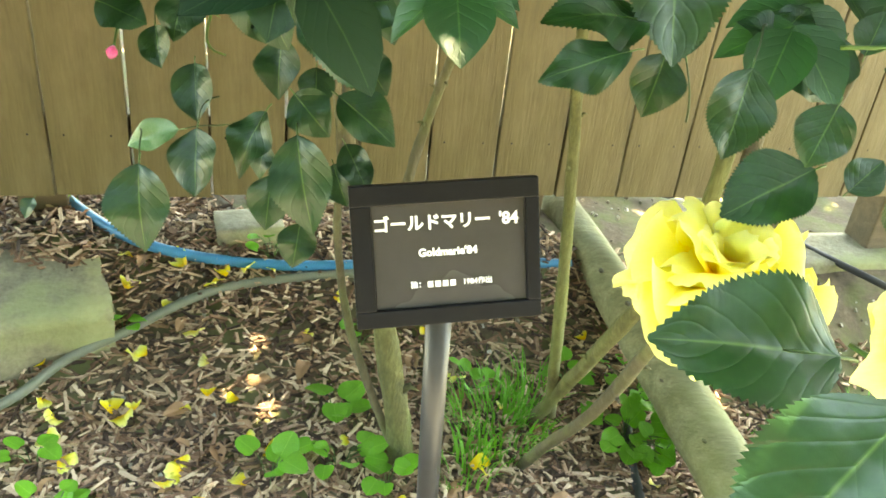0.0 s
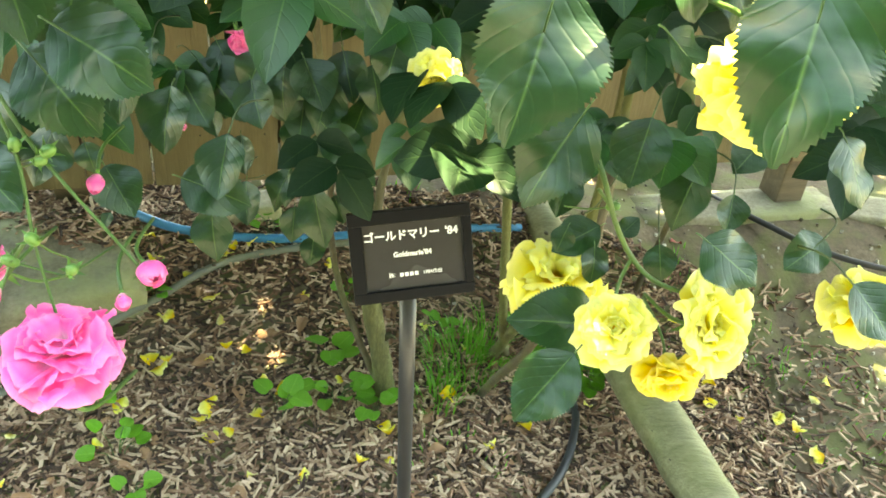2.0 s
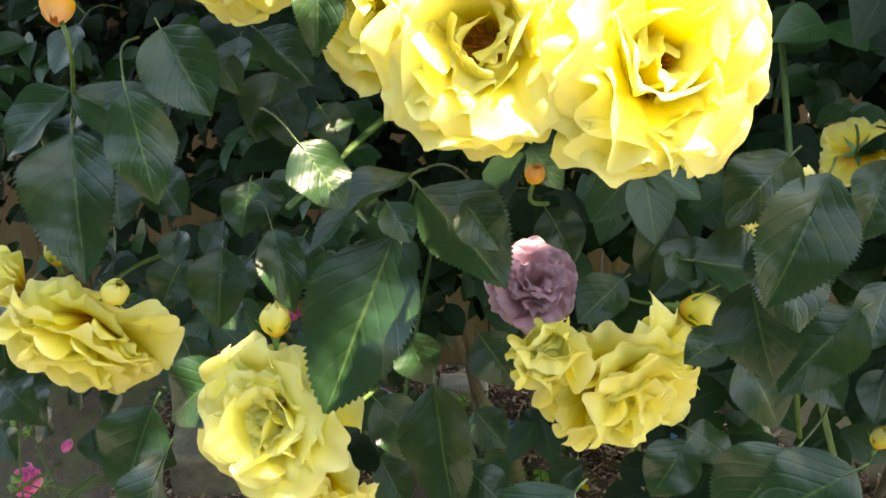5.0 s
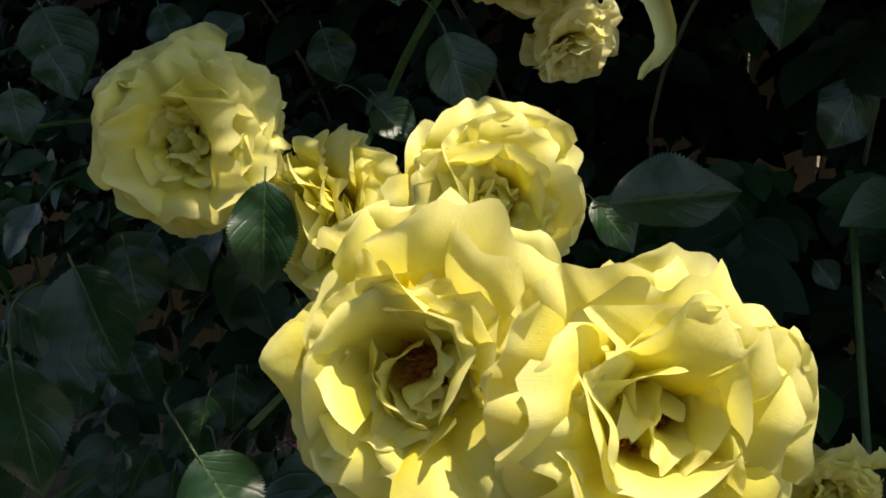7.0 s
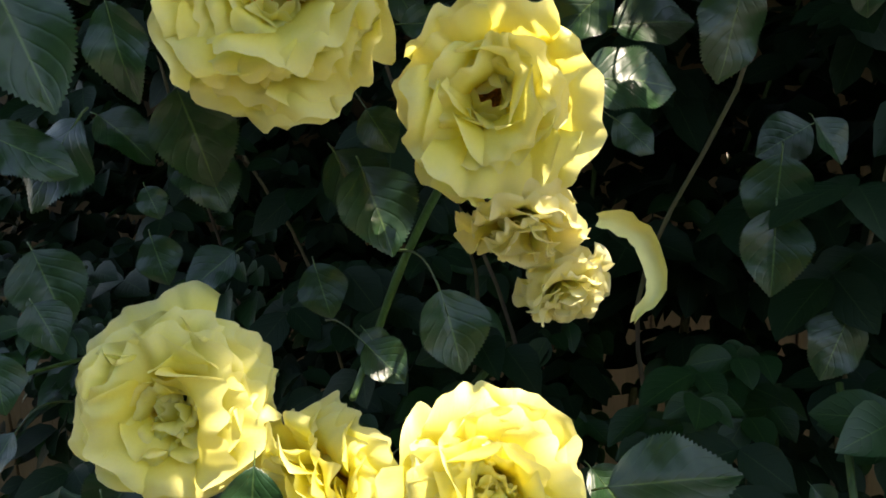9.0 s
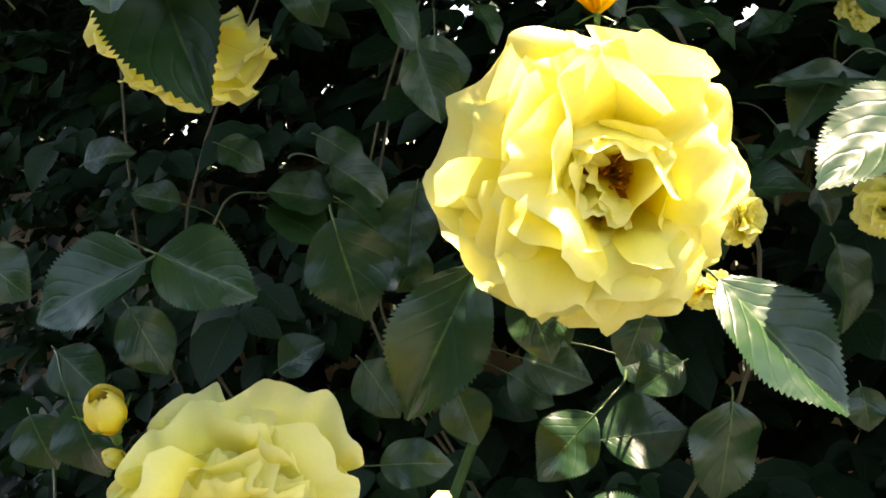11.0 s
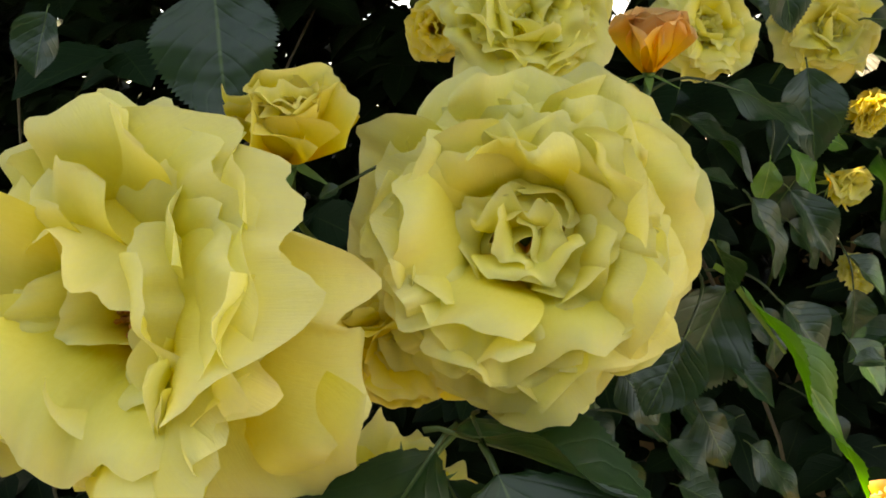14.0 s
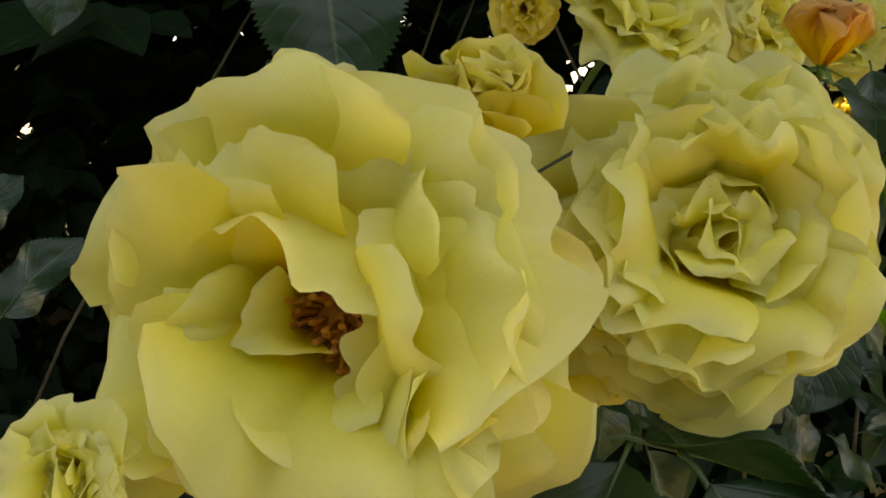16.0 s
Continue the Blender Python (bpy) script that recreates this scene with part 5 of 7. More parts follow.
leaf((0.063, 0.125, 1.197), (0.072, 0.095, 1.153), 0.0393, (0.314, -0.539, 0.782))
leaf((0.044, 0.109, 1.213), (0.054, 0.091, 1.196), 0.0380, (0.129, -0.578, 0.806))
leaf((0.115, 0.056, 1.157), (0.074, 0.029, 1.131), 0.0416, (0.242, -0.557, 0.795))
leaf((0.121, -0.004, 1.146), (0.106, -0.041, 1.093), 0.0429, (-0.262, -0.590, 0.764))
leaf((0.077, 0.145, 1.237), (0.081, 0.121, 1.208), 0.0310, (0.313, -0.539, 0.782))
leaf((0.118, 0.109, 1.223), (0.145, 0.083, 1.185), 0.0275, (0.311, -0.540, 0.782))
leaf((-0.062, 0.056, 1.167), (-0.088, 0.021, 1.119), 0.0463, (-0.215, -0.594, 0.776))
leaf((0.051, 0.055, 1.119), (0.038, 0.017, 1.064), 0.0511, (0.240, -0.557, 0.795))
leaf((0.217, 0.111, 1.137), (0.241, 0.073, 1.075), 0.0497, (-0.283, -0.588, 0.758))
leaf((0.238, 0.109, 1.083), (0.267, 0.096, 1.073), 0.0385, (-0.091, -0.596, 0.798))
leaf((0.322, 0.037, 1.150), (0.289, 0.003, 1.107), 0.0465, (-0.140, -0.596, 0.791))
leaf((0.318, -0.018, 1.126), (0.328, -0.047, 1.087), 0.0395, (-0.181, -0.595, 0.783))
leaf((0.361, 0.103, 1.141), (0.348, 0.080, 1.118), 0.0320, (0.295, -0.544, 0.786))
leaf((0.173, 0.117, 1.064), (0.197, 0.100, 1.046), 0.0354, (-0.005, -0.592, 0.806))
leaf((0.201, 0.091, 1.051), (0.216, 0.070, 1.025), 0.0385, (0.350, -0.529, 0.773))
leaf((-0.177, 0.092, 1.171), (-0.140, 0.071, 1.141), 0.0414, (0.215, -0.562, 0.798))
leaf((-0.195, 0.090, 1.121), (-0.174, 0.070, 1.098), 0.0300, (0.039, -0.589, 0.807))
leaf((-0.169, 0.089, 1.114), (-0.132, 0.072, 1.095), 0.0428, (0.356, -0.527, 0.772))
leaf((-0.156, 0.093, 1.073), (-0.110, 0.078, 1.055), 0.0486, (-0.282, -0.588, 0.758))
leaf((-0.191, 0.058, 1.052), (-0.164, 0.042, 1.037), 0.0300, (0.039, -0.589, 0.807))
leaf((0.139, 0.065, 1.006), (0.167, 0.050, 0.992), 0.0300, (-0.199, -0.594, 0.779))
leaf((0.044, 0.223, 1.269), (0.075, 0.204, 1.247), 0.0456, (0.314, -0.539, 0.782))
leaf((0.093, 0.207, 1.273), (0.122, 0.190, 1.255), 0.0486, (0.242, -0.557, 0.795))
leaf((-0.068, 0.169, 1.221), (-0.049, 0.145, 1.188), 0.0398, (0.350, -0.529, 0.773))
leaf((0.039, 0.144, 1.146), (0.060, 0.129, 1.134), 0.0354, (0.006, -0.591, 0.806))
leaf((0.074, 0.103, 1.123), (0.108, 0.104, 1.143), 0.0379, (-0.283, -0.588, 0.758))
leaf((0.312, 0.168, 1.194), (0.291, 0.145, 1.174), 0.0342, (-0.023, -0.593, 0.805))
leaf((0.369, 0.162, 1.172), (0.351, 0.144, 1.160), 0.0300, (0.295, -0.544, 0.786))
leaf((0.392, 0.108, 1.291), (0.369, 0.084, 1.266), 0.0322, (0.174, -0.570, 0.803))
leaf((0.407, 0.107, 1.284), (0.392, 0.071, 1.234), 0.0393, (0.357, -0.527, 0.771))
leaf((0.391, 0.115, 1.257), (0.408, 0.088, 1.219), 0.0409, (0.333, -0.534, 0.777))
leaf((0.381, 0.121, 1.224), (0.395, 0.093, 1.185), 0.0424, (-0.274, -0.589, 0.760))
leaf((0.429, 0.140, 1.208), (0.395, 0.110, 1.175), 0.0440, (-0.231, -0.593, 0.772))
leaf((0.409, 0.100, 1.150), (0.380, 0.070, 1.114), 0.0471, (0.333, -0.534, 0.777))
leaf((0.431, 0.059, 1.177), (0.397, 0.036, 1.157), 0.0393, (0.357, -0.527, 0.771))
leaf((0.424, 0.027, 1.156), (0.387, 0.003, 1.135), 0.0481, (0.357, -0.527, 0.771))
leaf((0.413, -0.006, 1.134), (0.401, -0.033, 1.104), 0.0362, (0.198, -0.566, 0.800))
leaf((0.412, 0.180, 1.154), (0.431, 0.163, 1.138), 0.0354, (-0.274, -0.589, 0.760))
leaf((0.380, 0.119, 1.078), (0.361, 0.098, 1.059), 0.0385, (-0.227, -0.593, 0.773))
leaf((0.256, 0.162, 0.954), (0.231, 0.143, 0.942), 0.0399, (0.356, -0.527, 0.772))
leaf((0.248, 0.108, 0.958), (0.272, 0.088, 0.935), 0.0510, (-0.091, -0.596, 0.798))
leaf((0.186, 0.151, 0.944), (0.205, 0.134, 0.928), 0.0299, (0.249, -0.555, 0.794))
leaf((0.330, 0.135, 1.024), (0.353, 0.115, 1.001), 0.0411, (-0.023, -0.593, 0.805))
leaf((0.221, 0.072, 1.247), (0.202, 0.018, 1.171), 0.0569, (0.223, -0.607, 0.763), 0)
leaf((0.225, 0.087, 1.274), (0.188, 0.036, 1.257), 0.0273, (0.003, -0.113, 0.994), 1)
leaf((0.225, 0.094, 1.264), (0.276, 0.081, 1.223), 0.0497, (0.487, -0.369, 0.792), 3)
leaf((-0.003, 0.095, 1.301), (0.058, 0.112, 1.271), 0.0414, (0.386, -0.493, 0.780), 0)
leaf((0.008, 0.080, 1.283), (0.043, 0.028, 1.214), 0.0549, (0.313, -0.568, 0.761), 1)
leaf((-0.006, 0.094, 1.302), (-0.035, 0.063, 1.268), 0.0397, (0.211, -0.576, 0.790), 3)
cane([(0.024, 0.075, 1.349), (0.031, 0.071, 1.332), (-0.003, 0.095, 1.301), (-0.001, 0.086, 1.279)], (0.0014, 0.0012))
leaf((0.021, 0.175, 1.315), (0.012, 0.143, 1.283), 0.0417, (0.518, -0.411, 0.750))
leaf((0.036, 0.207, 1.317), (0.040, 0.184, 1.290), 0.0321, (-0.006, -0.646, 0.763))
leaf((-0.056, 0.156, 1.331), (-0.060, 0.129, 1.304), 0.0407, (-0.006, -0.646, 0.763))
leaf((0.044, 0.234, 1.288), (0.042, 0.200, 1.244), 0.0438, (0.574, -0.370, 0.730))
leaf((0.049, 0.193, 1.222), (0.058, 0.171, 1.192), 0.0313, (0.369, -0.502, 0.782))
leaf((0.097, 0.167, 1.193), (0.090, 0.134, 1.157), 0.0278, (0.262, -0.554, 0.790))
leaf((0.021, 0.176, 1.191), (0.017, 0.154, 1.173), 0.0438, (0.198, -0.581, 0.789))
leaf((0.142, 0.218, 1.100), (0.166, 0.202, 1.066), 0.0454, (0.031, -0.637, 0.771))
leaf((0.135, 0.175, 1.067), (0.181, 0.168, 1.031), 0.0438, (0.447, -0.457, 0.769))
leaf((0.342, 0.292, 1.171), (0.311, 0.251, 1.143), 0.0377, (0.190, -0.584, 0.789))
leaf((0.347, 0.301, 1.133), (0.378, 0.286, 1.094), 0.0470, (0.079, -0.623, 0.778))
leaf((0.379, 0.316, 1.131), (0.412, 0.307, 1.103), 0.0352, (0.574, -0.370, 0.730))
leaf((0.400, 0.355, 1.115), (0.427, 0.369, 1.141), 0.0371, (0.038, -0.635, 0.772))
leaf((0.373, 0.263, 1.102), (0.413, 0.250, 1.059), 0.0555, (0.246, -0.561, 0.790))
leaf((0.347, 0.220, 1.066), (0.383, 0.219, 1.051), 0.0472, (0.570, -0.373, 0.732))
leaf((0.314, 0.318, 1.178), (0.300, 0.282, 1.143), 0.0398, (0.522, -0.408, 0.749))
leaf((0.233, 0.271, 1.190), (0.262, 0.257, 1.157), 0.0430, (0.192, -0.583, 0.789))
leaf((0.052, 0.206, 1.321), (0.097, 0.200, 1.287), 0.0333, (0.238, -0.565, 0.790))
leaf((0.434, 0.357, 1.083), (0.398, 0.327, 1.083), 0.0454, (0.568, -0.374, 0.733))
leaf((0.183, 0.257, 1.086), (0.219, 0.246, 1.051), 0.0469, (-0.003, -0.646, 0.764))
leaf((0.194, 0.218, 1.044), (0.223, 0.210, 1.022), 0.0495, (0.040, -0.634, 0.772))
leaf((0.442, 0.289, 1.238), (0.437, 0.254, 1.195), 0.0426, (0.440, -0.461, 0.771))
leaf((0.454, 0.293, 1.157), (0.447, 0.260, 1.121), 0.0384, (0.440, -0.461, 0.771))
leaf((0.459, 0.271, 1.105), (0.456, 0.245, 1.080), 0.0279, (-0.005, -0.646, 0.763))
leaf((0.029, 0.190, 1.159), (0.018, 0.160, 1.134), 0.0412, (0.115, -0.611, 0.783))
leaf((-0.030, 0.182, 1.153), (-0.037, 0.150, 1.120), 0.0512, (0.427, -0.469, 0.773))
leaf((-0.058, 0.198, 1.218), (-0.027, 0.186, 1.185), 0.0469, (-0.003, -0.645, 0.764))
leaf((-0.079, 0.140, 1.117), (-0.030, 0.144, 1.100), 0.0469, (0.477, -0.438, 0.762))
leaf((-0.036, 0.171, 1.088), (-0.013, 0.158, 1.060), 0.0441, (0.427, -0.469, 0.773))

# leaves behind the pair
leaf((0.284, 0.200, 1.352), (0.336, 0.226, 1.358), 0.0372, (0.558, -0.399, 0.727))
leaf((0.268, 0.225, 1.346), (0.292, 0.223, 1.324), 0.0256, (0.395, -0.516, 0.760))
leaf((0.159, 0.124, 1.371), (0.168, 0.103, 1.325), 0.0289, (0.482, -0.458, 0.747))
leaf((0.101, 0.067, 1.344), (0.130, 0.060, 1.303), 0.0398, (0.076, -0.667, 0.741))
leaf((0.112, 0.027, 1.323), (0.132, 0.011, 1.273), 0.0319, (0.333, -0.552, 0.764))
leaf((0.051, 0.130, 1.327), (0.069, 0.118, 1.290), 0.0378, (0.497, -0.447, 0.744))
leaf((0.044, 0.168, 1.310), (0.065, 0.165, 1.290), 0.0319, (0.336, -0.551, 0.764))
leaf((0.020, 0.130, 1.424), (0.042, 0.127, 1.404), 0.0359, (0.459, -0.474, 0.751))
leaf((0.037, 0.097, 1.411), (0.051, 0.088, 1.388), 0.0230, (0.333, -0.552, 0.764))
leaf((0.200, 0.032, 1.303), (0.225, 0.029, 1.278), 0.0364, (0.561, -0.396, 0.727))
leaf((0.236, 0.041, 1.276), (0.249, 0.036, 1.261), 0.0287, (0.196, -0.620, 0.759))
leaf((0.257, 0.074, 1.268), (0.277, 0.070, 1.247), 0.0308, (0.108, -0.656, 0.747))
leaf((0.344, 0.203, 1.195), (0.402, 0.225, 1.184), 0.0485, (0.242, -0.600, 0.763))
leaf((0.329, 0.196, 1.198), (0.351, 0.197, 1.188), 0.0296, (0.520, -0.430, 0.739))
leaf((0.129, 0.250, 1.388), (0.149, 0.248, 1.370), 0.0287, (0.455, -0.477, 0.752))
leaf((0.365, 0.417, 1.377), (0.356, 0.390, 1.340), 0.0408, (0.560, -0.398, 0.727))
leaf((0.350, 0.419, 1.259), (0.366, 0.415, 1.243), 0.0338, (0.114, -0.654, 0.748))
leaf((0.054, 0.143, 1.512), (0.039, 0.115, 1.473), 0.0428, (0.213, -0.669, 0.713))
leaf((-0.011, 0.154, 1.443), (0.016, 0.150, 1.404), 0.0500, (0.493, -0.512, 0.703))
leaf((0.044, 0.217, 1.497), (0.073, 0.215, 1.459), 0.0512, (0.594, -0.433, 0.678))
leaf((0.139, 0.242, 1.480), (0.162, 0.234, 1.435), 0.0431, (0.489, -0.515, 0.704))
leaf((0.191, 0.228, 1.422), (0.210, 0.220, 1.383), 0.0464, (0.528, -0.487, 0.696))
leaf((0.060, 0.228, 1.432), (0.041, 0.204, 1.412), 0.0473, (0.215, -0.668, 0.713))
leaf((0.099, 0.248, 1.424), (0.114, 0.240, 1.394), 0.0316, (0.174, -0.684, 0.708))
leaf((0.328, 0.354, 1.448), (0.331, 0.334, 1.403), 0.0368, (0.226, -0.663, 0.714))
leaf((0.135, 0.242, 1.383), (0.159, 0.243, 1.363), 0.0339, (0.391, -0.579, 0.715))
leaf((0.236, 0.365, 1.496), (0.262, 0.368, 1.477), 0.0613, (0.228, -0.662, 0.714))
leaf((-0.009, 0.203, 1.510), (0.027, 0.211, 1.488), 0.0308, (0.574, -0.450, 0.684))
leaf((0.009, 0.214, 1.441), (0.025, 0.207, 1.414), 0.0290, (0.173, -0.685, 0.708))

# leaves under the large rose
leaf((0.104, 0.189, 1.680), (0.063, 0.160, 1.659), 0.0484, (0.180, -0.789, 0.587))
leaf((0.108, 0.191, 1.682), (0.148, 0.206, 1.660), 0.0369, (0.173, -0.791, 0.586))
leaf((0.162, 0.244, 1.688), (0.174, 0.240, 1.639), 0.0484, (0.164, -0.794, 0.586))
leaf((0.227, 0.254, 1.663), (0.192, 0.223, 1.595), 0.0433, (0.492, -0.652, 0.577))
leaf((0.315, 0.300, 1.647), (0.365, 0.284, 1.597), 0.0440, (0.30, -0.56, 0.77), 0)
leaf((0.398, 0.352, 1.715), (0.354, 0.296, 1.685), 0.0420, (0.20, -0.585, 0.785), 0)
leaf((0.231, 0.289, 1.650), (0.244, 0.286, 1.610), 0.0276, (0.271, -0.760, 0.591))
leaf((0.280, 0.313, 1.632), (0.272, 0.301, 1.606), 0.0331, (0.642, -0.542, 0.542))
leaf((0.014, 0.135, 1.622), (0.038, 0.139, 1.582), 0.0382, (0.420, -0.693, 0.586))
leaf((0.046, 0.115, 1.575), (0.074, 0.118, 1.514), 0.0444, (0.623, -0.559, 0.548))
leaf((0.064, 0.157, 1.563), (0.076, 0.154, 1.515), 0.0280, (0.287, -0.754, 0.591))
leaf((0.044, 0.223, 1.652), (0.065, 0.225, 1.617), 0.0297, (0.643, -0.542, 0.542))
leaf((0.025, 0.197, 1.610), (0.040, 0.196, 1.568), 0.0319, (0.287, -0.754, 0.591))
leaf((-0.014, 0.199, 1.600), (0.000, 0.198, 1.569), 0.0365, (0.474, -0.663, 0.579))
leaf((0.240, 0.343, 1.569), (0.210, 0.319, 1.538), 0.0342, (0.281, -0.756, 0.591))
leaf((0.236, 0.362, 1.548), (0.281, 0.381, 1.554), 0.0455, (0.202, -0.783, 0.588))
leaf((0.303, 0.377, 1.569), (0.299, 0.364, 1.512), 0.0436, (0.626, -0.556, 0.547))
leaf((0.238, 0.304, 1.520), (0.286, 0.323, 1.520), 0.0551, (0.576, -0.595, 0.560))
leaf((0.339, 0.400, 1.489), (0.313, 0.380, 1.473), 0.0350, (0.603, -0.574, 0.554))
leaf((0.329, 0.360, 1.477), (0.328, 0.349, 1.430), 0.0386, (0.232, -0.773, 0.590))
leaf((0.342, 0.380, 1.494), (0.358, 0.380, 1.469), 0.0335, (0.640, -0.543, 0.543))
leaf((0.139, 0.288, 1.553), (0.177, 0.303, 1.554), 0.0280, (0.568, -0.601, 0.563))
leaf((0.118, 0.248, 1.487), (0.143, 0.252, 1.448), 0.0446, (0.609, -0.570, 0.552))
leaf((0.111, 0.291, 1.507), (0.129, 0.293, 1.481), 0.0358, (0.179, -0.790, 0.587))
leaf((0.157, 0.345, 1.579), (0.170, 0.343, 1.545), 0.0373, (0.319, -0.741, 0.591))
leaf((0.200, 0.347, 1.597), (0.236, 0.359, 1.581), 0.0293, (0.164, -0.794, 0.586))
leaf((0.054, 0.314, 1.594), (0.083, 0.325, 1.609), 0.0389, (0.227, -0.775, 0.590))
leaf((-0.033, 0.170, 1.653), (-0.001, 0.180, 1.638), 0.0203, (0.420, -0.693, 0.586))
leaf((-0.035, 0.195, 1.687), (-0.004, 0.203, 1.663), 0.0335, (0.543, -0.618, 0.568))
leaf((0.053, 0.204, 1.523), (0.075, 0.206, 1.470), 0.0464, (0.542, -0.620, 0.568))
leaf((0.175, 0.297, 1.696), (0.171, 0.286, 1.658), 0.0327, (0.204, -0.782, 0.589))
leaf((0.202, 0.352, 1.639), (0.225, 0.355, 1.601), 0.0358, (0.164, -0.794, 0.586))
leaf((0.238, 0.390, 1.589), (0.275, 0.403, 1.575), 0.0306, (0.175, -0.791, 0.587))
leaf((0.029, 0.111, 1.508), (0.071, 0.126, 1.491), 0.0265, (0.420, -0.693, 0.586))
leaf((0.361, 0.409, 1.570), (0.366, 0.403, 1.546), 0.0280, (0.235, -0.772, 0.590))
leaf((-0.046, 0.166, 1.556), (-0.025, 0.173, 1.579), 0.0178, (0.420, -0.693, 0.586))
leaf((0.028, 0.198, 1.472), (0.039, 0.196, 1.455), 0.0238, (0.423, -0.692, 0.585))
leaf((-0.080, 0.206, 1.694), (-0.057, 0.215, 1.724), 0.0390, (0.420, -0.693, 0.586))
leaf((-0.006, 0.248, 1.727), (0.021, 0.258, 1.736), 0.0325, (0.166, -0.793, 0.586))
leaf((0.060, 0.284, 1.730), (0.086, 0.291, 1.717), 0.0293, (0.630, -0.552, 0.546))
leaf((0.147, 0.166, 1.826), (0.193, 0.112, 1.762), 0.084, (0.26, -0.62, 0.45), 0)
leaf((0.125, 0.192, 1.812), (0.171, 0.169, 1.734), 0.050, (0.25, -0.85, 0.35), 3)
leaf((0.150, 0.377, 1.781), (0.152, 0.367, 1.735), 0.0394, (0.634, -0.448, 0.630))
leaf((0.126, 0.294, 1.693), (0.099, 0.274, 1.704), 0.0322, (0.528, -0.531, 0.663))
leaf((0.125, 0.296, 1.712), (0.157, 0.306, 1.692), 0.0293, (0.478, -0.564, 0.673))
leaf((0.088, 0.285, 1.701), (0.122, 0.298, 1.692), 0.0240, (0.650, -0.434, 0.624))
leaf((0.107, 0.311, 1.729), (0.133, 0.318, 1.713), 0.0276, (0.218, -0.691, 0.689))
leaf((0.322, 0.464, 1.682), (0.302, 0.446, 1.675), 0.0361, (0.379, -0.620, 0.686))
leaf((0.337, 0.494, 1.668), (0.351, 0.493, 1.644), 0.0308, (0.318, -0.650, 0.690))
leaf((0.321, 0.446, 1.731), (0.378, 0.473, 1.730), 0.0189, (0.579, -0.494, 0.649))
leaf((0.352, 0.515, 1.766), (0.378, 0.522, 1.748), 0.0342, (0.645, -0.438, 0.626))
leaf((0.377, 0.465, 1.711), (0.350, 0.437, 1.666), 0.0461, (0.537, -0.525, 0.661))
leaf((0.249, 0.494, 1.792), (0.298, 0.515, 1.782), 0.0255, (0.428, -0.594, 0.681))
leaf((0.322, 0.569, 1.780), (0.296, 0.548, 1.775), 0.0269, (0.191, -0.701, 0.687))
leaf((0.349, 0.473, 1.636), (0.364, 0.469, 1.580), 0.0427, (0.645, -0.438, 0.626))
leaf((0.150, 0.339, 1.660), (0.138, 0.323, 1.638), 0.0283, (0.629, -0.453, 0.632))
leaf((0.171, 0.386, 1.576), (0.200, 0.394, 1.557), 0.0377, (0.645, -0.439, 0.626))
leaf((0.126, 0.350, 1.679), (0.144, 0.358, 1.701), 0.0296, (0.185, -0.703, 0.687))
leaf((0.283, 0.360, 1.594), (0.262, 0.341, 1.584), 0.0372, (0.611, -0.468, 0.639))
leaf((0.094, 0.344, 1.592), (0.119, 0.348, 1.557), 0.0377, (0.543, -0.520, 0.659))
leaf((0.002, 0.305, 1.699), (-0.020, 0.287, 1.709), 0.0377, (0.644, -0.440, 0.626))
leaf((-0.048, 0.242, 1.622), (-0.022, 0.248, 1.594), 0.0361, (0.170, -0.708, 0.686))
leaf((-0.002, 0.259, 1.635), (0.020, 0.262, 1.605), 0.0353, (0.280, -0.667, 0.690))

# leaves farther back, in half light
leaf((0.341, 0.349, 1.787), (0.303, 0.328, 1.787), 0.0296, (0.451, -0.458, 0.766), 0)
leaf((0.129, 0.316, 1.816), (0.178, 0.331, 1.773), 0.0399, (0.436, -0.355, 0.827))
leaf((0.165, 0.329, 1.767), (0.177, 0.326, 1.727), 0.0319, (0.272, -0.443, 0.854))
leaf((0.171, 0.392, 1.796), (0.188, 0.393, 1.774), 0.0241, (0.544, -0.284, 0.790))
leaf((0.133, 0.388, 1.831), (0.159, 0.393, 1.807), 0.0339, (0.533, -0.291, 0.794))
leaf((0.180, 0.399, 1.814), (0.211, 0.408, 1.801), 0.0241, (0.434, -0.356, 0.828))
leaf((0.226, 0.433, 1.808), (0.251, 0.438, 1.784), 0.0308, (0.079, -0.523, 0.849))
leaf((0.255, 0.442, 1.857), (0.273, 0.443, 1.827), 0.0332, (0.546, -0.282, 0.789))
leaf((0.275, 0.487, 1.858), (0.301, 0.491, 1.829), 0.0290, (0.152, -0.495, 0.855))
leaf((0.313, 0.493, 1.843), (0.344, 0.502, 1.833), 0.0189, (0.052, -0.532, 0.845))
leaf((0.181, 0.449, 1.756), (0.208, 0.455, 1.727), 0.0370, (0.151, -0.496, 0.855))
leaf((0.207, 0.462, 1.747), (0.240, 0.470, 1.717), 0.0370, (0.270, -0.444, 0.854))
leaf((0.240, 0.461, 1.784), (0.263, 0.464, 1.763), 0.0387, (0.503, -0.312, 0.806))
leaf((0.152, 0.384, 1.702), (0.173, 0.387, 1.689), 0.0308, (0.201, -0.475, 0.857))
leaf((0.171, 0.379, 1.673), (0.185, 0.377, 1.646), 0.0332, (0.509, -0.308, 0.804))
leaf((0.086, 0.338, 1.700), (0.110, 0.346, 1.711), 0.0271, (0.501, -0.313, 0.807))
leaf((0.107, 0.325, 1.692), (0.139, 0.333, 1.667), 0.0345, (0.436, -0.355, 0.827))
leaf((0.106, 0.345, 1.668), (0.141, 0.357, 1.672), 0.0332, (0.056, -0.531, 0.846))
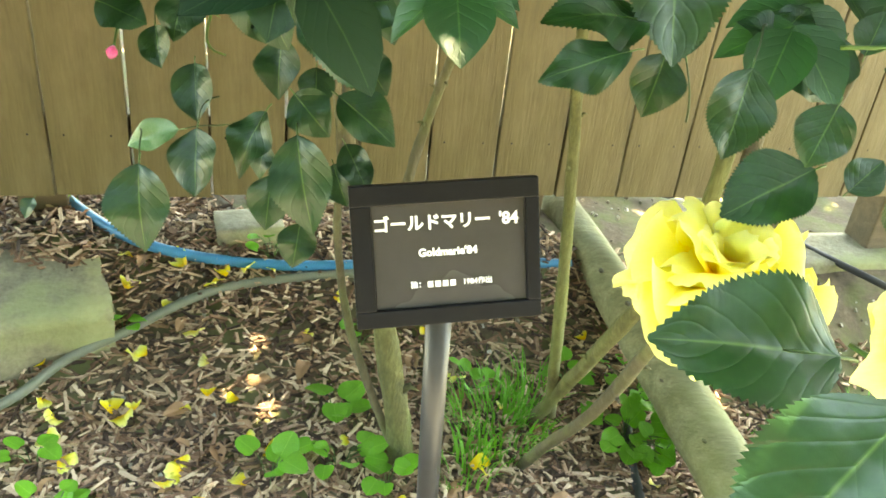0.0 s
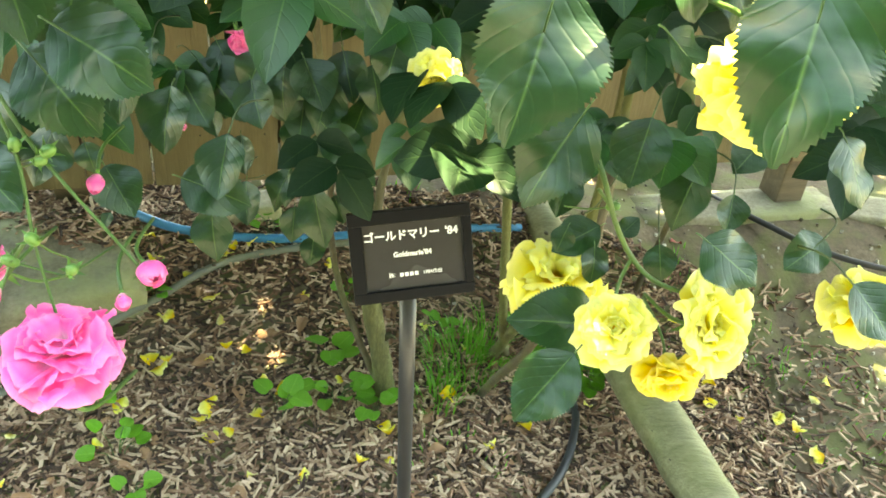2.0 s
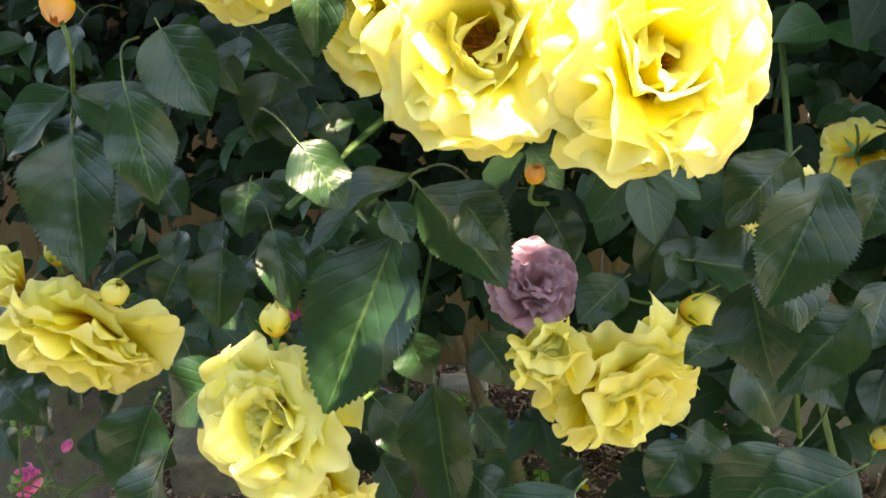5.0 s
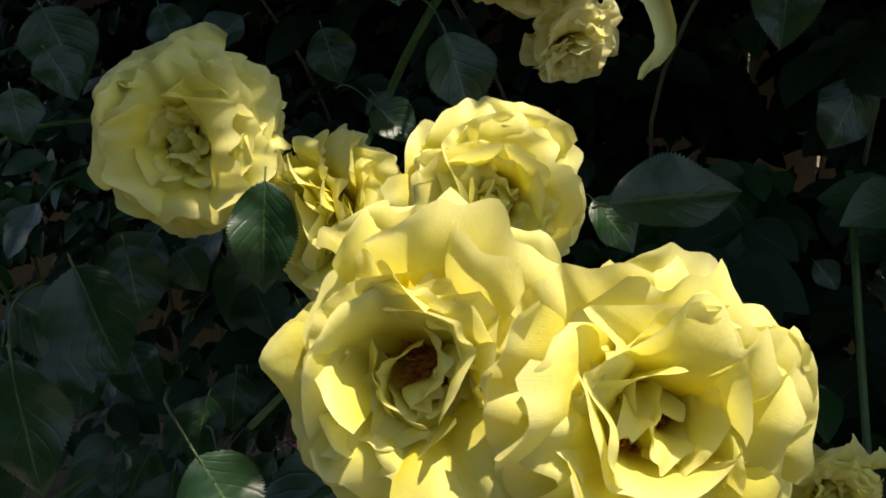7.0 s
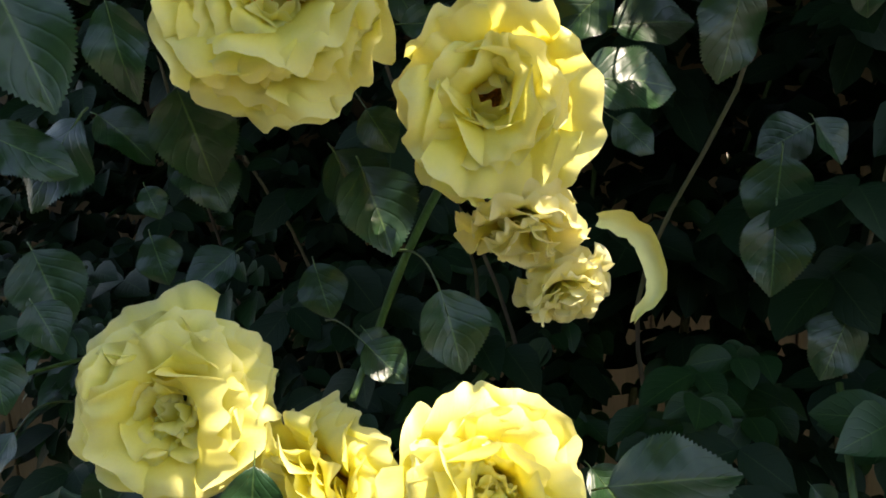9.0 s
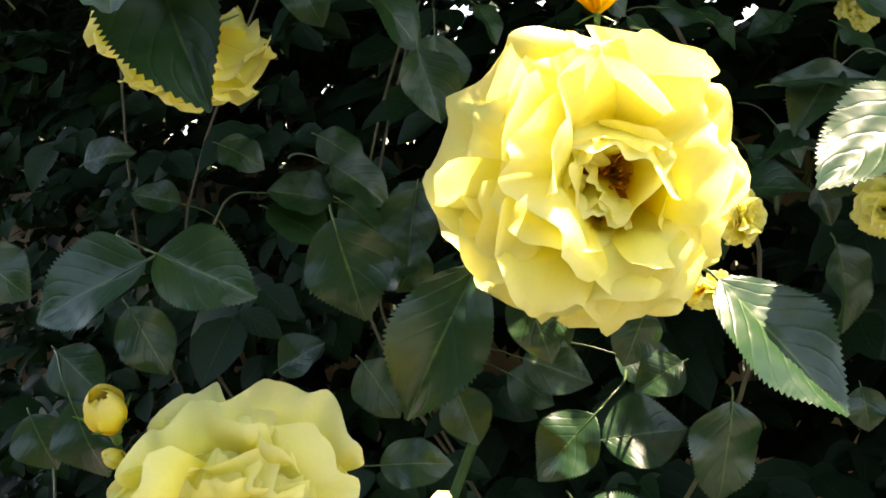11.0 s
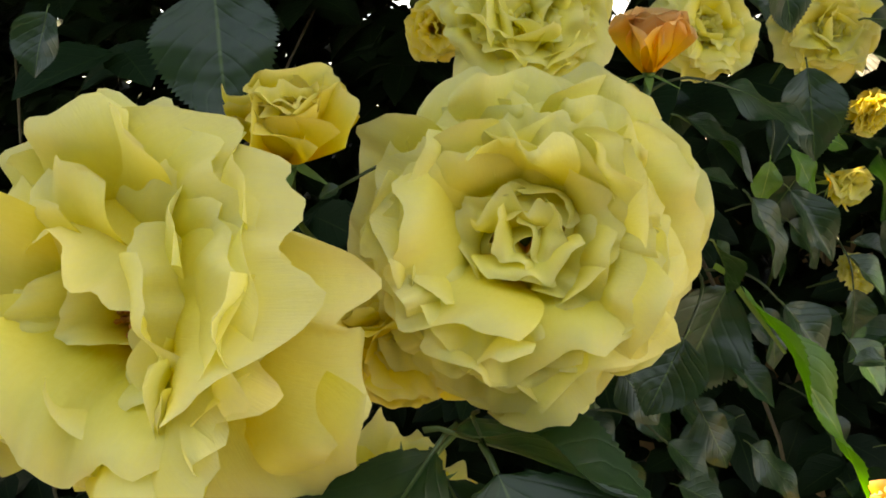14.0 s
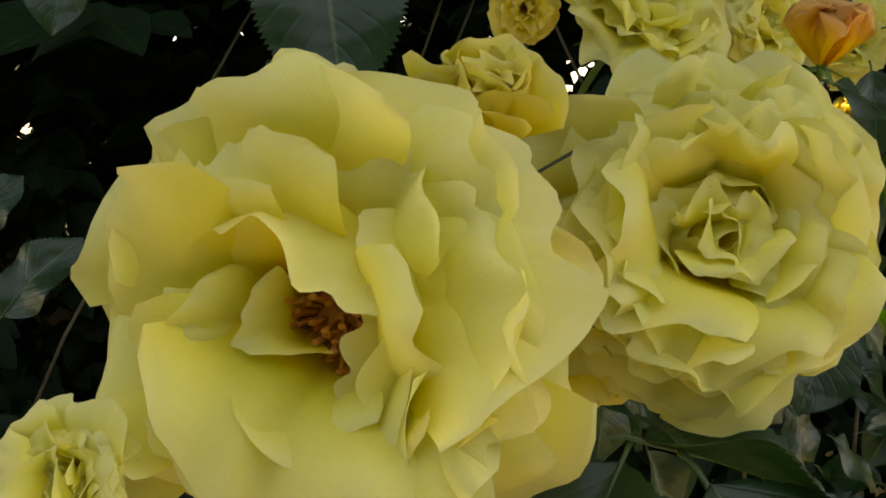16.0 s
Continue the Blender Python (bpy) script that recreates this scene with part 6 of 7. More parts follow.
leaf((0.090, 0.283, 1.693), (0.125, 0.293, 1.672), 0.0346, (0.387, -0.383, 0.839))
leaf((0.109, 0.288, 1.648), (0.125, 0.293, 1.672), 0.0293, (0.420, -0.364, 0.831))
leaf((0.130, 0.320, 1.642), (0.151, 0.328, 1.662), 0.0308, (0.256, -0.451, 0.855))
leaf((0.281, 0.481, 1.780), (0.303, 0.485, 1.758), 0.0355, (0.469, -0.334, 0.818))
leaf((0.329, 0.509, 1.813), (0.342, 0.509, 1.796), 0.0258, (0.545, -0.283, 0.789))
leaf((0.216, 0.483, 1.694), (0.234, 0.484, 1.665), 0.0351, (0.108, -0.512, 0.852))
leaf((0.310, 0.556, 1.708), (0.329, 0.556, 1.678), 0.0402, (0.205, -0.473, 0.857))
leaf((0.081, 0.338, 1.824), (0.101, 0.339, 1.793), 0.0324, (0.042, -0.535, 0.844))
leaf((0.335, 0.466, 1.697), (0.347, 0.465, 1.688), 0.0181, (0.324, -0.417, 0.849))

rng = random.Random(77)
for _ in range(34):
    at = Vector((rng.uniform(0.19, 0.40), 0.0, rng.uniform(1.66, 2.02)))
    at.y = 0.34 + 0.45 * (at.x - 0.19) + rng.uniform(0.0, 0.16)
    away = Vector((rng.uniform(-0.6, 1.0), rng.uniform(-0.3, 0.4), rng.uniform(-1.0, 0.1))).normalized()
    size = rng.uniform(0.032, 0.050)
    leaf(at, at + away * size, size * rng.uniform(0.60, 0.74), (rng.uniform(-0.1, 0.5), rng.uniform(-0.6, -0.2), 0.82))

for base, tip in (((0.262, 0.40, 1.905), (0.276, 0.40, 1.880)), ((0.275, 0.41, 1.912), (0.292, 0.41, 1.905)), ((0.362, 0.45, 1.925), (0.374, 0.45, 1.900)), ((0.372, 0.46, 1.905), (0.378, 0.46, 1.880)), ((0.250, 0.39, 1.900), (0.246, 0.39, 1.876))):
    leaf(base, tip, 0.016, (0.4, -0.6, 0.5), mesh=FOLDED, label="small bright green leaf")

# folded leaf, the sun through its underside put into a brighter green
leaf((0.220, 0.249, 1.863), (0.275, 0.249, 1.787), 0.0152, (0.920, -0.147, 0.364), mesh=FOLDED)
leaf((0.210, 0.225, 1.882), (0.221, 0.249, 1.863), 0.0131, (0.767, -0.072, 0.638), 1)
leaf((0.216, 0.251, 1.863), (0.196, 0.238, 1.823), 0.0351, (0.538, -0.738, 0.408), 0)

# leaves under and behind the last roses
leaf((0.132, 0.178, 1.834), (0.206, 0.182, 1.817), 0.042, (0.05, 0.10, 1.0), 1)
leaf((0.126, 0.176, 1.829), (0.084, 0.120, 1.775), 0.055, (-0.15, -0.65, 0.7), 2)
leaf((0.037, 0.232, 1.981), (0.045, 0.216, 1.927), 0.0671, (0.143, -0.929, 0.342), 0)
leaf((0.102, 0.176, 1.908), (0.096, 0.174, 1.905), 0.0049, (0.223, -0.768, 0.600))
leaf((-0.066, 0.269, 1.985), (-0.072, 0.263, 1.956), 0.0573, (0.141, -0.891, 0.432), 3)
leaf((0.218, 0.272, 1.934), (0.253, 0.273, 1.919), 0.0226, (-0.051, -0.500, 0.865))
leaf((0.203, 0.277, 1.923), (0.236, 0.277, 1.904), 0.0170, (0.386, -0.390, 0.836))
leaf((0.255, 0.324, 1.941), (0.258, 0.314, 1.902), 0.0257, (-0.050, -0.500, 0.865))
leaf((0.231, 0.310, 1.889), (0.250, 0.305, 1.857), 0.0233, (0.410, -0.381, 0.829))
leaf((0.251, 0.336, 1.889), (0.273, 0.332, 1.858), 0.0198, (-0.083, -0.504, 0.860))
leaf((0.200, 0.224, 1.851), (0.187, 0.212, 1.828), 0.0276, (0.386, -0.390, 0.836))
leaf((0.216, 0.247, 1.837), (0.234, 0.244, 1.822), 0.0119, (-0.004, -0.493, 0.870))
leaf((0.214, 0.267, 1.837), (0.230, 0.264, 1.823), 0.0212, (-0.122, -0.508, 0.852))
leaf((0.244, 0.307, 1.844), (0.263, 0.304, 1.821), 0.0257, (0.002, -0.492, 0.871))
leaf((0.208, 0.272, 1.809), (0.220, 0.267, 1.788), 0.0219, (0.059, -0.482, 0.874))
leaf((0.227, 0.275, 1.795), (0.249, 0.273, 1.776), 0.0241, (0.410, -0.381, 0.829))
leaf((0.165, 0.232, 1.822), (0.175, 0.227, 1.807), 0.0218, (0.339, -0.407, 0.848))
leaf((0.179, 0.237, 1.835), (0.194, 0.233, 1.818), 0.0257, (0.004, -0.492, 0.871))
leaf((0.270, 0.316, 1.863), (0.283, 0.312, 1.847), 0.0257, (0.384, -0.390, 0.837))
leaf((0.270, 0.260, 1.834), (0.258, 0.252, 1.837), 0.0099, (0.297, -0.421, 0.857))
leaf((0.268, 0.365, 1.912), (0.282, 0.364, 1.919), 0.0157, (0.175, -0.456, 0.873))
leaf((0.230, 0.362, 1.890), (0.214, 0.354, 1.899), 0.0215, (0.111, -0.471, 0.875))
leaf((0.274, 0.333, 1.823), (0.288, 0.328, 1.799), 0.0272, (0.384, -0.390, 0.837))
leaf((0.195, 0.257, 1.802), (0.211, 0.254, 1.787), 0.0233, (0.380, -0.392, 0.838))
leaf((0.198, 0.246, 1.790), (0.219, 0.245, 1.783), 0.0246, (0.429, -0.373, 0.823))
leaf((-0.093, 0.249, 1.853), (-0.067, 0.255, 1.886), 0.0276, (-0.050, -0.841, 0.538))
leaf((-0.145, 0.311, 1.880), (-0.122, 0.316, 1.905), 0.0331, (-0.050, -0.841, 0.538))
# two hidden leaves added lower down to block a stray sun fleck
leaf((0.170, 0.235, 1.330), (0.240, 0.210, 1.336), 0.060, (0.2, 0.1, 1.0), 0)
leaf((0.176, 0.200, 1.318), (0.242, 0.245, 1.322), 0.055, (0.1, 0.1, 1.0), 1)

# ---------------------------------------------------------------- hanging withered petal
HANG = [(0.241, 0.315, 1.444, 0.0046), (0.251, 0.321, 1.443, 0.0094), (0.263, 0.325, 1.435, 0.0091), (0.269, 0.325, 1.424, 0.0084), (0.273, 0.323, 1.411, 0.0076), (0.271, 0.318, 1.401, 0.0058), (0.266, 0.313, 1.396, 0.004), (0.263, 0.309, 1.389, 0.0015)]
line = smooth_path([h[:3] for h in HANG], 3)
bm = bmesh.new()
rows = []
for j, c in enumerate(line):
    d = (line[min(j + 1, len(line) - 1)] - line[max(j - 1, 0)]).normalized()
    o = d.cross(Vector((-0.35, 0.93, 0.1))).normalized()
    k = min(j // 3, len(HANG) - 2)
    w = 0.75 * (HANG[k][3] + (HANG[k + 1][3] - HANG[k][3]) * (j - 3 * k) / 3)
    w *= 1 + 0.25 * noise.noise((j * 0.9, 0, 0))
    rows.append([bm.verts.new(c + o * w * s + Vector((0, 0.006 * (1 - s * s) + 0.003 * noise.noise((j * 0.7, s * 2, 5)), 0))) for s in (-1, -0.5, 0, 0.5, 1)])
for a, b in zip(rows, rows[1:]):
    for k in range(4):
        bm.faces.new((a[k], a[k + 1], b[k + 1], b[k]))
droop = tagged(new("fallen_petal", mesh_of("hanging_petal", bm, LIMP)), "limp faded yellow petal caught under a withered rose", "petal")

# ---------------------------------------------------------------- foliage deeper in the bush
rng = random.Random(21)
leafy = [Many(*small_leaf(0.22, 0.15, 6)), Many(*small_leaf(0.35, 0.3, 6)), Many(*small_leaf(0.1, 0.25, 6))]


# gaps cut in the foliage to steer sun onto chosen blooms and leaves
SUN_GAPS = [((0.310, 0.430, 1.86), 0.006), ((0.350, 0.520, 1.95), 0.010), ((0.350, 0.278, 1.618), 0.014), ((0.376, 0.325, 1.70), 0.032), ((0.285, 0.035, 1.38), 0.034), ((0.350, 0.055, 1.37), 0.036), ((0.295, 0.23, 1.73), 0.045), ((0.22, 0.21, 1.54), 0.015), ((0.32, 0.33, 1.78), 0.03)]


def sun_passes(p):
    """Whether a place lies in one of the gaps through which the sun falls on the blooms."""
    for target, radius in SUN_GAPS:
        off = p - Vector(target)
        if off.z > 0.05 and (off - SUN_DIR * off.dot(SUN_DIR)).length < radius + 0.03:
            return True
    return False


def spray(at, out, size, n=5):
    """A leaf of several leaflets on one stalk."""
    x, y, z = frame_of(out)
    side = x.cross(z)
    droopy = Vector((0, 0, -1))
    up = Vector((rng.uniform(-0.5, 0.5), -0.55 + rng.uniform(-0.4, 0.4), 0.75))
    for k in range(n):
        if k == 0:
            d, o = z + droopy * 0.3, at + z * size * 1.1
        else:
            s = 1 if k % 2 else -1
            r = 0.95 if k < 3 else 0.35
            d, o = z * 0.35 + x * s + droopy * 0.35, at + z * size * r
        d = (d + Vector((rng.uniform(-0.3, 0.3), rng.uniform(-0.3, 0.3), rng.uniform(-0.3, 0.3)))).normalized()
        zz = up - d * up.dot(d)
        zz.normalize()
        xx = d.cross(zz)
        ln = size * rng.uniform(0.8, 1.15) * (1.1 if k == 0 else 0.9)
        if sun_passes(o) or sun_passes(o + d * ln * 0.5) or sun_passes(o + d * ln):
            continue
        rng.choice(leafy).add(basis(xx * ln * rng.uniform(0.62, 0.75), d * ln, zz * ln, o))


def front_y(x, z):
    """How near to the path the blooms come at a place on the face of the bush."""
    return 0.10 + 0.14 * step((z - 1.25) / 0.35) + 0.10 * step((-x - 0.1) / 0.6) + 0.12 * step((x - 0.42) / 0.3)


# the bush's own foliage, before the unseen crown added below as sun shade
near_leaves, low_leaves = leafy, [Many(*small_leaf(0.22, 0.15, 9)), Many(*small_leaf(0.3, 0.28, 9))]
for k in range(5200):
    leafy = near_leaves if k % 5 else low_leaves
    x, z = rng.uniform(-2.0, 1.9), rng.uniform(0.93, 2.40) if k % 5 else rng.uniform(0.90, 1.35)
    y = front_y(x, z) + 0.17 + rng.uniform(0, 1.0) ** 0.8
    if fence_gap(x, y) < 0.06 and z < 1.75 or noise.noise((x * 3, y * 3, z * 3)) > 0.62:
        continue
    if abs(x - 0.22) < 0.15 and y < 0.62 and 1.3 < z < 1.75:
        continue
    spray(Vector((x, y, z)), Vector((rng.uniform(-1, 1), -0.9, rng.uniform(-0.5, 0.5))), rng.uniform(0.037, 0.058))
leafy = low_leaves
for _ in range(90):
    x, y = rng.uniform(-0.5, 0.7), rng.uniform(0.55, 0.85)
    z = rng.uniform(0.92 if x < 0.3 else 0.84, 1.02)
    spray(Vector((x, y, z)), Vector((rng.uniform(-1, 1), -0.9, rng.uniform(-0.5, 0.3))), rng.uniform(0.037, 0.055))
leafy = near_leaves
# unseen crown over the topmost roses and thatch behind it, added to block sun
for _ in range(110):
    x, y, z = rng.uniform(-0.45, 0.5), rng.uniform(0.28, 0.55), rng.uniform(2.14, 2.4)
    spray(Vector((x, y, z)), Vector((rng.uniform(-1, 1), rng.uniform(-1, 0.3), rng.uniform(-0.2, 0.5))), rng.uniform(0.035, 0.055))
near_leaves, leafy = leafy, [Many(*small_leaf(0.22, 0.15, 3)), Many(*small_leaf(0.3, 0.3, 3))]
for _ in range(5000):
    p = Vector((rng.uniform(-2.6, 3.0), rng.uniform(0.05, 2.6), rng.uniform(2.4, 2.85)))
    if p.y > 1.15 and rng.random() < 0.55:
        continue
    if not (p.x > 0.95 and p.y < 0.9) and p.y > 0.22 + 0.15 * noise.noise((p.x * 2.0, 0.0, 3.0)):
        spray(p, Vector((rng.uniform(-1, 1), rng.uniform(-1, 1), rng.uniform(-0.3, 0.4))), rng.uniform(0.10, 0.15))
# more unseen sprays above the blooms against the sun
for _ in range(680):
    p = Vector((rng.uniform(0.15, 0.95), rng.uniform(0.25, 0.95), rng.uniform(2.4, 2.8)))
    spray(p, Vector((rng.uniform(-1, 1), rng.uniform(-1, 1), rng.uniform(-0.3, 0.4))), rng.uniform(0.08, 0.12))
for _ in range(1900):
    x, y, z = rng.uniform(-3.0, 1.8), rng.uniform(1.25, 2.2), rng.uniform(1.3, 2.7)
    if fence_gap(x, y) > -0.12 and z < 1.8:
        continue
    spray(Vector((x, y, z)), Vector((rng.uniform(-1, 1), rng.uniform(-1, 0), rng.uniform(-0.3, 0.4))), rng.uniform(0.08, 0.13))
for _ in range(1300):
    x, y, z = rng.uniform(-1.2, 1.4), rng.uniform(0.8, 1.15), rng.uniform(1.15, 2.4)
    if fence_gap(x, y) > 0.04 or z > 1.85:
        spray(Vector((x, y, z)), Vector((rng.uniform(-1, 1), rng.uniform(-1, 0), rng.uniform(-0.3, 0.4))), rng.uniform(0.05, 0.075))
# unseen sprays that plug one sun hole in the crown
for _ in range(45):
    p = Vector((rng.uniform(0.53, 0.78), rng.uniform(0.48, 0.74), rng.uniform(2.42, 2.6)))
    spray(p, Vector((rng.uniform(-1, 1), rng.uniform(-1, 1), rng.uniform(-0.3, 0.4))), rng.uniform(0.06, 0.09))
leafy = near_leaves + leafy
for many in low_leaves:
    tagged(many.build("foliage", LEAF_LOW_LIT, bush), "glossy dark green rose leaves low on the bush")

# inner foliage takes the leaf colour with shade in it
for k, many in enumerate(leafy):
    tagged(many.build("foliage", LEAF_SHADED, bush), "dense rose leaves with shade put into their dark green")

# ---------------------------------------------------------------- trees and shrubs beyond the fence
hedge = tagged(empty("hedge", pose(0, 2.6, 0)), "dense green shrubs beyond the fence", "hedge")
leafy = [Many(*small_leaf(0.25, 0.2, 3)), Many(*small_leaf(0.3, 0.3, 3))]
for _ in range(2200):
    x, z = rng.uniform(-4.6, 3.4), rng.uniform(0.3, 3.6)
    y = 2.3 + rng.uniform(0, 1.1) + 0.3 * noise.noise((x * 1.5, z * 1.5, 4))
    if z > 2.7 + 0.4 * noise.noise((x * 1.3, 0, 7)) or noise.noise((x * 2.1, y, z * 2.1)) > 0.5:
        continue
    spray(Vector((x, y, z)), Vector((rng.uniform(-1, 1), -0.8, rng.uniform(-0.4, 0.8))), rng.uniform(0.07, 0.13))
# shrubs share the shade-darkened leaf colour
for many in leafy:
    many.build("foliage", LEAF_SHADED, hedge)
for x in (-2.6, -1.4, -0.3, 0.8, 1.9, 2.9):
    bm = bmesh.new()
    tube(bm, smooth_path([(x, 0, 0), (x + 0.06, 0.1, 0.7), (x - 0.05, 0.05, 1.4), (x + 0.1, 0.0, 2.9)], 5), [0.05 - 0.002 * k for k in range(16)], 9, 0.2, x)
    part("trunk", bm, BARK, hedge)

# ---------------------------------------------------------------- unseen hedge behind the camera, added to dim frontal light
unseen_hedge = tagged(empty("hedge", pose(0, -3.2, 0)), "unseen green hedge added behind the camera to dim frontal light", "hedge")
bm = bmesh.new()
box(bm, 14.0, 0.7, 3.3, Matrix.Translation((0, 0, 1.65)))
bmesh.ops.subdivide_edges(bm, edges=bm.edges[:], cuts=9, use_grid_fill=True)
for v in bm.verts:
    v.co += Vector((0.0, 0.25, 0.2)) * noise.noise(v.co * 1.3)
part("dense_core", bm, LEAF_SHADED, unseen_hedge)
leafy = [Many(*small_leaf(0.25, 0.2, 3))]
for _ in range(1500):
    x, z = rng.uniform(-7.0, 7.0), rng.uniform(0.05, 3.4)
    spray(Vector((x, -2.85 + rng.uniform(-0.1, 0.2), z)), Vector((rng.uniform(-1, 1), 0.8, rng.uniform(-0.4, 0.8))), rng.uniform(0.10, 0.16))
leafy[0].build("foliage", LEAF_SHADED, unseen_hedge)

# ---------------------------------------------------------------- mulch
rng = random.Random(31)
cv = [(-0.5, -0.5, -0.5), (0.5, -0.42, -0.5), (0.46, 0.5, -0.5), (-0.44, 0.4, -0.5), (-0.46, -0.42, 0.5), (0.5, -0.3, 0.42), (0.4, 0.46, 0.5), (-0.5, 0.32, 0.44)]
cf = [(3, 2, 1, 0), (4, 5, 6, 7), (0, 1, 5, 4), (1, 2, 6, 5), (2, 3, 7, 6), (3, 0, 4, 7)]
chips = Many(cv, cf)
for _ in range(40000):
    x, y = rng.uniform(-1.15, 1.25), rng.uniform(0.25, 1.55)
    bare = noise.noise((x * 2.2, y * 2.2, 5)) + (0.55 if x > 0.55 else -0.45) + (0.5 * step((0.16 - fence_gap(x, y)) / 0.2))
    if bare > 0.5 and rng.random() < 0.8:
        continue
    ln = rng.uniform(0.010, 0.048) * (1.5 if rng.random() < 0.12 else 1.0)
    m = Matrix.Translation(on_ground(x, y, rng.uniform(-0.001, 0.013))) @ Euler((rng.uniform(-0.6, 0.6), rng.uniform(-0.45, 0.45), rng.uniform(0, 6.3))).to_matrix().to_4x4()
    chips.add(m @ Matrix.Diagonal((ln, rng.uniform(0.003, 0.009), rng.uniform(0.0014, 0.004), 1)))
mulch = tagged(chips.build("mulch", CHIP, None, False), "loose brown wood chip mulch covering the soil", "mulch")
grit = Many(cv, cf)
for _ in range(2600):
    x, y = rng.uniform(-1.2, 1.6), rng.uniform(0.3, 1.95)
    if not (fence_gap(x, y) < 0.3 or x > 0.55) and rng.random() < 0.85:
        continue
    s = rng.uniform(0.002, 0.009)
    grit.add(Matrix.Translation(on_ground(x, y, s * 0.25)) @ Euler((rng.uniform(0, 6), rng.uniform(0, 6), rng.uniform(0, 6))).to_matrix().to_4x4() @ Matrix.Diagonal((s * 1.3, s, s * 0.8, 1)))
tagged(grit.build("gravel", GRIT, None, False), "small pale stones scattered on bare soil", "gravel")

# ---------------------------------------------------------------- fallen petals and dry leaves
rng = random.Random(41)


def fallen(x, y, size=0.016, colour="yellow"):
    m = Matrix.Translation(on_ground(x, y, 0.014)) @ Euler((rng.uniform(-2.0, -1.0), rng.uniform(-0.6, 0.6), rng.uniform(0, 6.3))).to_matrix().to_4x4() @ Matrix.Translation((0, 0, -size * 0.5)) @ Matrix.Scale(size, 4)
    ob = new("fallen_petal", rng.choice(PETALS[colour]["mid"] + PETALS[colour]["inner"]))
    ob.matrix_world = m
    return tagged(ob, "fallen yellow rose petal lying on the mulch", "petal", "fallen petals")


for x, y in ((-0.562, 1.279), (-0.541, 1.237), (-0.461, 1.284), (-0.381, 1.282), (-0.398, 1.255), (-0.645, 1.091), (-0.623, 1.032), (-0.504, 1.134), (-0.359, 1.095), (-0.317, 1.088), (-0.395, 1.065), (-0.516, 1.052), (-0.487, 1.032), (-0.593, 1.004), (-0.702, 1.078), (-0.360, 0.940), (-0.265, 0.925), (-0.373, 0.897), (0.126, 1.007), (-0.406, 1.180), (-0.463, 1.217), (-0.336, 1.303), (-0.296, 1.307), (-0.580, 0.973), (-0.533, 0.920), (-0.491, 1.141)):
    fallen(x, y, rng.uniform(0.023, 0.036), rng.choice(("yellow", "yellow", "gold")))
for x, y in ((-0.264, 1.012), (-0.226, 0.992), (-0.550, 0.792), (-0.372, 0.892), (-0.337, 0.855), (-0.365, 0.922), (-0.001, 0.904), (-0.047, 0.818), (0.207, 0.875), (0.285, 0.951), (0.926, 1.127), (0.831, 1.115), (-0.150, 0.769), (0.122, 1.001), (0.077, 1.208), (-0.007, 0.911), (0.964, 1.002), (1.095, 1.244), (0.765, 1.156), (0.931, 1.128), (0.976, 1.006), (0.779, 1.443), (0.784, 1.221), (0.964, 1.100), (1.139, 0.991), (0.722, 1.396)):
    fallen(x, y, rng.uniform(0.023, 0.036), rng.choice(("yellow", "yellow", "gold")))
spots = 0
while spots < 46:
    x, y = rng.uniform(-0.95, 1.2), rng.uniform(0.5, 1.35)
    if x > -0.15 and rng.random() < 0.55:
        continue
    fallen(x, y, rng.uniform(0.014, 0.024), rng.choice(("yellow", "yellow", "gold", "faded")))
    spots += 1


def dry_leaf(x, y, size, material, label, tilt=0.2):
    me = LEAVES[rng.randrange(len(LEAVES))].copy()
    me.materials.clear()
    me.materials.append(material)
    ob = new("dry_leaf", me)
    ob.matrix_world = Matrix.Translation(on_ground(x, y, 0.012)) @ Euler((rng.uniform(-tilt, tilt), rng.uniform(-tilt, tilt), rng.uniform(0, 6.3))).to_matrix().to_4x4() @ Matrix.Diagonal((size * 0.5, size, size, 1))
    return tagged(ob, label, "leaf", "dry leaves on the ground")


for _ in range(80):
    dry_leaf(rng.uniform(-0.8, 0.6), rng.uniform(0.55, 1.3), rng.uniform(0.025, 0.055), DRY_LEAF, "curled brown dry leaf on the mulch", 0.5)
dry_leaf(-0.555, 1.16, 0.055, plain("tan_leaf", (0.42, 0.29, 0.10), 0.6), "tan dry leaf beside the stone")
dry_leaf(0.70, 1.19, 0.05, RED_LEAF, "dark red dry leaf beside the log")
dry_leaf(0.74, 1.60, 0.05, RED_LEAF, "dark red dry leaf near the stones")
dry_leaf(0.12, 0.86, 0.06, DRY_LEAF, "curled brown dry leaf on the mulch")

# ---------------------------------------------------------------- weeds and grass
rng = random.Random(51)


def heart_leaf():
    verts, uvs, faces = [(0, 0, 0)], [(0, 0)], []
    n = 18
    for k in range(n):
        a = 2 * math.pi * k / n
        r = 0.5 * (1 - 0.30 * math.cos(a) ** 8 * (1 if math.cos(a) < 0 else 0.0)) * (1 + 0.22 * max(0.0, math.cos(a)) ** 6)
        x, y = math.sin(a) * r, math.cos(a) * r + 0.42
        verts.append((x, y, 0.16 * abs(x) - 0.14 * y * y + 0.03 * math.sin(3 * a)))
        uvs.append((x * 2, y))
    verts[0] = (0, 0.42, -0.05)
    uvs[0] = (0, 0.42)
    for k in range(n):
        faces.append((0, 1 + (k + 1) % n, 1 + k))
    return verts, faces, uvs


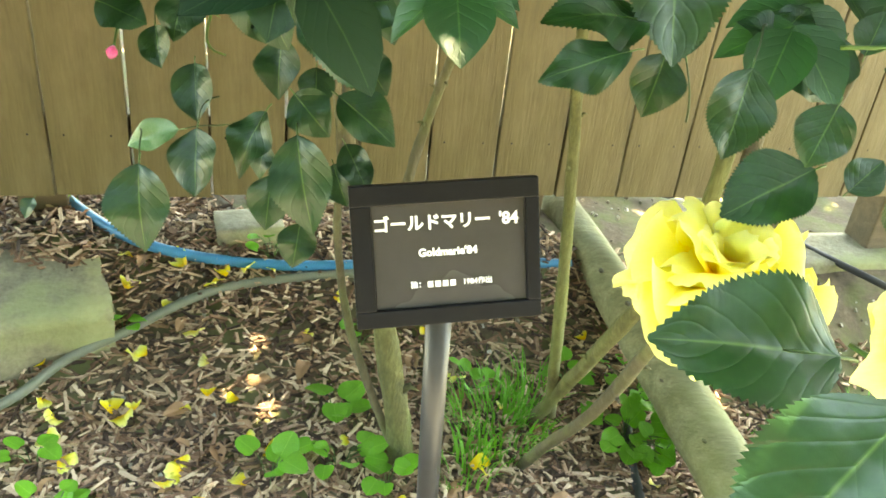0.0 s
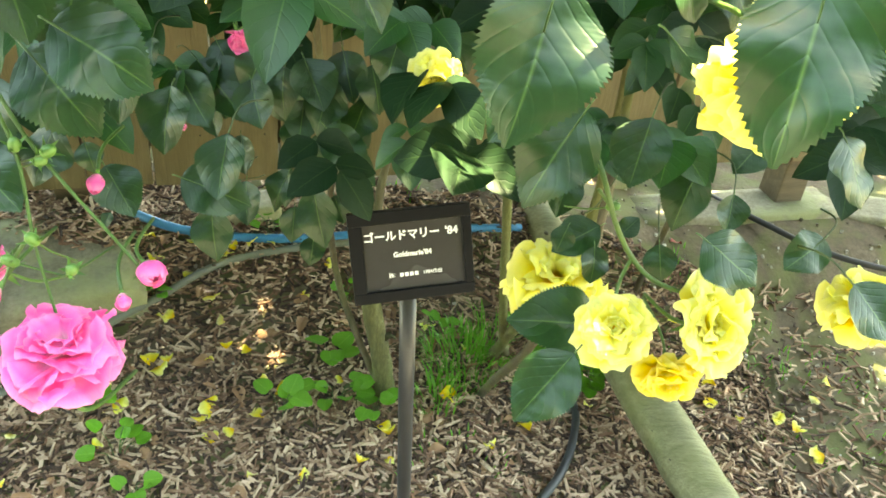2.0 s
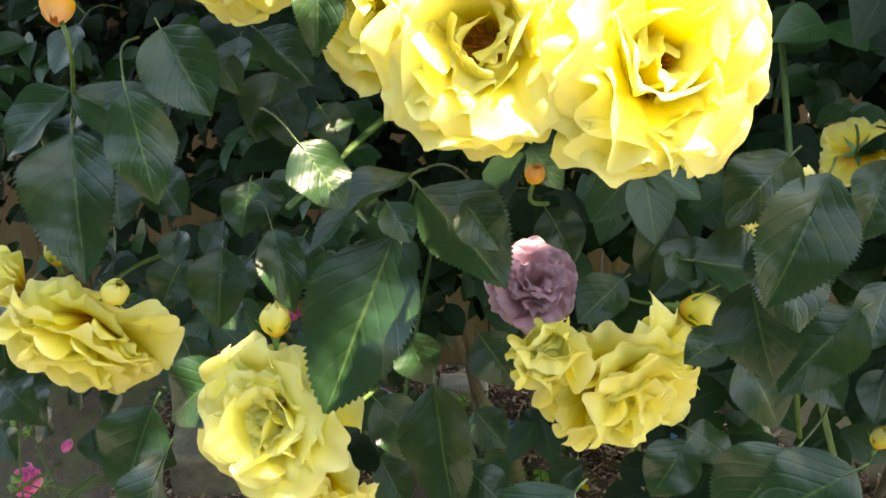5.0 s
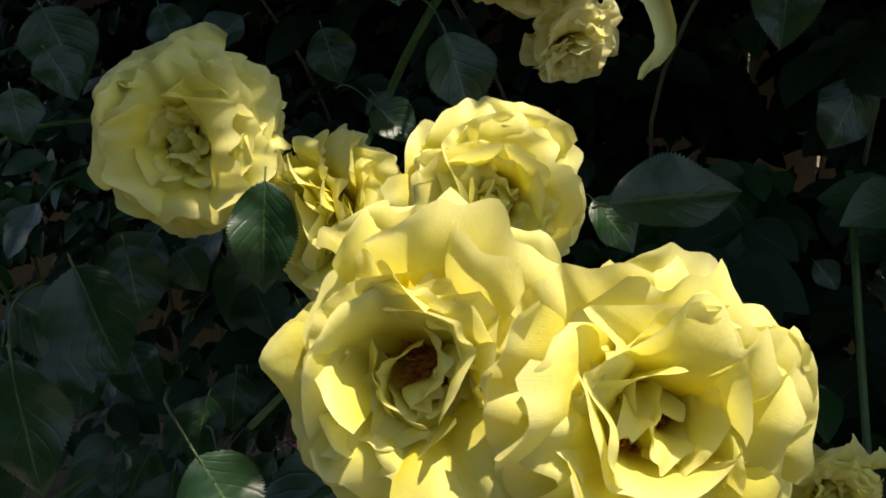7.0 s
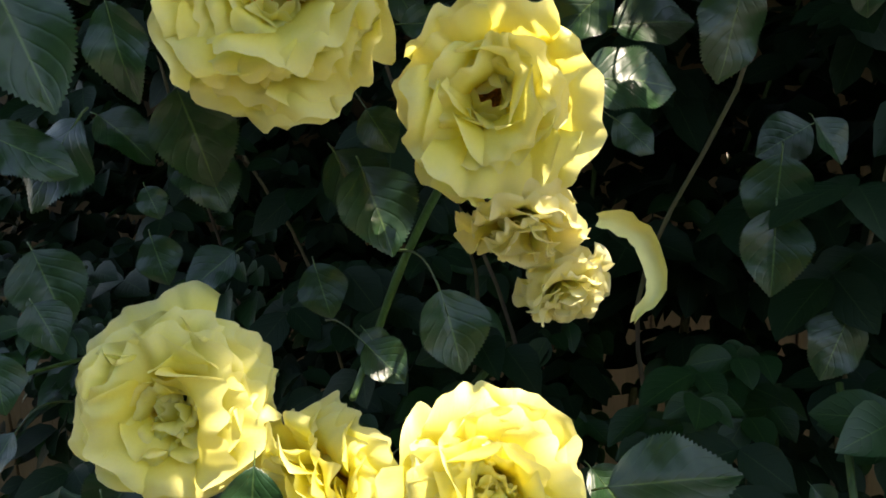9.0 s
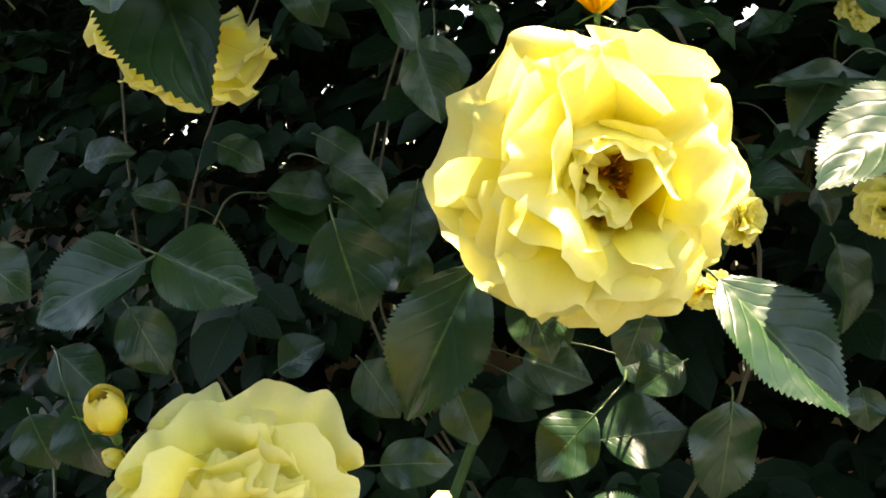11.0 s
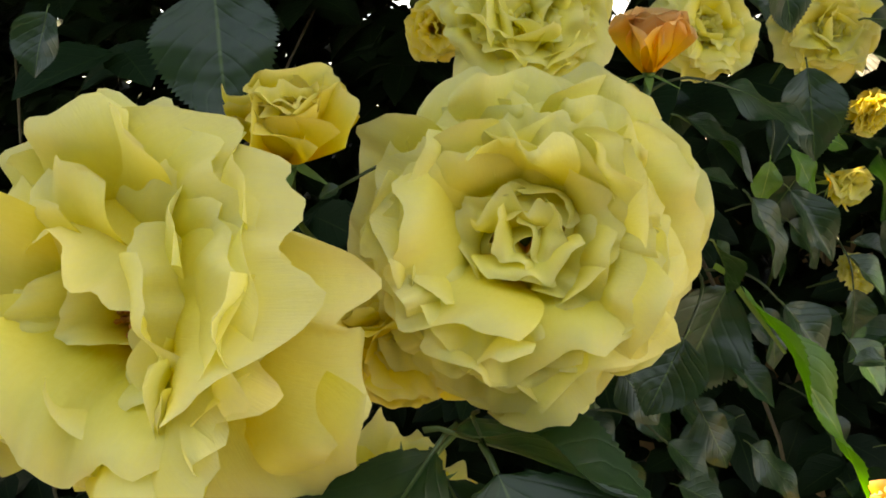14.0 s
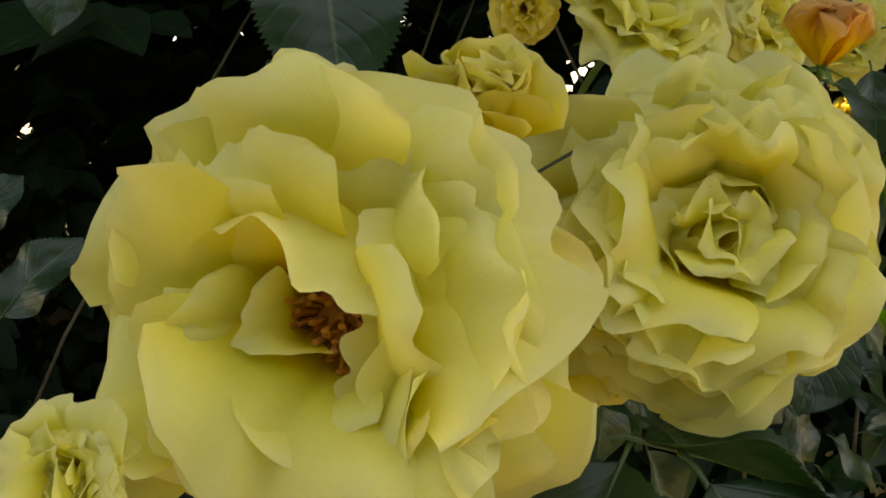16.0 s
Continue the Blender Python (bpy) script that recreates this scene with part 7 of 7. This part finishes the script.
def weed(x, y, spread, count, size, label):
    thing = empty("weed", Matrix.Translation(on_ground(x, y)))
    for _ in range(count):
        a, r = rng.uniform(0, 6.3), spread * rng.random() ** 0.6
        h = rng.uniform(0.02, 0.06)
        tip = Vector((math.cos(a) * r, math.sin(a) * r, h))
        bm = bmesh.new()
        tube(bm, smooth_path([(0.2 * tip.x, 0.2 * tip.y, -0.01), (0.5 * tip.x, 0.5 * tip.y, h * 0.7), tip], 3), 0.0009, 4)
        part("stalk", bm, CANE, thing)
        s = size * rng.uniform(0.7, 1.2)
        m = Matrix.Translation(tip) @ Matrix.Rotation(a - math.pi / 2 + rng.uniform(-0.5, 0.5), 4, "Z") @ Matrix.Rotation(rng.uniform(-0.1, 0.7), 4, "X") @ Matrix.Rotation(rng.uniform(-0.3, 0.3), 4, "Y") @ Matrix.Scale(s, 4)
        share("leaf", HEART, m, thing)
    return tagged(thing, label, "weed", "weeds under the rose")


hv, hf, huv = heart_leaf()
one = Many(hv, hf, huv)
one.add(Matrix())
tmp = one.build("heart_leaf", LEAF_FRESH)
HEART = tmp.data
bpy.data.objects.remove(tmp)
for x, y, spread, count, size in ((-0.214, 0.93, 0.035, 5, 0.040), (-0.112, 0.99, 0.05, 12, 0.034), (-0.03, 0.955, 0.03, 5, 0.042), (-0.138, 1.09, 0.03, 5, 0.045), (0.401, 1.16, 0.09, 36, 0.036), (0.44, 1.28, 0.06, 18, 0.042), (0.29, 1.25, 0.04, 8, 0.03), (0.46, 1.11, 0.04, 8, 0.036), (-0.585, 0.92, 0.03, 4, 0.032), (-0.53, 1.165, 0.03, 4, 0.034), (-0.12, 1.23, 0.04, 7, 0.028), (-0.50, 0.80, 0.04, 6, 0.034), (-0.45, 0.72, 0.03, 4, 0.03), (-0.70, 1.40, 0.025, 2, 0.04), (-0.30, 1.34, 0.03, 6, 0.024), (0.10, 1.2, 0.03, 5, 0.028)):
    weed(x, y, spread, count, size, "small low weed with bright green round leaves")
bv = [(-0.5, 0, 0), (0.5, 0, 0), (0.42, 0.10, 0.4), (-0.42, 0.10, 0.4), (0.3, 0.34, 0.75), (-0.3, 0.34, 0.75), (0.0, 0.72, 0.98)]
blades = Many(bv, [(0, 1, 2, 3), (3, 2, 4, 5), (5, 4, 6)], [(-0.9, 0.3)] * 7)
for cx, cy, r, n in ((0.158, 1.11, 0.09, 260), (0.22, 1.20, 0.05, 70), (0.10, 0.99, 0.05, 60), (0.14, 0.80, 0.12, 60), (0.75, 1.35, 0.25, 120), (1.0, 1.2, 0.25, 120), (0.0, 1.45, 0.12, 40)):
    for _ in range(n):
        a, q = rng.uniform(0, 6.3), r * rng.random() ** 0.5
        x, y = cx + math.cos(a) * q, cy + math.sin(a) * q
        ln = rng.uniform(0.03, 0.085) if r < 0.11 else rng.uniform(0.012, 0.03)
        blades.add(Matrix.Translation(on_ground(x, y, -0.002)) @ Matrix.Rotation(a - math.pi / 2 + rng.uniform(-0.9, 0.9), 4, "Z") @ Matrix.Diagonal((rng.uniform(0.0028, 0.005), ln * rng.uniform(0.5, 1.1), ln, 1)))
tagged(blades.build("grass", LEAF_FRESH), "thin bright green grass tuft under the rose", "grass")
